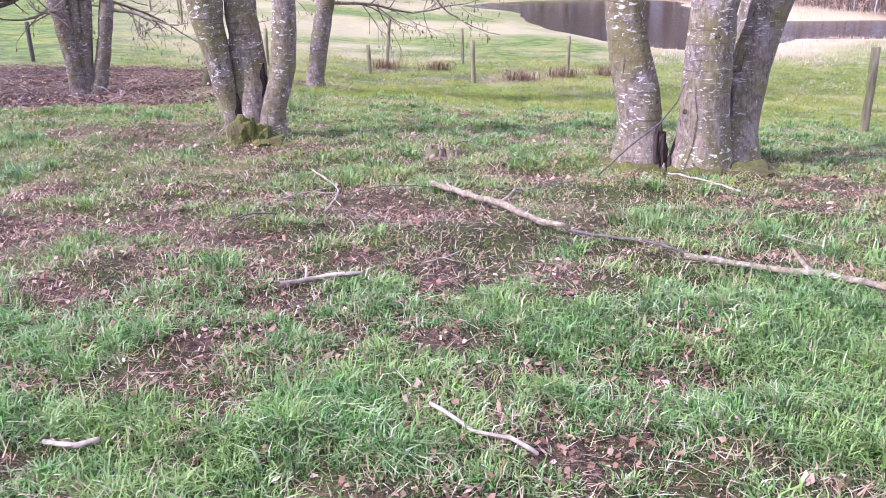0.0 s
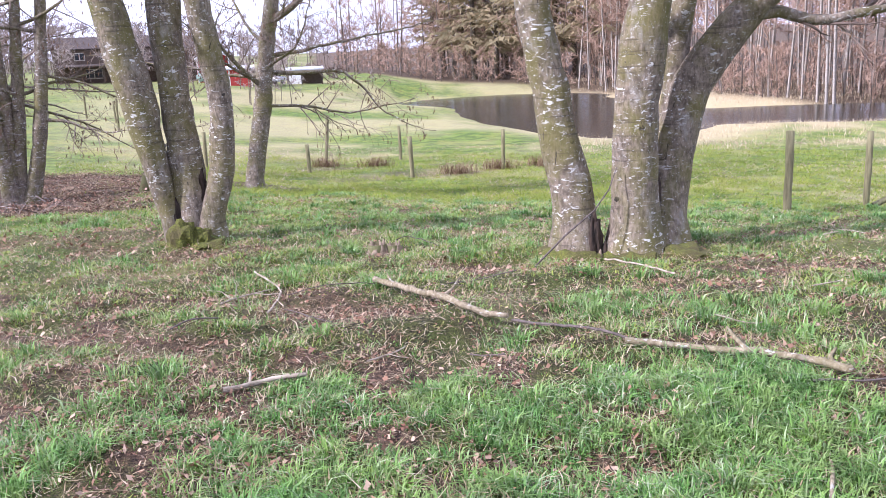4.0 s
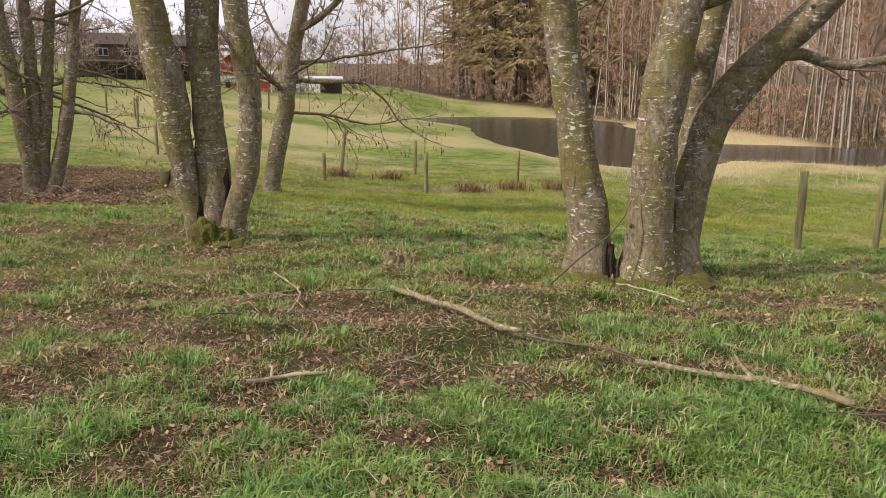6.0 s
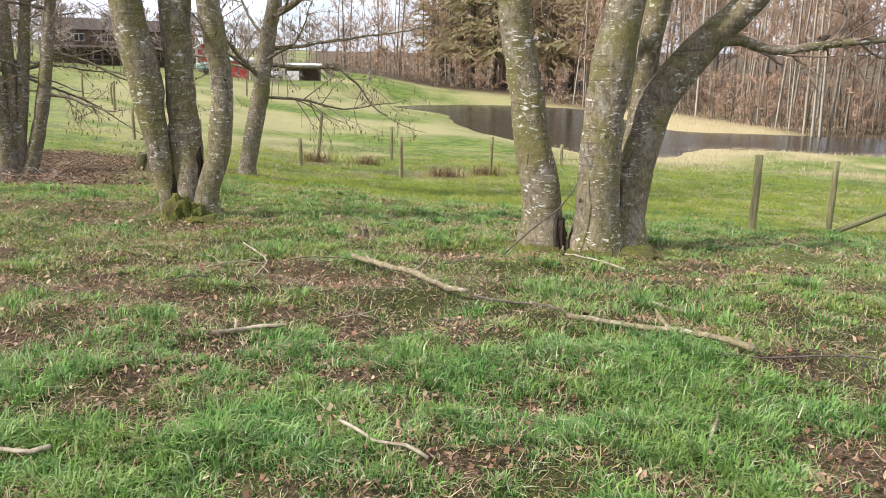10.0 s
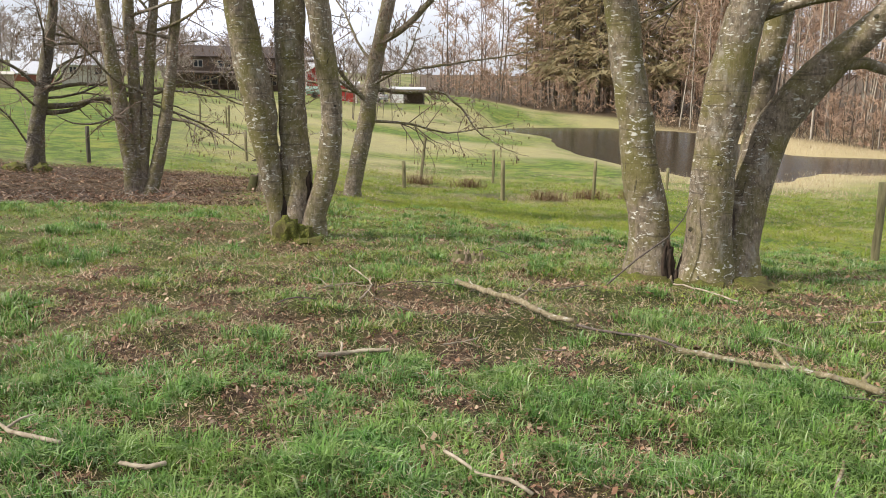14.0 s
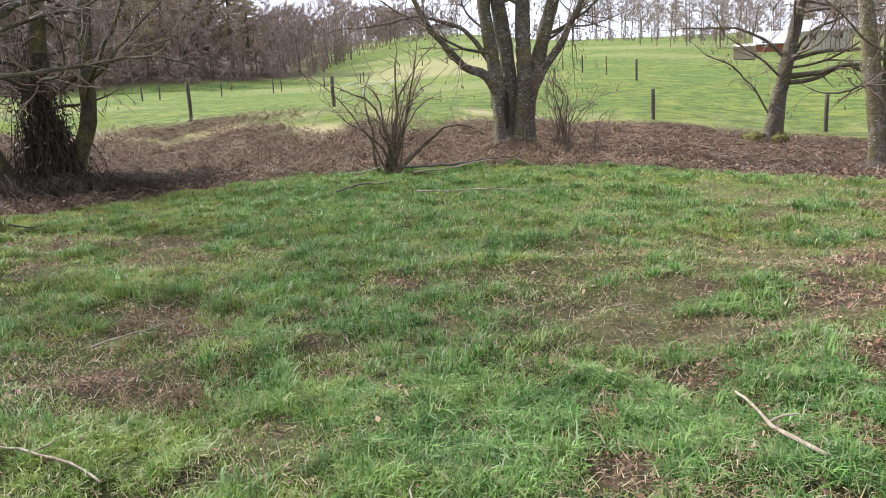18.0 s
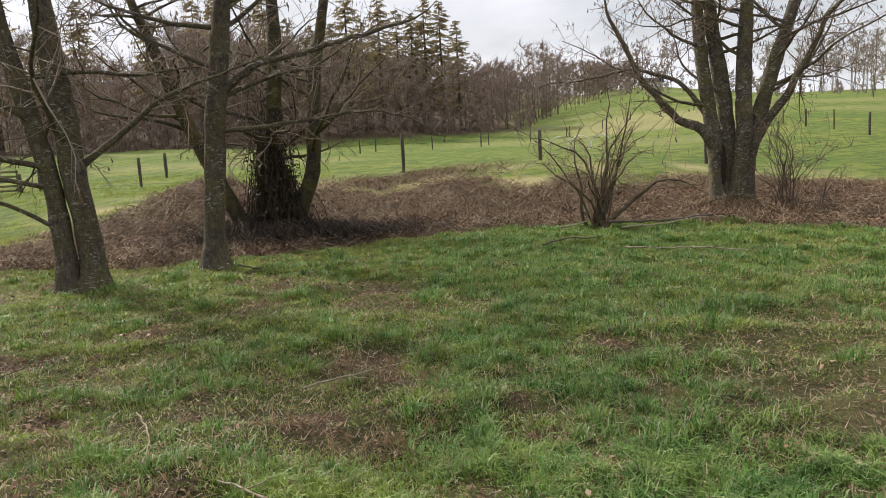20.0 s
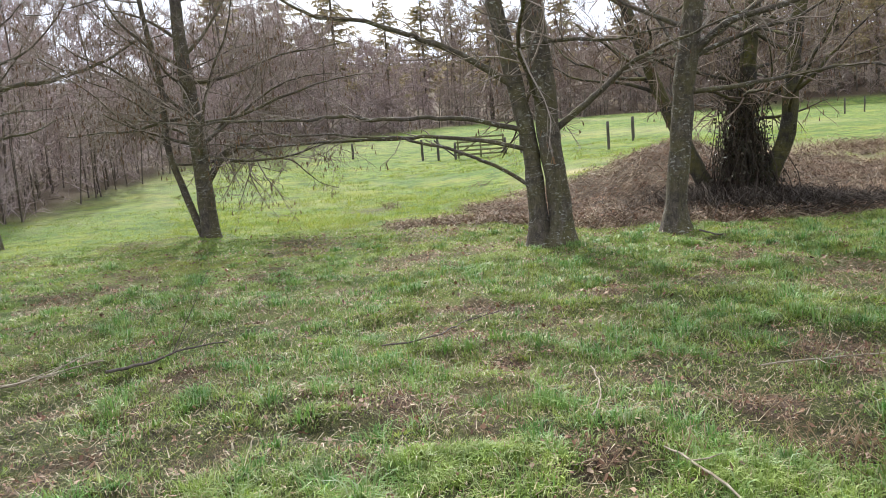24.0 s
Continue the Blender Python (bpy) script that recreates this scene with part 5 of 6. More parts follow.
stick("stick", [(-1.69, 5.08), (-1.67, 5.43), (-1.53, 5.65)], 0.009, 0.006, STICK, "pale twig lying across the litter", forks=[(0.5, -0.02, 0.05, 0.14), (0.4, -0.2, 0.1, 0.04)], lift=0.05)
stick("stick", [(-1.77, 4.47), (-1.68, 4.63), (-1.56, 4.68)], 0.007, 0.006, DARKSTICK, "curved dark twig on the dead leaves", lift=0.05)
stick("stick", [(-1.24, 4.98), (-1.04, 4.8), (-0.87, 4.63)], 0.005, 0.004, DARKSTICK, "thin brown twig on the dead leaves", forks=[(0.9, 0.01, 0.02, 0.1)], lift=0.04)
stick("stick", [(-1.37, 5.42), (-1.06, 5.45), (-0.82, 5.72)], 0.004, 0.004, DARKSTICK, "thin dark twig reaching to the log", lift=0.04)
stick("stick", [(-0.55, 3.99), (-0.5, 4.09), (-0.42, 4.32)], 0.006, 0.005, STICK, "small pale forked twig on the litter", forks=[(0.5, 0.1, -0.06, 0.0)], lift=0.04)
stick("stick", [(-0.08, 4.17), (0.01, 4.13), (0.11, 4.0)], 0.006, 0.006, DARKSTICK, "short brown stick over a dark hollow", lift=0.04)
stick("stick", [(-0.29, 5.68), (-0.1, 5.9), (0.17, 5.87)], 0.006, 0.005, DARKSTICK, "brown twig in the litter beside the log", lift=0.03)
stick("stick", [(-0.92, 7.43), (-0.79, 7.55), (-0.51, 7.15)], 0.006, 0.004, DARKSTICK, "thin dark trailing twig beside the stump", forks=[(0.3, 0.3, 0.1, 0.1)], lift=0.08)
stick("stick", [(0.87, 6.46), (1.05, 6.13), (1.26, 5.81)], 0.011, 0.009, STICK, "short stick at the foot of the stout alder", lift=0.05)
stick("stick", [(1.27, 4.68), (1.39, 4.64), (1.5, 4.61)], 0.006, 0.005, STICK, "short dry stick behind the log", lift=0.03)
stick("stick", [(1.99, 5.26), (2.16, 5.3)], 0.006, 0.006, STICK, "short pale stick in the grass", lift=0.03)
stick("stick", [(2.85, 7.5), (3.0, 7.35), (3.05, 7.1)], 0.007, 0.005, STICK, "small white forked twig on the slope", forks=[(0.5, 0.12, 0.1, 0.06), (0.5, -0.25, 0.1, 0.02)], lift=0.06)
stick("stick", [(-3.86, -0.22), (-3.72, -0.1), (-3.47, 0.01), (-3.31, 0.09)], 0.006, 0.008, STICK, "thin curved pale twig in the near grass", forks=[(0.3, 0.05, 0.12, 0.06)], lift=0.03)
stick("stick", [(-2.47, 1.02), (-2.41, 1.1), (-2.22, 1.13), (-2.14, 1.25), (-2.04, 1.34)], 0.006, 0.009, STICK, "thin pale forked twig in the near grass", forks=[(0.65, 0.05, -0.14, 0.0), (0.6, -0.08, -0.1, 0.0), (0.1, -0.1, 0.06, 0.02)], lift=0.06)
stick("stick", [(-5.25, -0.66), (-4.9, -0.6), (-4.56, -0.55), (-4.14, -0.54)], 0.007, 0.005, STICK, "pale broken twig in the grass", lift=0.05)
stick("stick", [(-5.13, 0.29), (-5.23, 0.57), (-5.47, 1.05)], 0.008, 0.006, STICK, "thin pale twig lying over dead weeds", forks=[(0.4, 0.3, 0.05, 0.06), (0.5, -0.2, 0.12, 0.1)], lift=0.06)
stick("stick", [(-5.51, -2.13), (-5.72, -1.84), (-6.35, -1.75), (-6.65, -1.51)], 0.008, 0.006, DARKSTICK, "long thin brown twig lying in thin grass", forks=[(0.7, -0.3, 0.2, 0.05)], lift=0.04)
stick("stick", [(-10.95, 0.17), (-10.5, 0.32), (-10.25, 0.41)], 0.016, 0.01, DARKSTICK, "dark fallen branch at the foot of the backlit alder", lift=0.05)
stick("stick", [(1.28, 3.02), (1.24, 2.9), (1.19, 2.74), (1.17, 2.64)], 0.006, 0.015, LOGWOOD, "dark piece of bark-covered branch in the grass", lift=0.03)
for wx, wy, wide, tall in ((-4.05, 0.42, 0.18, 0.15), (-4.06, 0.69, 0.18, 0.14), (-3.92, 0.55, 0.16, 0.12), (-4.46, 0.16, 0.13, 0.12), (-3.87, -0.53, 0.16, 0.1), (-3.85, -0.09, 0.12, 0.12), (-5.64, 0.61, 0.2, 0.14),
                           (-5.01, 1.05, 0.2, 0.14), (-4.28, 0.98, 0.14, 0.12), (-7.5, 1.3, 0.3, 0.1), (-7.3, -0.7, 0.22, 0.1), (-5.28, 0.85, 0.24, 0.17), (-5.1, 0.5, 0.2, 0.15), (-5.4, -0.25, 0.16, 0.1)):
    wr = random.Random(int(wx * 100))
    weed = thing("dead_weed", (wx, wy, land1(wx, wy)), "clump of dead brown weed stems in the grass", "weed", "dead weeds on the mound")
    for k in range(24):
        a, u = wr.uniform(0, 6.28), wide * wr.uniform(0.1, 1.0)
        p = Vector((math.cos(a) * u, math.sin(a) * u, -0.02))
        q = p + Vector((wr.gauss(0, 0.08), wr.gauss(0, 0.08), tall * wr.uniform(0.2, 1.1)))
        t = Tubes()
        t.add([p, p.lerp(q, 0.5) + wander(wr, 0.015), q], [0.0032, 0.0026, 0.0014], 4)
        part("stem", t.mesh("stem"), RUSH, weed)
stick("stick", [(-8.93, 4.56), (-8.67, 4.94), (-8.24, 5.24), (-7.89, 5.61)], 0.014, 0.008, STICK, "long thin stick near the crest of the mound", lift=0.09)
stick("stick", [(-9.71, 3.83), (-9.92, 4.29), (-10.05, 4.6), (-10.08, 4.88)], 0.014, 0.008, DARKSTICK, "arched dark twig near the crest of the mound", lift=0.14)
stick("fallen_branch", [(-11.37, 5.63), (-11.46, 6.68), (-11.59, 7.76), (-12.1, 8.7)], 0.026, 0.013, DARKSTICK, "long pale fallen branch lying between bush and alder clump", forks=[(0.6, -0.2, 0.5, 0.15)], lift=0.12)
stick("fallen_branch", [(-11.1, 5.71), (-11.29, 6.57), (-11.39, 7.17), (-11.73, 7.92)], 0.018, 0.01, STICK, "pale fallen pole lying on flattened brambles", forks=[(0.5, 0.2, 0.3, 0.12)], lift=0.1)
stick("fallen_branch", [(-11.5, 4.89), (-11.7, 5.2), (-11.8, 5.5)], 0.022, 0.014, STICK, "short pale branch at the foot of the bush", lift=0.1)
stick("fallen_branch", [(-4.3, -4.6), (-4.52, -4.43), (-4.91, -4.40), (-5.12, -4.11)], 0.016, 0.008, STICK, "fallen branch with fine twigs in the grass", forks=[(0.8, -0.1, 0.2, 0.05), (0.5, -0.3, 0.3, 0.1), (0.3, -0.1, 0.45, 0.08), (0.65, -0.45, 0.1, 0.06)], lift=0.05)
stick("fallen_branch", [(-4.91, -3.9), (-5.27, -3.75), (-5.45, -3.63), (-5.81, -3.52)], 0.016, 0.006, DARKSTICK, "forked fallen branch with upright twigs in the grass", forks=[(0.55, -0.16, 0.29, 0.62), (0.5, -0.5, -0.1, 0.12), (0.6, -0.45, 0.25, 0.1), (0.3, -0.3, -0.3, 0.1)], lift=0.05)


def stump(x, y, r, h, label, mat, lean=0, cut=True):
    ob = thing("tree_stump", (x, y, land1(x, y) - 0.05), label, "tree stump")
    t = Tubes()
    pts = [Vector((lean * k / 5, 0, (h + 0.05) * k / 5)) for k in range(6)]
    t.add(pts, [r * 1.25, r * 1.08, r, r * 0.98, r * 0.97, r * 0.96], 16, 0.1, x, cap=False)
    part("bark", t.mesh("bark"), mat, ob)
    if not cut:
        jag = Tubes()
        for k in range(7):
            a = k * 0.9
            p = Vector((r * 0.75 * math.cos(a), r * 0.75 * math.sin(a), h * 0.6))
            jag.add([p, p + Vector((0.01, 0, 0.05)), p + Vector((0.015 * math.sin(k), 0, 0.08 + 0.045 * math.sin(k * 2.3)))], [r * 0.5, r * 0.35, r * 0.08], 6, 0.2, k)
        part("rotten_core", jag.mesh("rotten_core"), CUTWOOD, ob, "splintered pale rotten core")
        return ob
    bm = bmesh.new()
    bmesh.ops.create_cone(bm, cap_ends=True, segments=16, radius1=r * 0.95, radius2=r * 0.9, depth=0.02, matrix=Matrix.Translation((lean, 0, h + 0.045)))
    part("cut_face", bm, CUTWOOD, ob, "pale weathered cut face")
    return ob


stump(-1.07, 7.33, 0.085, 0.09, "low rotten stump with a pale broken top in the grass", POSTWOOD, cut=False)
stump(-0.92, 7.34, 0.065, 0.075, "small brown rotten stump in the grass", POSTWOOD, cut=False)
stump(-6.32, 14.66, 0.2, -0.16 - land1(-6.32, 14.66), "cut log stump standing behind the alder", BARK_SUN)
stump(-6.66, 14.56, 0.085, -0.2 - land1(-6.66, 14.56), "thin cut stump leaning against a larger one", POSTWOOD, 0.12)
stump(-11.7, 8.6, 0.05, 0.18, "short dark stub among brambles", DARKSTICK)


# ---- houses and sheds on the rise ----
def gabled(name, at, turn, size, wall_mat, roof_mat, label, category, windows=(), pitch=0.45, porch=False, over=0.3, trim=False):
    """A building: four walls, two roof slopes, gables, and windows set into the front (local -y)."""
    w, d, h = size
    x, y = at
    ob = thing(name, (x, y, land1(x, y) - 0.2), label, category, turn=turn)
    t = 0.15
    for nm, sz, p in (("front_wall", (w, t, h), (0, -d / 2, h / 2)), ("back_wall", (w, t, h), (0, d / 2, h / 2)), ("side_wall", (t, d - t - 0.01, h), (-w / 2 + t / 2, 0, h / 2)), ("side_wall", (t, d - t - 0.01, h), (w / 2 - t / 2, 0, h / 2))):
        board(nm, sz, p, wall_mat, ob, 0)
    rise = d / 2 * pitch
    for s in (-1, 1):
        bm = bmesh.new()
        vs = [bm.verts.new((s * w / 2, -d / 2, h)), bm.verts.new((s * w / 2, d / 2, h)), bm.verts.new((s * w / 2, 0, h + rise))]
        f = bm.faces.new(vs)
        g = bmesh.ops.extrude_face_region(bm, geom=[f])
        bmesh.ops.translate(bm, verts=[v for v in g["geom"] if isinstance(v, bmesh.types.BMVert)], vec=(-s * t, 0, 0))
        bmesh.ops.recalc_face_normals(bm, faces=bm.faces[:])
        part("gable", bm, wall_mat, ob)
        slope = math.hypot(d / 2 + over, rise * (1 + 2 * over / d))
        board("roof_slope", (w + 2 * over, slope, 0.12), (0, s * (d / 2 + over) / 2, h + rise / 2 - over * pitch / 2 + 0.08), roof_mat, ob, 0.01, (-s * math.degrees(math.atan(pitch)), 0, 0))
    for wx, wz, ww, wh in windows:
        fr = board("window", (ww, 0.1, wh), (wx, -d / 2 - 0.06, wz), CREAM, ob, 0.01, label="pale framed window")
        for s in (-1, 1):
            board("pane", (ww / 2 - 0.09, 0.03, wh - 0.14), (s * ww / 4, -0.05, 0), PANE, fr, 0)
    if trim:
        for sx in (-1, 1):
            for sy in (-1, 1):
                board("corner_board", (0.14, 0.14, h), (sx * (w / 2 - 0.02), sy * (d / 2 + 0.02), h / 2), WHITE, ob, 0.01, label="white corner board")
            for sy in (-1, 1):
                board("barge_board", (0.05, math.hypot(d / 2 + over, rise * (1 + 2 * over / d)), 0.16), (sx * (w / 2 + over + 0.03), sy * (d / 2 + over) / 2, h + rise / 2 - over * pitch / 2 + 0.08), WHITE, ob, 0, (-sy * math.degrees(math.atan(pitch)), 0, 0), label="white barge board")
    if porch:
        board("porch_roof", (w * 0.95, 2.2, 0.14), (0, -d / 2 - 1.1, h * 0.52), roof_mat, ob, 0.01, (6, 0, 0))
        for k in range(6):
            board("porch_post", (0.14, 0.14, h * 0.5), (-w * 0.45 + w * 0.18 * k, -d / 2 - 2.0, h * 0.25), HOUSEWALL, ob, 0.01)
        for k in range(2):
            board("railing", (w * 0.92, 0.06, 0.08), (0, -d / 2 - 2.0, 0.6 + 0.45 * k), HOUSEWALL, ob, 0.01)
    return ob


gabled("house", (-42.5, 86.5), 26, (11.5, 7, 3.5), HOUSEWALL, ROOFDARK, "dark timber two-storey farmhouse with a long veranda", "house", [(-3.2, 2.75, 1.0, 0.8), (-0.5, 2.75, 1.4, 0.8), (2.6, 2.75, 1.2, 0.8), (4.6, 1.0, 0.9, 0.9), (-2.0, 1.0, 1.6, 1.0)], 0.34, True)
gabled("house", (-35.2, 89.5), 20, (4.5, 5, 3.4), HOUSEWALL, ROOFDARK, "dark low wing of the farmhouse with a white window", "house", [(1.0, 2.3, 0.9, 1.3)], 0.45)
gabled("house", (-32.6, 88.5), 22, (2.4, 3, 3.0), WHITE, METAL, "small white gabled building behind the red barn", "house", [(0.4, 1.9, 0.5, 0.6)], 0.7)
gabled("barn", (-30.6, 83.6), 112, (3.4, 3.0, 2.6), REDBOARD, DARKRED, "red painted barn with a dark red roof", "barn", (), 0.6, trim=True)
gabled("shed", (-26.4, 79.4), 18, (2.1, 1.8, 1.75), REDBOARD, METAL, "small red painted shed beside the barn", "shed", (), 0.25, trim=True)
gabled("farm_building", (-58.4, 74.8), 38, (3.6, 4.5, 2.72 - land1(-58.4, 74.8)), BRICK, METAL, "low dull red farm building with a pale metal roof", "farm building", [(-0.9, 0.9, 0.6, 0.6)], 0.5)
gabled("farm_building", (-54.4, 77.7), 34, (4.6, 4, 3.7 - land1(-54.4, 77.7)), CREAM, METAL, "cream plastered farm building with a pale roof", "farm building", [(-1.2, 1.5, 0.7, 0.8), (1.2, 1.5, 0.7, 0.8)], 0.5)
gabled("house", (-224, 132), 60, (6.5, 5, 2.0), WHITE, ROOFDARK, "white house far off on the crest of the hill", "house", [(-3, 2.4, 1.4, 1.2), (0, 2.4, 1.4, 1.2), (3, 2.4, 1.4, 1.2)], 0.5)

shelter = thing("open_shed", (-22.0, 87.2, land1(-22, 87.2) - 0.05), "open-sided timber shelter with a flat grey roof", "shed", turn=14)
board("roof", (4.0, 2.6, 0.14), (0, 0, 1.65), METAL, shelter, 0.01, (5, 0, 0))
for px, py in ((-1.8, -1.1), (-0.3, -1.1), (1.8, -1.1), (-1.8, 1.1), (1.8, 1.1)):
    board("post", (0.13, 0.13, 1.6), (px, py, 0.8), POSTDARK, shelter, 0.01)
board("back_wall", (3.6, 0.08, 1.45), (0, 1.15, 0.75), HOUSEWALL, shelter, 0.01)
board("front_panel", (1.4, 0.08, 0.9), (-1.1, -1.12, 0.55), WHITE, shelter, 0.01)
tarp = thing("covered_trailer", (-29.2, 77.8, land1(-29.2, 77.8)), "small trailer under a pale green tarpaulin beside the barn", "trailer", turn=20)
bm = bmesh.new()
box(bm, (1.9, 1.1, 0.8), (0, 0, 0.75))
bmesh.ops.bevel(bm, geom=bm.edges[:], offset=0.2, segments=3, affect="EDGES")
part("tarpaulin", bm, GREENTARP, tarp)
for s in (-0.5, 0.5):
    t = Tubes()
    t.add([Vector((0.1, s - 0.08, 0.3)), Vector((0.1, s, 0.3)), Vector((0.1, s + 0.08, 0.3))], [0.24, 0.3, 0.24], 14)
    part("wheel", t.mesh("wheel"), POSTDARK, tarp, "dark rubber wheel")
car = thing("parked_car", (-24.4, 82.5, land1(-24.4, 82.5)), "small grey car parked near the open shed", "car", turn=-20)
bm = bmesh.new()
box(bm, (3.2, 1.5, 0.55), (0, 0, 0.55))
bmesh.ops.bevel(bm, geom=bm.edges[:], offset=0.16, segments=3, affect="EDGES")
part("body", bm, METAL, car)
bm = bmesh.new()
for v in box(bm, (1.8, 1.35, 0.5), (0.1, 0, 1.05)):
    if v.co.z > 1.1:
        v.co.x = 0.1 + (v.co.x - 0.1) * 0.7
bmesh.ops.bevel(bm, geom=bm.edges[:], offset=0.1, segments=2, affect="EDGES")
part("cabin", bm, PANE, car, "dark glazed cabin")
for px in (-1.0, 1.05):
    for py in (-0.7, 0.7):
        t = Tubes()
        t.add([Vector((px, py - 0.09, 0.3)), Vector((px, py, 0.3)), Vector((px, py + 0.09, 0.3))], [0.25, 0.3, 0.25], 14)
        part("wheel", t.mesh("wheel"), POSTDARK, car, "dark rubber wheel")
for x, y, s, lab in ((-47.7, 57.3, 1.0, "pale timber animal hut in the pasture"), (-31.0, 68.0, 0.6, "pale square feed bin in the pasture")):
    hut = thing("pasture_hut", (x, y, land1(x, y)), lab, "hut", turn=35)
    board("shell", (1.7 * s, 1.2 * s, 1.1 * s), (0, 0, 0.55 * s), STICK, hut, 0.03)
    board("roof", (1.9 * s, 1.5 * s, 0.08), (0, 0, 1.16 * s), CREAM, hut, 0.02, (8, 0, 0))
hoops = thing("hoop_frame", (-40.2, 19.6, land1(-40.2, 19.6)), "white curved hoops of an uncovered field tunnel", "hoop frame", turn=math.degrees(math.atan2(40.2, 19.6)))
for k in range(3):
    t = Tubes()
    t.add([Vector((-1.6 + 1.15 * k + 0.62 * math.cos(a), 0.5 * k, 0.75 * math.sin(a) + 0.1)) for a in np.linspace(math.pi, 0, 11)], [0.025] * 11, 6)
    part("hoop", t.mesh("hoop"), WHITE, hoops)


# ---- far woods ----
def prisms(p0, p1, r0, r1):
    """Three-sided tapered rods from p0 to p1."""
    n = len(p0)
    way = p1 - p0
    way = way / np.maximum(np.linalg.norm(way, axis=1, keepdims=True), 1e-6)
    ref = np.where(np.abs(way[:, 2:3]) > 0.9, np.array([[1.0, 0, 0]]), np.array([[0, 0, 1.0]]))
    a = np.cross(way, ref)
    a /= np.linalg.norm(a, axis=1, keepdims=True)
    b = np.cross(way, a)
    rows = []
    for p, r in ((p0, r0), (p1, r1)):
        for k in range(3):
            c, s = math.cos(2.0944 * k), math.sin(2.0944 * k)
            rows.append(p + (a * c + b * s) * np.asarray(r)[:, None])
    v = np.stack(rows, 1).reshape(-1, 3)
    base = np.arange(n)[:, None, None] * 6
    f = np.array([(0, 1, 4), (0, 4, 3), (1, 2, 5), (1, 5, 4), (2, 0, 3), (2, 3, 5)])[None]
    return v, (base + f).reshape(-1, 3)


def slivers(p0, p1, r, rg):
    """Thin pointed twigs, one sliver each."""
    n = len(p0)
    a = np.cross(p1 - p0, rg.normal(0, 1, (n, 3)))
    a /= np.maximum(np.linalg.norm(a, axis=1, keepdims=True), 1e-6)
    v = np.stack([p0 - a * r[:, None], p0 + a * r[:, None], p1], 1).reshape(-1, 3)
    return v, np.arange(n * 3).reshape(-1, 3)


def joined(*groups):
    vs, ts, n = [], [], 0
    for v, t in groups:
        vs.append(v), ts.append(t + n)
        n += len(v)
    return np.concatenate(vs), np.concatenate(ts)


def wood(name, spots, tall, twig_mat, trunk_mat, label, seed, twigs=90, bushy=0.0, stout=0.012):
    """Bare trees standing together: trunks, limbs and a haze of real twigs."""
    rg = np.random.RandomState(seed)
    n = len(spots)
    xy = np.array(spots)
    z = land(xy[:, 0], xy[:, 1])
    h = tall * rg.uniform(0.65, 1.15, n)
    foot = np.stack([xy[:, 0], xy[:, 1], z - 0.3], -1)
    lean = np.concatenate([rg.normal(0, 0.05, (n, 2)), np.ones((n, 1))], 1)
    mid, top = foot + lean * (h * 0.55)[:, None], foot + (lean + rg.normal(0, 0.03, (n, 3))) * h[:, None]
    r = h * stout * rg.uniform(0.7, 1.5, n)
    trunks = joined(prisms(foot, mid, r, r * 0.7), prisms(mid, top, r * 0.7, r * 0.15))
    m = 12
    f = rg.uniform(0.3 - 0.25 * bushy, 0.95, (n, m, 1))
    p = foot[:, None] + (top - foot)[:, None] * f
    a = rg.uniform(0, 2 * np.pi, (n, m))
    ln = (h[:, None] * rg.uniform(0.14, 0.30, (n, m)) * (1.15 - 0.7 * f[..., 0]))
    d = np.stack([np.cos(a), np.sin(a), rg.uniform(0.25, 1.3, (n, m))], -1)
    q = p + d * ln[..., None]
    limbs = prisms(p.reshape(-1, 3), q.reshape(-1, 3), np.repeat(r, m) * 0.32, np.repeat(r, m) * 0.08)
    k = int(twigs * 0.7)
    pick = rg.randint(0, m, (n, k))
    g = rg.uniform(0.25, 1.0, (n, k, 1))
    rows = np.arange(n)[:, None]
    s = p[rows, pick] * (1 - g) + q[rows, pick] * g
    e = s + rg.normal(0, 1, (n, k, 3)) * (h * 0.03 + 0.12)[:, None, None] + np.array([0, 0, 0.4]) * (h * 0.06)[:, None, None]
    fine = slivers(s.reshape(-1, 3), e.reshape(-1, 3), np.repeat(0.00034 * np.hypot(xy[:, 0], xy[:, 1]) + 0.002, k), rg)
    ob = thing(name, (0, 0, 0), label, "trees")
    ob["kind"] = "stuff"
    v, t = joined(trunks)
    part("trunks", raw_mesh("trunks", v, t), trunk_mat, ob)
    v, t = joined(limbs, fine)
    part("twigs", raw_mesh("twigs", v, t), twig_mat, ob)
    return ob


def ring(seed, n, a0, a1, near, deep):
    """Spots between two headings, from the wood's edge inwards."""
    rg = np.random.RandomState(seed)
    a = rg.uniform(a0, a1, n)
    r = wood_edge(a) + near + deep * rg.uniform(0, 1, n) ** 1.3
    return [(-rr * math.sin(radians(t)), rr * math.cos(radians(t))) for t, rr in zip(a, r)]


wood("woodland", ring(1, 250, -42, -4, 1, 50), 20, REDTWIG, WHITEBARK, "edge of a bare birch wood with pale trunks beyond the pond", 1, 640, 0.5, stout=0.005)
wood("woodland", ring(2, 62, -8, 12, 4, 45), 17, REDTWIG, WOODBARK, "bare trees beyond the pond below the wood", 2, 640, 0.6, stout=0.006)
wood("woodland", ring(3, 130, 10, 64, -5, 70), 12, FARTWIG, WOODBARK, "thin line of bare trees behind the farm on the rise", 3, 360, stout=0.007)
wood("woodland", ring(10, 120, 15, 47, -74, 55), 7.5, FARTWIG, WOODBARK, "bare garden trees round the farmhouse", 10, 360, 0.4, stout=0.007)
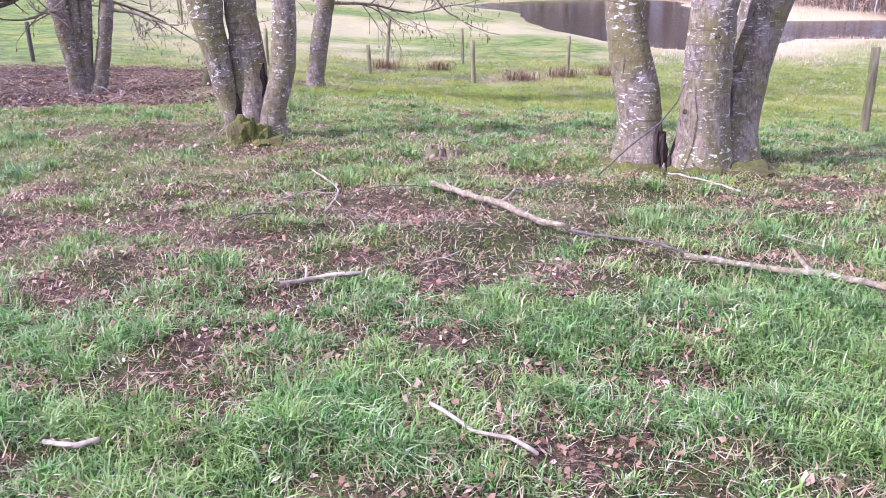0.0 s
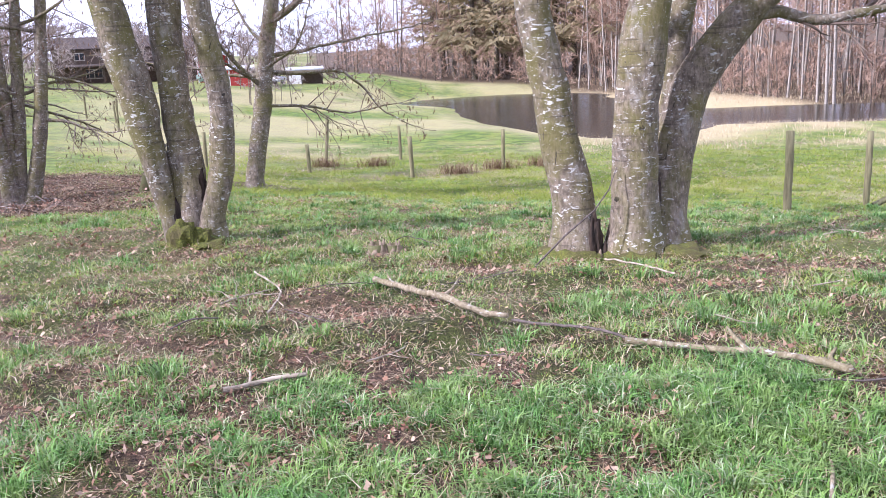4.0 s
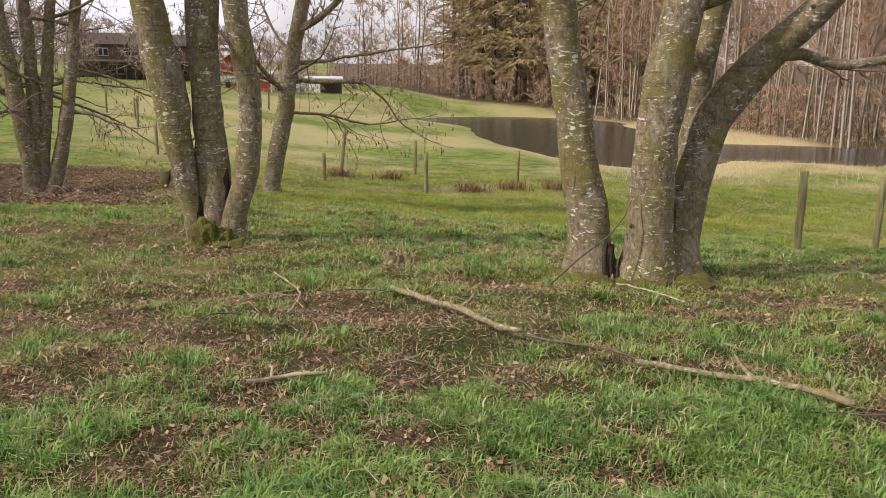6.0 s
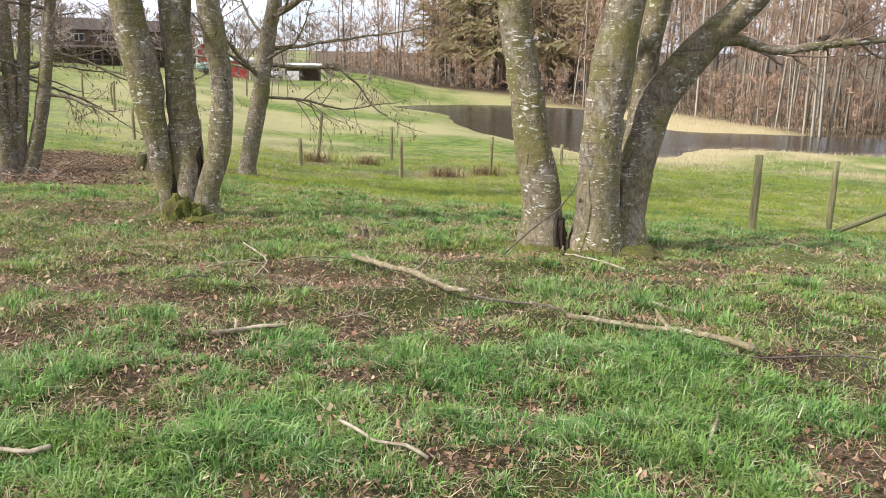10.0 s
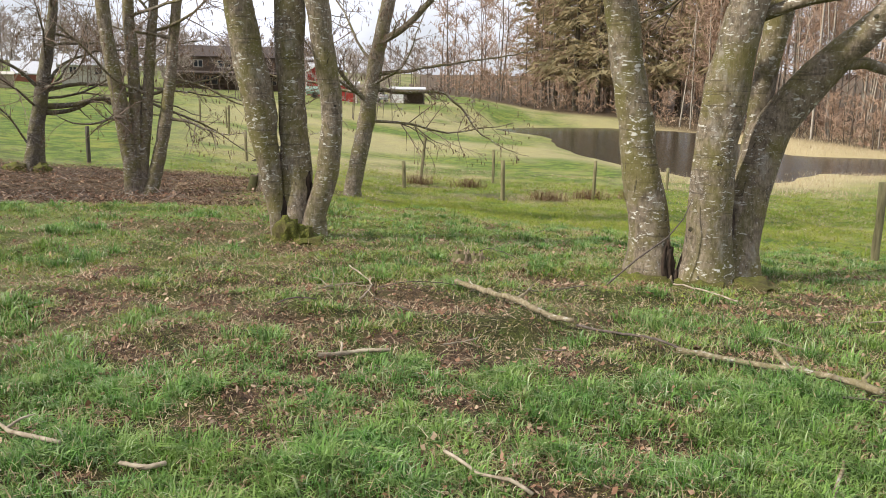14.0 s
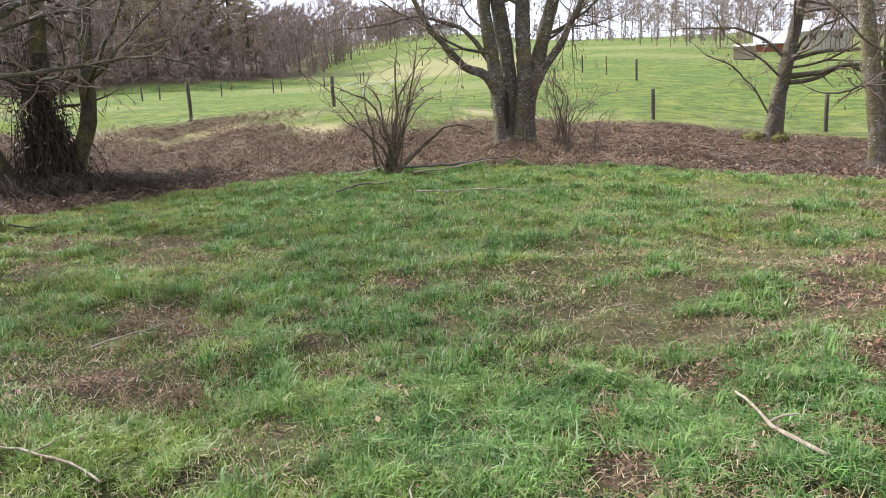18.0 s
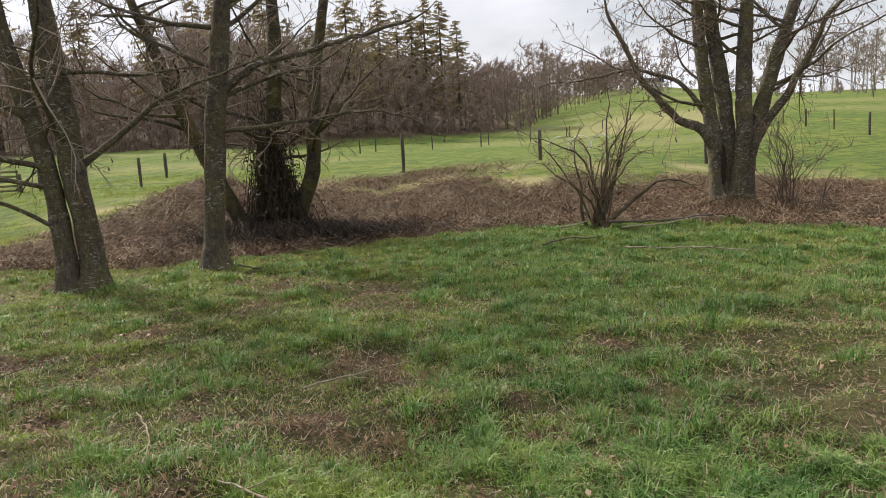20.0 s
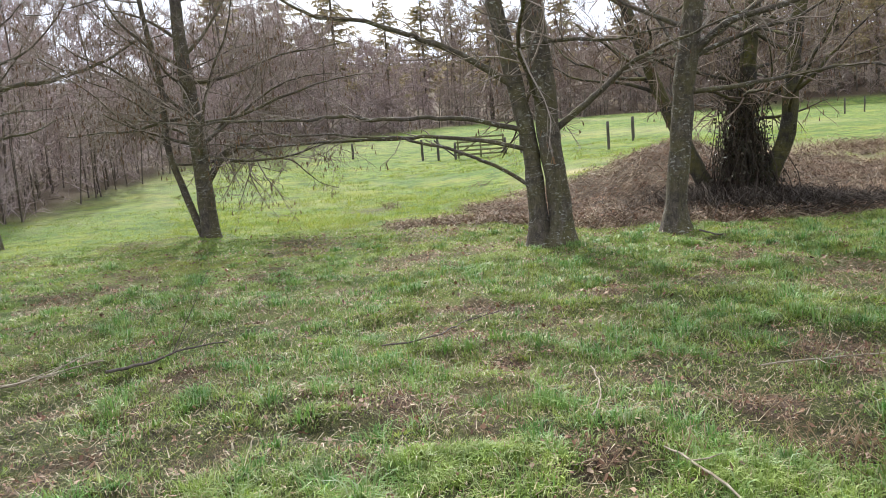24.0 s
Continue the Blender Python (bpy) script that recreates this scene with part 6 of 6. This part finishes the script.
wood("woodland", ring(4, 210, 66.5, 92, 2, 45), 12.5, WOODTWIG, WOODBARK, "dense brown leafless wood behind the far field", 4, 560, 0.8, stout=0.007)
wood("woodland", ring(14, 70, 90, 105, 2, 45), 12, WOODTWIG, WOODBARK, "brown leafless wood above the field gate", 14, 800, 0.9, stout=0.005)
wood("woodland", ring(24, 85, 105, 120, 2, 45), 10, HILLTWIG, HILLBARK, "pale brown leafless wood beyond the field gate", 24, 900, 0.9, stout=0.005)
wood("woodland", ring(15, 130, 70, 140, 45, 110), 11, HILLTWIG, HILLBARK, "bare trees up the wooded hillside", 15, 220, 0.8, stout=0.006)
wood("woodland", ring(17, 90, 68, 92, 25, 60), 16, WOODTWIG, WOODBARK, "taller bare trees deeper in the brown wood", 17, 480, 0.7, stout=0.006)
wood("woodland", ring(5, 95, 114, 150, 1.5, 30), 10, HILLTWIG, HILLBARK, "dense leafless thicket close to the field edge", 5, 1300, 1.0, stout=0.005)
wood("undergrowth", ring(6, 250, 66, 106, -1, 16), 3.6, WOODTWIG, WOODBARK, "brown leafless undergrowth along the edge of the wood", 6, 200, 1.0)
wood("undergrowth", ring(26, 300, 106, 150, -1, 18), 4.6, HILLTWIG, HILLBARK, "brown brushwood along the edge of the thicket", 26, 270, 1.0, stout=0.007)
wood("undergrowth", ring(7, 340, -42, 12, 0, 26), 4.2, REDTWIG, WOODBARK, "reddish leafless undergrowth below the birches", 7, 220, 1.0)
wood("undergrowth", [(x + 3 * math.sin(x), y) for x, y in ring(8, 190, 11, 62, -35, 40)], 2.6, FARTWIG, WOODBARK, "bare hedge shrubs round the farm", 8, 190, 1.0)
wood("woodland", ring(16, 40, 52, 67, 20, 90), 8, FARTWIG, WOODBARK, "far bare trees along the crest of the hill", 16, 300, 0.8, stout=0.005)
wood("woodland", ring(31, 110, 60.5, 67.5, -4, 45), 11, WOODTWIG, WOODBARK, "bare hedge wood running up the far hill", 31, 420, 0.9, stout=0.006)
wood("woodland", ring(9, 90, 150, 318, 2, 30), 12, FARTWIG, WOODBARK, "leafless wood round the rest of the pasture", 9, 200, 0.6)


def conifer_mesh(seed, tall):
    """A ragged fir crown: drooping boughs, each fringed with needle sprays."""
    rg = np.random.RandomState(seed)
    n, m = 150, 18
    h = tall * (0.14 + 0.85 * rg.uniform(0, 1, n) ** 0.9)
    a = rg.uniform(0, 2 * np.pi, n)
    reach = tall * 0.23 * ((tall - h) / tall) ** 0.7 * rg.uniform(0.4, 1.25, n) + 0.25
    out = np.stack([np.cos(a), np.sin(a), rg.uniform(-0.45, 0.05, n)], -1)
    across = np.stack([-np.sin(a), np.cos(a), 0 * a], -1)
    f = rg.uniform(0.12, 1.0, (n, m, 1))
    s = np.stack([0 * h, 0 * h, h], -1)[:, None] + out[:, None] * (reach[:, None, None] * f)
    s[..., 2] += 0.25 * (reach[:, None] * f[..., 0] ** 2) * 0.6
    side = rg.uniform(-1, 1, (n, m, 1))
    way = across[:, None] * side + out[:, None] * 0.55 + np.array([0, 0, -0.25]) + rg.normal(0, 0.2, (n, m, 3))
    e = s + way * (0.25 + 0.26 * reach[:, None, None] * (1.1 - 0.6 * f)) * rg.uniform(0.6, 1.3, (n, m, 1))
    spray = slivers(s.reshape(-1, 3), e.reshape(-1, 3), np.full(n * m, 0.11), rg)
    bough = prisms(np.stack([0 * h, 0 * h, h], -1), np.stack([0 * h, 0 * h, h], -1) + out * (reach * 0.8)[:, None], np.full(n, 0.05), np.full(n, 0.01))
    return raw_mesh("crown", *joined(spray, bough))


CROWNS = [conifer_mesh(s, 18) for s in (3, 7)]
for me in CROWNS:
    me.materials.append(NEEDLE)
trunk_t = Tubes()
trunk_t.add([Vector((0, 0, -0.5)), Vector((0.05, 0, 6)), Vector((0, 0.05, 12)), Vector((0, 0, 17.5))], [0.26, 0.2, 0.12, 0.03], 8)
CON_TRUNK = trunk_t.mesh("trunk")
CON_TRUNK.materials.append(BARK_SHADED)
rg = np.random.RandomState(12)
spots = [(t, 6 + 20 * rg.uniform()) for t in (-6, -4.2, -3, -2, -1.2, -0.4, 0.4, 1.1, 1.9, 2.6, 3.3, 4.0, 4.7, 5.4)] + [(t, 10 + 14 * rg.uniform()) for t in (72.5, 73.6, 74.7, 75.6, 76.6, 77.8, 79, 80, 81, 82.5, 84, 85.5, 87, 88.5, 90, 93, 97, 99.5, 102, 104.5, 106.5, 109, 112.5, 116, 120)] + [(t, -8 + 30 * rg.uniform()) for t in (36, 41, 44)]
for k, (t, deep) in enumerate(spots):
    r = float(wood_edge(t)) + deep
    x, y = -r * math.sin(radians(t)), r * math.cos(radians(t))
    con = thing("conifer", (x, y, land1(x, y)), "tall dark green fir rising out of the bare wood", "tree", "firs in the woods", rg.uniform(0, 360))
    s = rg.uniform(0.75, 1.2) * (0.6 if 14 < t < 60 else 1.4 if t < 14 else 0.95)
    con.scale = (s, s, s)
    part("trunk", CON_TRUNK, BARK_SHADED, con)
    part("crown", CROWNS[k % 2], NEEDLE, con)


# ---- brambles, grass, leaves ----
def blades(name, x, y, h, w, lean, mat, label, category, seed, bend=0.5, flat=False, simple=False, aim=None):
    """Bent tapering blades standing (or lying) on the ground."""
    rg = np.random.RandomState(seed)
    n = len(x)
    z = land(x, y)
    a = rg.uniform(0, 2 * np.pi, n) if aim is None else aim + rg.normal(0, 0.8, n)
    d = np.stack([np.cos(a), np.sin(a), np.zeros(n)], -1)
    s = np.stack([-np.sin(a + rg.normal(0, 0.6, n)), np.cos(a), np.zeros(n)], -1) * (w / 2)[:, None]
    up = np.array([0, 0, 1.0])
    foot = np.stack([x, y, z - 0.004 + (0.05 * rg.uniform(0, 1, n) ** 2 if flat else 0)], -1)
    mid = foot + d * (h * lean * 0.35)[:, None] + up * (h * (0.04 if flat else 0.62))[:, None]
    tip = foot + d * (h * lean * (1 + bend))[:, None] + up * (h * (0.02 if flat else np.clip(1 - lean * 0.35, 0.25, 1)))[:, None]
    if simple:
        tip[:, 2] += rg.normal(0.01, 0.02, n) if flat else 0
        v = np.stack([foot - s, foot + s, tip], 1).reshape(-1, 3)
        return stuff(name, raw_mesh(name, v, np.arange(n * 3)), mat, label, category)
    v = np.stack([foot - s, foot + s, mid - s * 0.8, mid + s * 0.8, tip], 1).reshape(-1, 3)
    f = np.array([(0, 1, 3), (0, 3, 2), (2, 3, 4)])[None] + np.arange(n)[:, None, None] * 5
    return stuff(name, raw_mesh(name, v, f.reshape(-1, 3)), mat, label, category)


def sector(rg, n, r0, r1, power=1.0, a0=-38, a1=141):
    """Random places in the part of the mound that the path looks over."""
    a = np.radians(rg.uniform(a0, a1, n))
    r = r0 + (r1 - r0) * rg.uniform(0, 1, n) ** power
    return -r * np.sin(a), r * np.cos(a)


def tufts(name, n, r0, r1, power, tall, fine, per, spread, avoid, mat, label, seed, simple=False, bias=0.0, span=(-38, 141)):
    """Blades in loose clumps: thick in fresh spots, thin where dead leaves and soil lie."""
    rg = np.random.RandomState(seed)
    cx, cy = sector(rg, n, r0, r1, power, *span)
    leaf, strw, soil = covers(cx, cy)
    lush = fresh(cx, cy)
    keep = (rg.uniform(0, 1, n) > np.maximum(leaf * avoid, soil)) & (rg.uniform(0, 1, n) < bias + (1.05 - bias) * lush)
    cx, cy, lush = cx[keep], cy[keep], lush[keep]
    count = (per * (0.5 + 0.9 * lush) * rg.uniform(0.4, 1.6, len(cx))).astype(int)
    bx, by, big = np.repeat(cx, count), np.repeat(cy, count), np.repeat(lush * rg.uniform(0.5, 1.3, len(cx)), count)
    m = len(bx)
    ox, oy = rg.normal(0, spread, m), rg.normal(0, spread, m)
    bx, by = bx + ox, by + oy
    return blades(name, bx, by, tall * (0.55 + 0.62 * big) * rg.uniform(0.5, 1.5, m), fine * rg.uniform(0.6, 1.4, m) * (1 + 0.09 * np.hypot(bx, by)), rg.uniform(0.1, 1.15, m), mat, label, "grass", seed + 1, simple=simple, aim=np.arctan2(oy, ox))


tufts("grass", 5600, 1.5, 4.0, 0.85, 0.044, 0.0045, 21, 0.026, 0.62, GRASS, "short bright green spring grass on the mound", 101, bias=0.34, span=(-38, 72))
tufts("grass", 4600, 1.5, 4.0, 0.85, 0.04, 0.0042, 21, 0.028, 0.55, DRYGRASS, "thin yellowish grass under the backlit alders", 102, bias=0.36, span=(66, 141))
tufts("grass", 25000, 3.7, 15.5, 0.8, 0.046, 0.0052, 12, 0.034, 0.62, GRASS, "short green grass towards the edge of the mound", 105, simple=True, bias=0.38, span=(-38, 72))
tufts("grass", 20000, 3.7, 15.5, 0.8, 0.038, 0.0052, 12, 0.036, 0.55, DRYGRASS, "short thin yellowed grass on the shaded side", 106, simple=True, bias=0.4, span=(66, 141))
tufts("turf", 20000, 1.5, 15.5, 0.85, 0.02, 0.008, 9, 0.06, 0.8, TURF, "low mossy yellow-green turf under the grass", 107, simple=True, bias=0.6)
tufts("turf", 26000, 1.5, 7.5, 0.85, 0.022, 0.0052, 9, 0.07, 0.8, TURF, "short mossy turf with yellowed blades", 109, simple=True, bias=0.5)
tufts("grass", 1500, 0.1, 1.55, 0.6, 0.044, 0.005, 14, 0.03, 0.62, GRASS, "short green grass underfoot on the mound", 115, simple=True, bias=0.45)
tufts("grass", 4200, 0.1, 7.0, 0.7, 0.044, 0.0055, 14, 0.034, 0.62, GRASS, "short green grass on the back of the mound", 117, simple=True, bias=0.45, span=(141, 322))
tufts("turf", 3000, 0.1, 7.0, 0.7, 0.022, 0.008, 10, 0.06, 0.7, TURF, "mossy turf on the back of the mound", 119, simple=True, bias=0.7, span=(141, 322))
tufts("tall_grass", 5200, 1.6, 15, 0.8, 0.068, 0.005, 26, 0.036, 1.0, GRASS, "longer tufts of fresh green grass on the mound", 111, bias=-1.0, span=(-38, 76))
tufts("tall_grass", 2200, 1.6, 12, 0.8, 0.064, 0.0047, 26, 0.04, 1.0, GRASS, "scattered green tufts on the shaded side", 112, bias=-1.0, span=(72, 141))

tufts("turf", 27000, 5.5, 14.5, 0.9, 0.036, 0.0075, 9, 0.07, 0.6, TURF, "bright yellow-green turf along the edge of the mound", 113, simple=True, bias=0.8, span=(-30, 112))

rg = np.random.RandomState(121)
sx_, sy_ = sector(rg, 190000, 1.6, 14, 0.85)
leaf, strw, soil = covers(sx_, sy_)
keep = rg.uniform(0, 1, len(sx_)) < (0.25 + 0.75 * np.maximum(np.maximum(strw, leaf), 1 - fresh(sx_, sy_))) * np.where(np.arctan2(-sx_, sy_) > 1.15, 0.75, 1.0)
sx_, sy_ = sx_[keep], sy_[keep]
blades("dry_grass", sx_, sy_, rg.uniform(0.015, 0.062, len(sx_)), rg.uniform(0.0022, 0.005, len(sx_)) * (1 + 0.09 * np.hypot(sx_, sy_)), rg.uniform(0.7, 1.3, len(sx_)), STRAW, "dead straw blades lying in the grass", "dry grass", 8, flat=True, simple=True)

hx, hy = sector(rg, 60000, 1.6, 9, 0.85)
keep = (fresh(hx, hy) > 0.25) & (rg.uniform(0, 1, len(hx)) < np.where(np.arctan2(-hx, hy) > 0.95, 0.5, 0.85))
hx, hy = hx[keep], hy[keep]
n = len(hx)
blades("bleached_grass", hx, hy, rg.uniform(0.025, 0.07, n), rg.uniform(0.0028, 0.0048, n) * (1 + 0.09 * np.hypot(hx, hy)), rg.uniform(0.4, 1.5, n), STRAW, "pale bleached blades among the green grass", "dry grass", 9)


def fallen(name, x, y, size, lift, mat, label, rg):
    """Curled dead leaves lying about."""
    n = len(x)
    a = rg.uniform(0, 2 * np.pi, n)
    u = np.stack([np.cos(a), np.sin(a), rg.normal(0, 0.4, n)], -1) * size[:, None]
    w = np.stack([-np.sin(a), np.cos(a), rg.normal(0, 0.5, n)], -1) * (size * rg.uniform(0.15, 0.8, n))[:, None]
    c = np.stack([x, y, land(x, y) + 0.01 + lift * rg.uniform(0, 1, n)], -1)
    curl = np.array([0, 0, 1.0]) * (size * rg.uniform(-0.2, 0.5, n))[:, None]
    k1, k2 = rg.uniform(-0.5, 0.4, (n, 1)), rg.uniform(-0.5, 0.4, (n, 1))
    v = np.stack([c - u, c + u * k1 + w + curl, c + u * 0.9, c + u * k2 - w * rg.uniform(0.4, 1.1, (n, 1)) - curl * 0.4], 1).reshape(-1, 3)
    t = (np.array([(0, 2, 1), (0, 3, 2)])[None] + np.arange(n)[:, None, None] * 4).reshape(-1, 3)
    return stuff(name, raw_mesh(name, v, t), mat, label, "dead leaves")


lx, ly = sector(rg, 400000, 1.6, 14.5, 0.9)
leaf, strw, soil = covers(lx, ly)
keep = rg.uniform(0, 1, len(lx)) < leaf * 0.9 + 0.03 + 0.2 * (1 - fresh(lx, ly))
lx, ly = lx[keep], ly[keep]
fallen("leaf_litter", lx, ly, (0.004 + 0.016 * rg.uniform(0, 1, len(lx)) ** 3.5) * (0.9 + 0.05 * np.hypot(lx, ly)), 0.026, LEAF, "brown curled dead leaves between the grass", rg)
lx, ly = sector(rg, 26000, 1.6, 11, 0.9)
leaf, strw, soil = covers(lx, ly)
keep = rg.uniform(0, 1, len(lx)) < leaf * 0.4 + 0.015
lx, ly = lx[keep], ly[keep]
fallen("leaf_litter", lx, ly, rg.uniform(0.009, 0.023, len(lx)), 0.03, PALELEAF, "larger pale brown leaves lying on the litter", rg)


def canes(name, n, seed, keep_soil, height, length, thick, mat, label, r0, r1, a0, a1, spot=None):
    rg = np.random.RandomState(seed)
    x, y = sector(rg, n, r0, r1, 1.0, a0, a1)
    s = covers(x, y)[2]
    if spot:
        x, y, s = spot[0] + rg.normal(0, spot[2], n), spot[1] + rg.normal(0, spot[3], n), np.ones(n)
    k = rg.uniform(0, 1, n) < s * keep_soil
    x, y = x[k], y[k]
    n = len(x)
    a, l = rg.uniform(0, 2 * np.pi, n), length * rg.uniform(0.5, 1.3, n)
    top = height * rg.uniform(0.25, 1.2, n) * (0.5 + wave(x, y, 2.5, 51))
    p = [np.stack([x, y, land(x, y)], -1)]
    for f, g in ((0.5, 1.0), (1.0, 0.45)):
        q = p[0] + np.stack([np.cos(a) * l * f, np.sin(a) * l * f, 0 * l], -1) + rg.normal(0, 0.08, (n, 3))
        q[:, 2] = land(q[:, 0], q[:, 1]) + top * g + rg.normal(0, 0.03, n)
        p.append(q)
    t = thick * rg.uniform(0.6, 1.4, n)
    side = np.stack([-np.sin(a), np.cos(a), rg.normal(0, 0.8, n)], -1) * t[:, None]
    v = np.stack([p[0] - side, p[0] + side, p[1] - side * 0.8, p[1] + side * 0.8, p[2]], 1).reshape(-1, 3)
    tr = (np.array([(0, 1, 3), (0, 3, 2), (2, 3, 4)])[None] + np.arange(n)[:, None, None] * 5).reshape(-1, 3)
    return stuff(name, raw_mesh(name, v, tr), mat, label, "brambles")


canes("brambles", 105000, 61, 1.0, 0.13, 0.36, 0.0036, CANE, "low tangle of dead brown bramble canes", 12, 26, 43, 110)
canes("soil_debris", 34000, 62, 0.8, 0.025, 0.16, 0.0035, DEBRIS, "fine dead twigs and bark crumbs on bare soil", 12, 28, 18, 48)
canes("brambles", 2600, 66, 0.8, 0.06, 0.5, 0.0045, CANE, "scattered flattened dead canes on bare soil", 12, 28, 20, 50)
canes("bramble_thicket", 16000, 67, 1.0, 0.34, 0.95, 0.0026, VINE, "dark dense bramble thicket round the ivy-clad tree", 13, 25, 46, 106, spot=(-14.6, 1.5, 0.5, 0.75))
canes("bramble_thicket", 2200, 68, 1.0, 0.2, 0.3, 0.0035, CANE, "brown bramble thicket beside the alder clump", 13, 25, 46, 106, spot=(-13.9, 10.4, 0.5, 0.6))
canes("bramble_scrub", 2600, 69, 1.0, 0.24, 0.5, 0.0045, CANE, "low brown scrub round a fence post", 13, 25, 46, 106, spot=(-25.2, 5.6, 0.8, 1.6))
canes("bramble_arches", 7000, 64, 1.0, 0.2, 0.7, 0.0034, CANE, "arching dead bramble canes standing out of the tangle", 13, 25, 46, 106)
rg = np.random.RandomState(131)
bx, by = sector(rg, 150000, 12, 26, 1.0, 20, 110)
keep = rg.uniform(0, 1, len(bx)) < covers(bx, by)[2] * np.where(np.arctan2(-bx, by) > 0.8, 0.9, 0.35)
bx, by = bx[keep], by[keep]
fallen("bramble_leaves", bx, by, rg.uniform(0.010, 0.03, len(bx)), 0.16, LEAF, "withered brown leaves caught in the brambles", rg)
# a bleached tangle of dry stems and a few longer fallen canes
canes("dead_stems", 2400, 63, 1.0, 0.2, 0.7, 0.0046, TWIG_PALE, "long pale dry stems leaning in the brambles", 12, 24, 30, 104)

# tufts in the middle distance and reeds by the water
rg = np.random.RandomState(202)
tx, ty = sector(rg, 130000, 11, 26, 1.2)
leaf, strw, soil = covers(tx, ty)
keep = (rg.uniform(0, 1, len(tx)) > np.maximum(soil, strw * 0.7)) & (pond_near(tx, ty) > 1.05)
tx, ty = tx[keep], ty[keep]
far = np.hypot(tx, ty)
blades("meadow_grass", tx, ty, rg.uniform(0.03, 0.07, len(tx)), (0.004 + 0.0005 * far) * rg.uniform(0.7, 1.5, len(tx)), rg.uniform(0.3, 1.2, len(tx)), PASTURE, "short green pasture grass beyond the mound", "grass", 17, simple=True)
mx, my = sector(rg, 2600, 14, 32, 1.0, -30, 24)
nx, ny = sector(rg, 3000, 15, 42, 1.0, 82, 124)
mx, my = np.concatenate([mx, nx]), np.concatenate([my, ny])
leaf, strw, soil = covers(mx, my)
keep = (wave(mx, my, 2.6, 71) * 0.6 + wave(mx, my, 0.9, 72) * 0.4 > 0.46) & (pond_near(mx, my) > 1.1) & (soil < 0.3)
mx, my = np.repeat(mx[keep], 16), np.repeat(my[keep], 16)
m = len(mx)
mx, my = mx + rg.normal(0, 0.12, m), my + rg.normal(0, 0.12, m)
blades("meadow_tufts", mx, my, rg.uniform(0.06, 0.2, m), rg.uniform(0.010, 0.02, m), rg.uniform(0.3, 1.3, m), PASTURE, "rough longer grass tufts in the dip by the fence", "grass", 23, simple=True)
ox, oy = sector(rg, 90000, 10.5, 34, 1.0, -38, 30)
leaf, strw, soil = covers(ox, oy)
keep = (pond_near(ox, oy) > 1.05) & (rg.uniform(0, 1, len(ox)) < 0.2 + 0.9 * soft(0.6 * wave(ox, oy, 1.8, 73) + 0.4 * wave(ox, oy, 0.5, 74), 0.42, 0.68) + strw)
ox, oy = ox[keep], oy[keep]
far = np.hypot(ox, oy)
blades("pasture_straw", ox, oy, rg.uniform(0.03, 0.09, len(ox)), (0.004 + 0.0006 * far) * rg.uniform(0.7, 1.4, len(ox)), rg.uniform(0.6, 1.3, len(ox)), STRAW, "dead straw and brown weeds scattered over the pasture", "dry grass", 29, simple=True)
gx, gy = sector(rg, 110000, 11, 30, 1.0, -38, 30)
leaf, strw, soil = covers(gx, gy)
keep = (pond_near(gx, gy) > 1.05) & (rg.uniform(0, 1, len(gx)) > soil) & (rg.uniform(0, 1, len(gx)) < 0.35 + wave(gx, gy, 0.8, 75))
gx, gy = gx[keep], gy[keep]
blades("meadow_grass", gx, gy, rg.uniform(0.03, 0.09, len(gx)), (0.004 + 0.0006 * np.hypot(gx, gy)) * rg.uniform(0.7, 1.5, len(gx)), rg.uniform(0.3, 1.2, len(gx)), PASTURE, "uneven pasture grass in the dip beyond the mound", "grass", 31, simple=True)
rx, ry = sector(rg, 60000, 30, 100, 1.0, -27, 12)
d = pond_near(rx, ry)
keep = ((d > 1.0) & (d < 1.5 + 0.3 * wave(rx, ry, 4, 61)) & (rg.uniform(0, 1, len(rx)) < 1.3 * wave(rx, ry, 2.2, 62) - 0.15) & (np.degrees(np.arctan2(-rx, ry)) < -2)) | ((d > 1.05) & (np.hypot(rx, ry) > 42) & (np.degrees(np.arctan2(-rx, ry)) < -3))
rx, ry = rx[keep], ry[keep]
blades("reeds", rx, ry, rg.uniform(0.1, 0.38, len(rx)) * np.where(ry < 48, 0.6, 1.0), rg.uniform(0.012, 0.03, len(rx)), rg.uniform(0.1, 0.6, len(rx)), REED, "pale dry reeds and rough grass round the pond", "reeds", 18, simple=True)
for x, y, k in ((-1.5, 23.6, 3), (-4.4, 26.5, 4), (-0.3, 24.6, 5), (-6.3, 27.2, 6), (1.0, 25.5, 7)):
    qx, qy = x + rg.normal(0, 0.28, 260), y + rg.normal(0, 0.22, 260)
    tuft = blades("rush_tuft", qx, qy, rg.uniform(0.2, 0.5, 260), np.full(260, 0.012), rg.uniform(0.3, 1.3, 260), RUSH, "clump of dry rushes by the fence", "rushes", 70 + k)
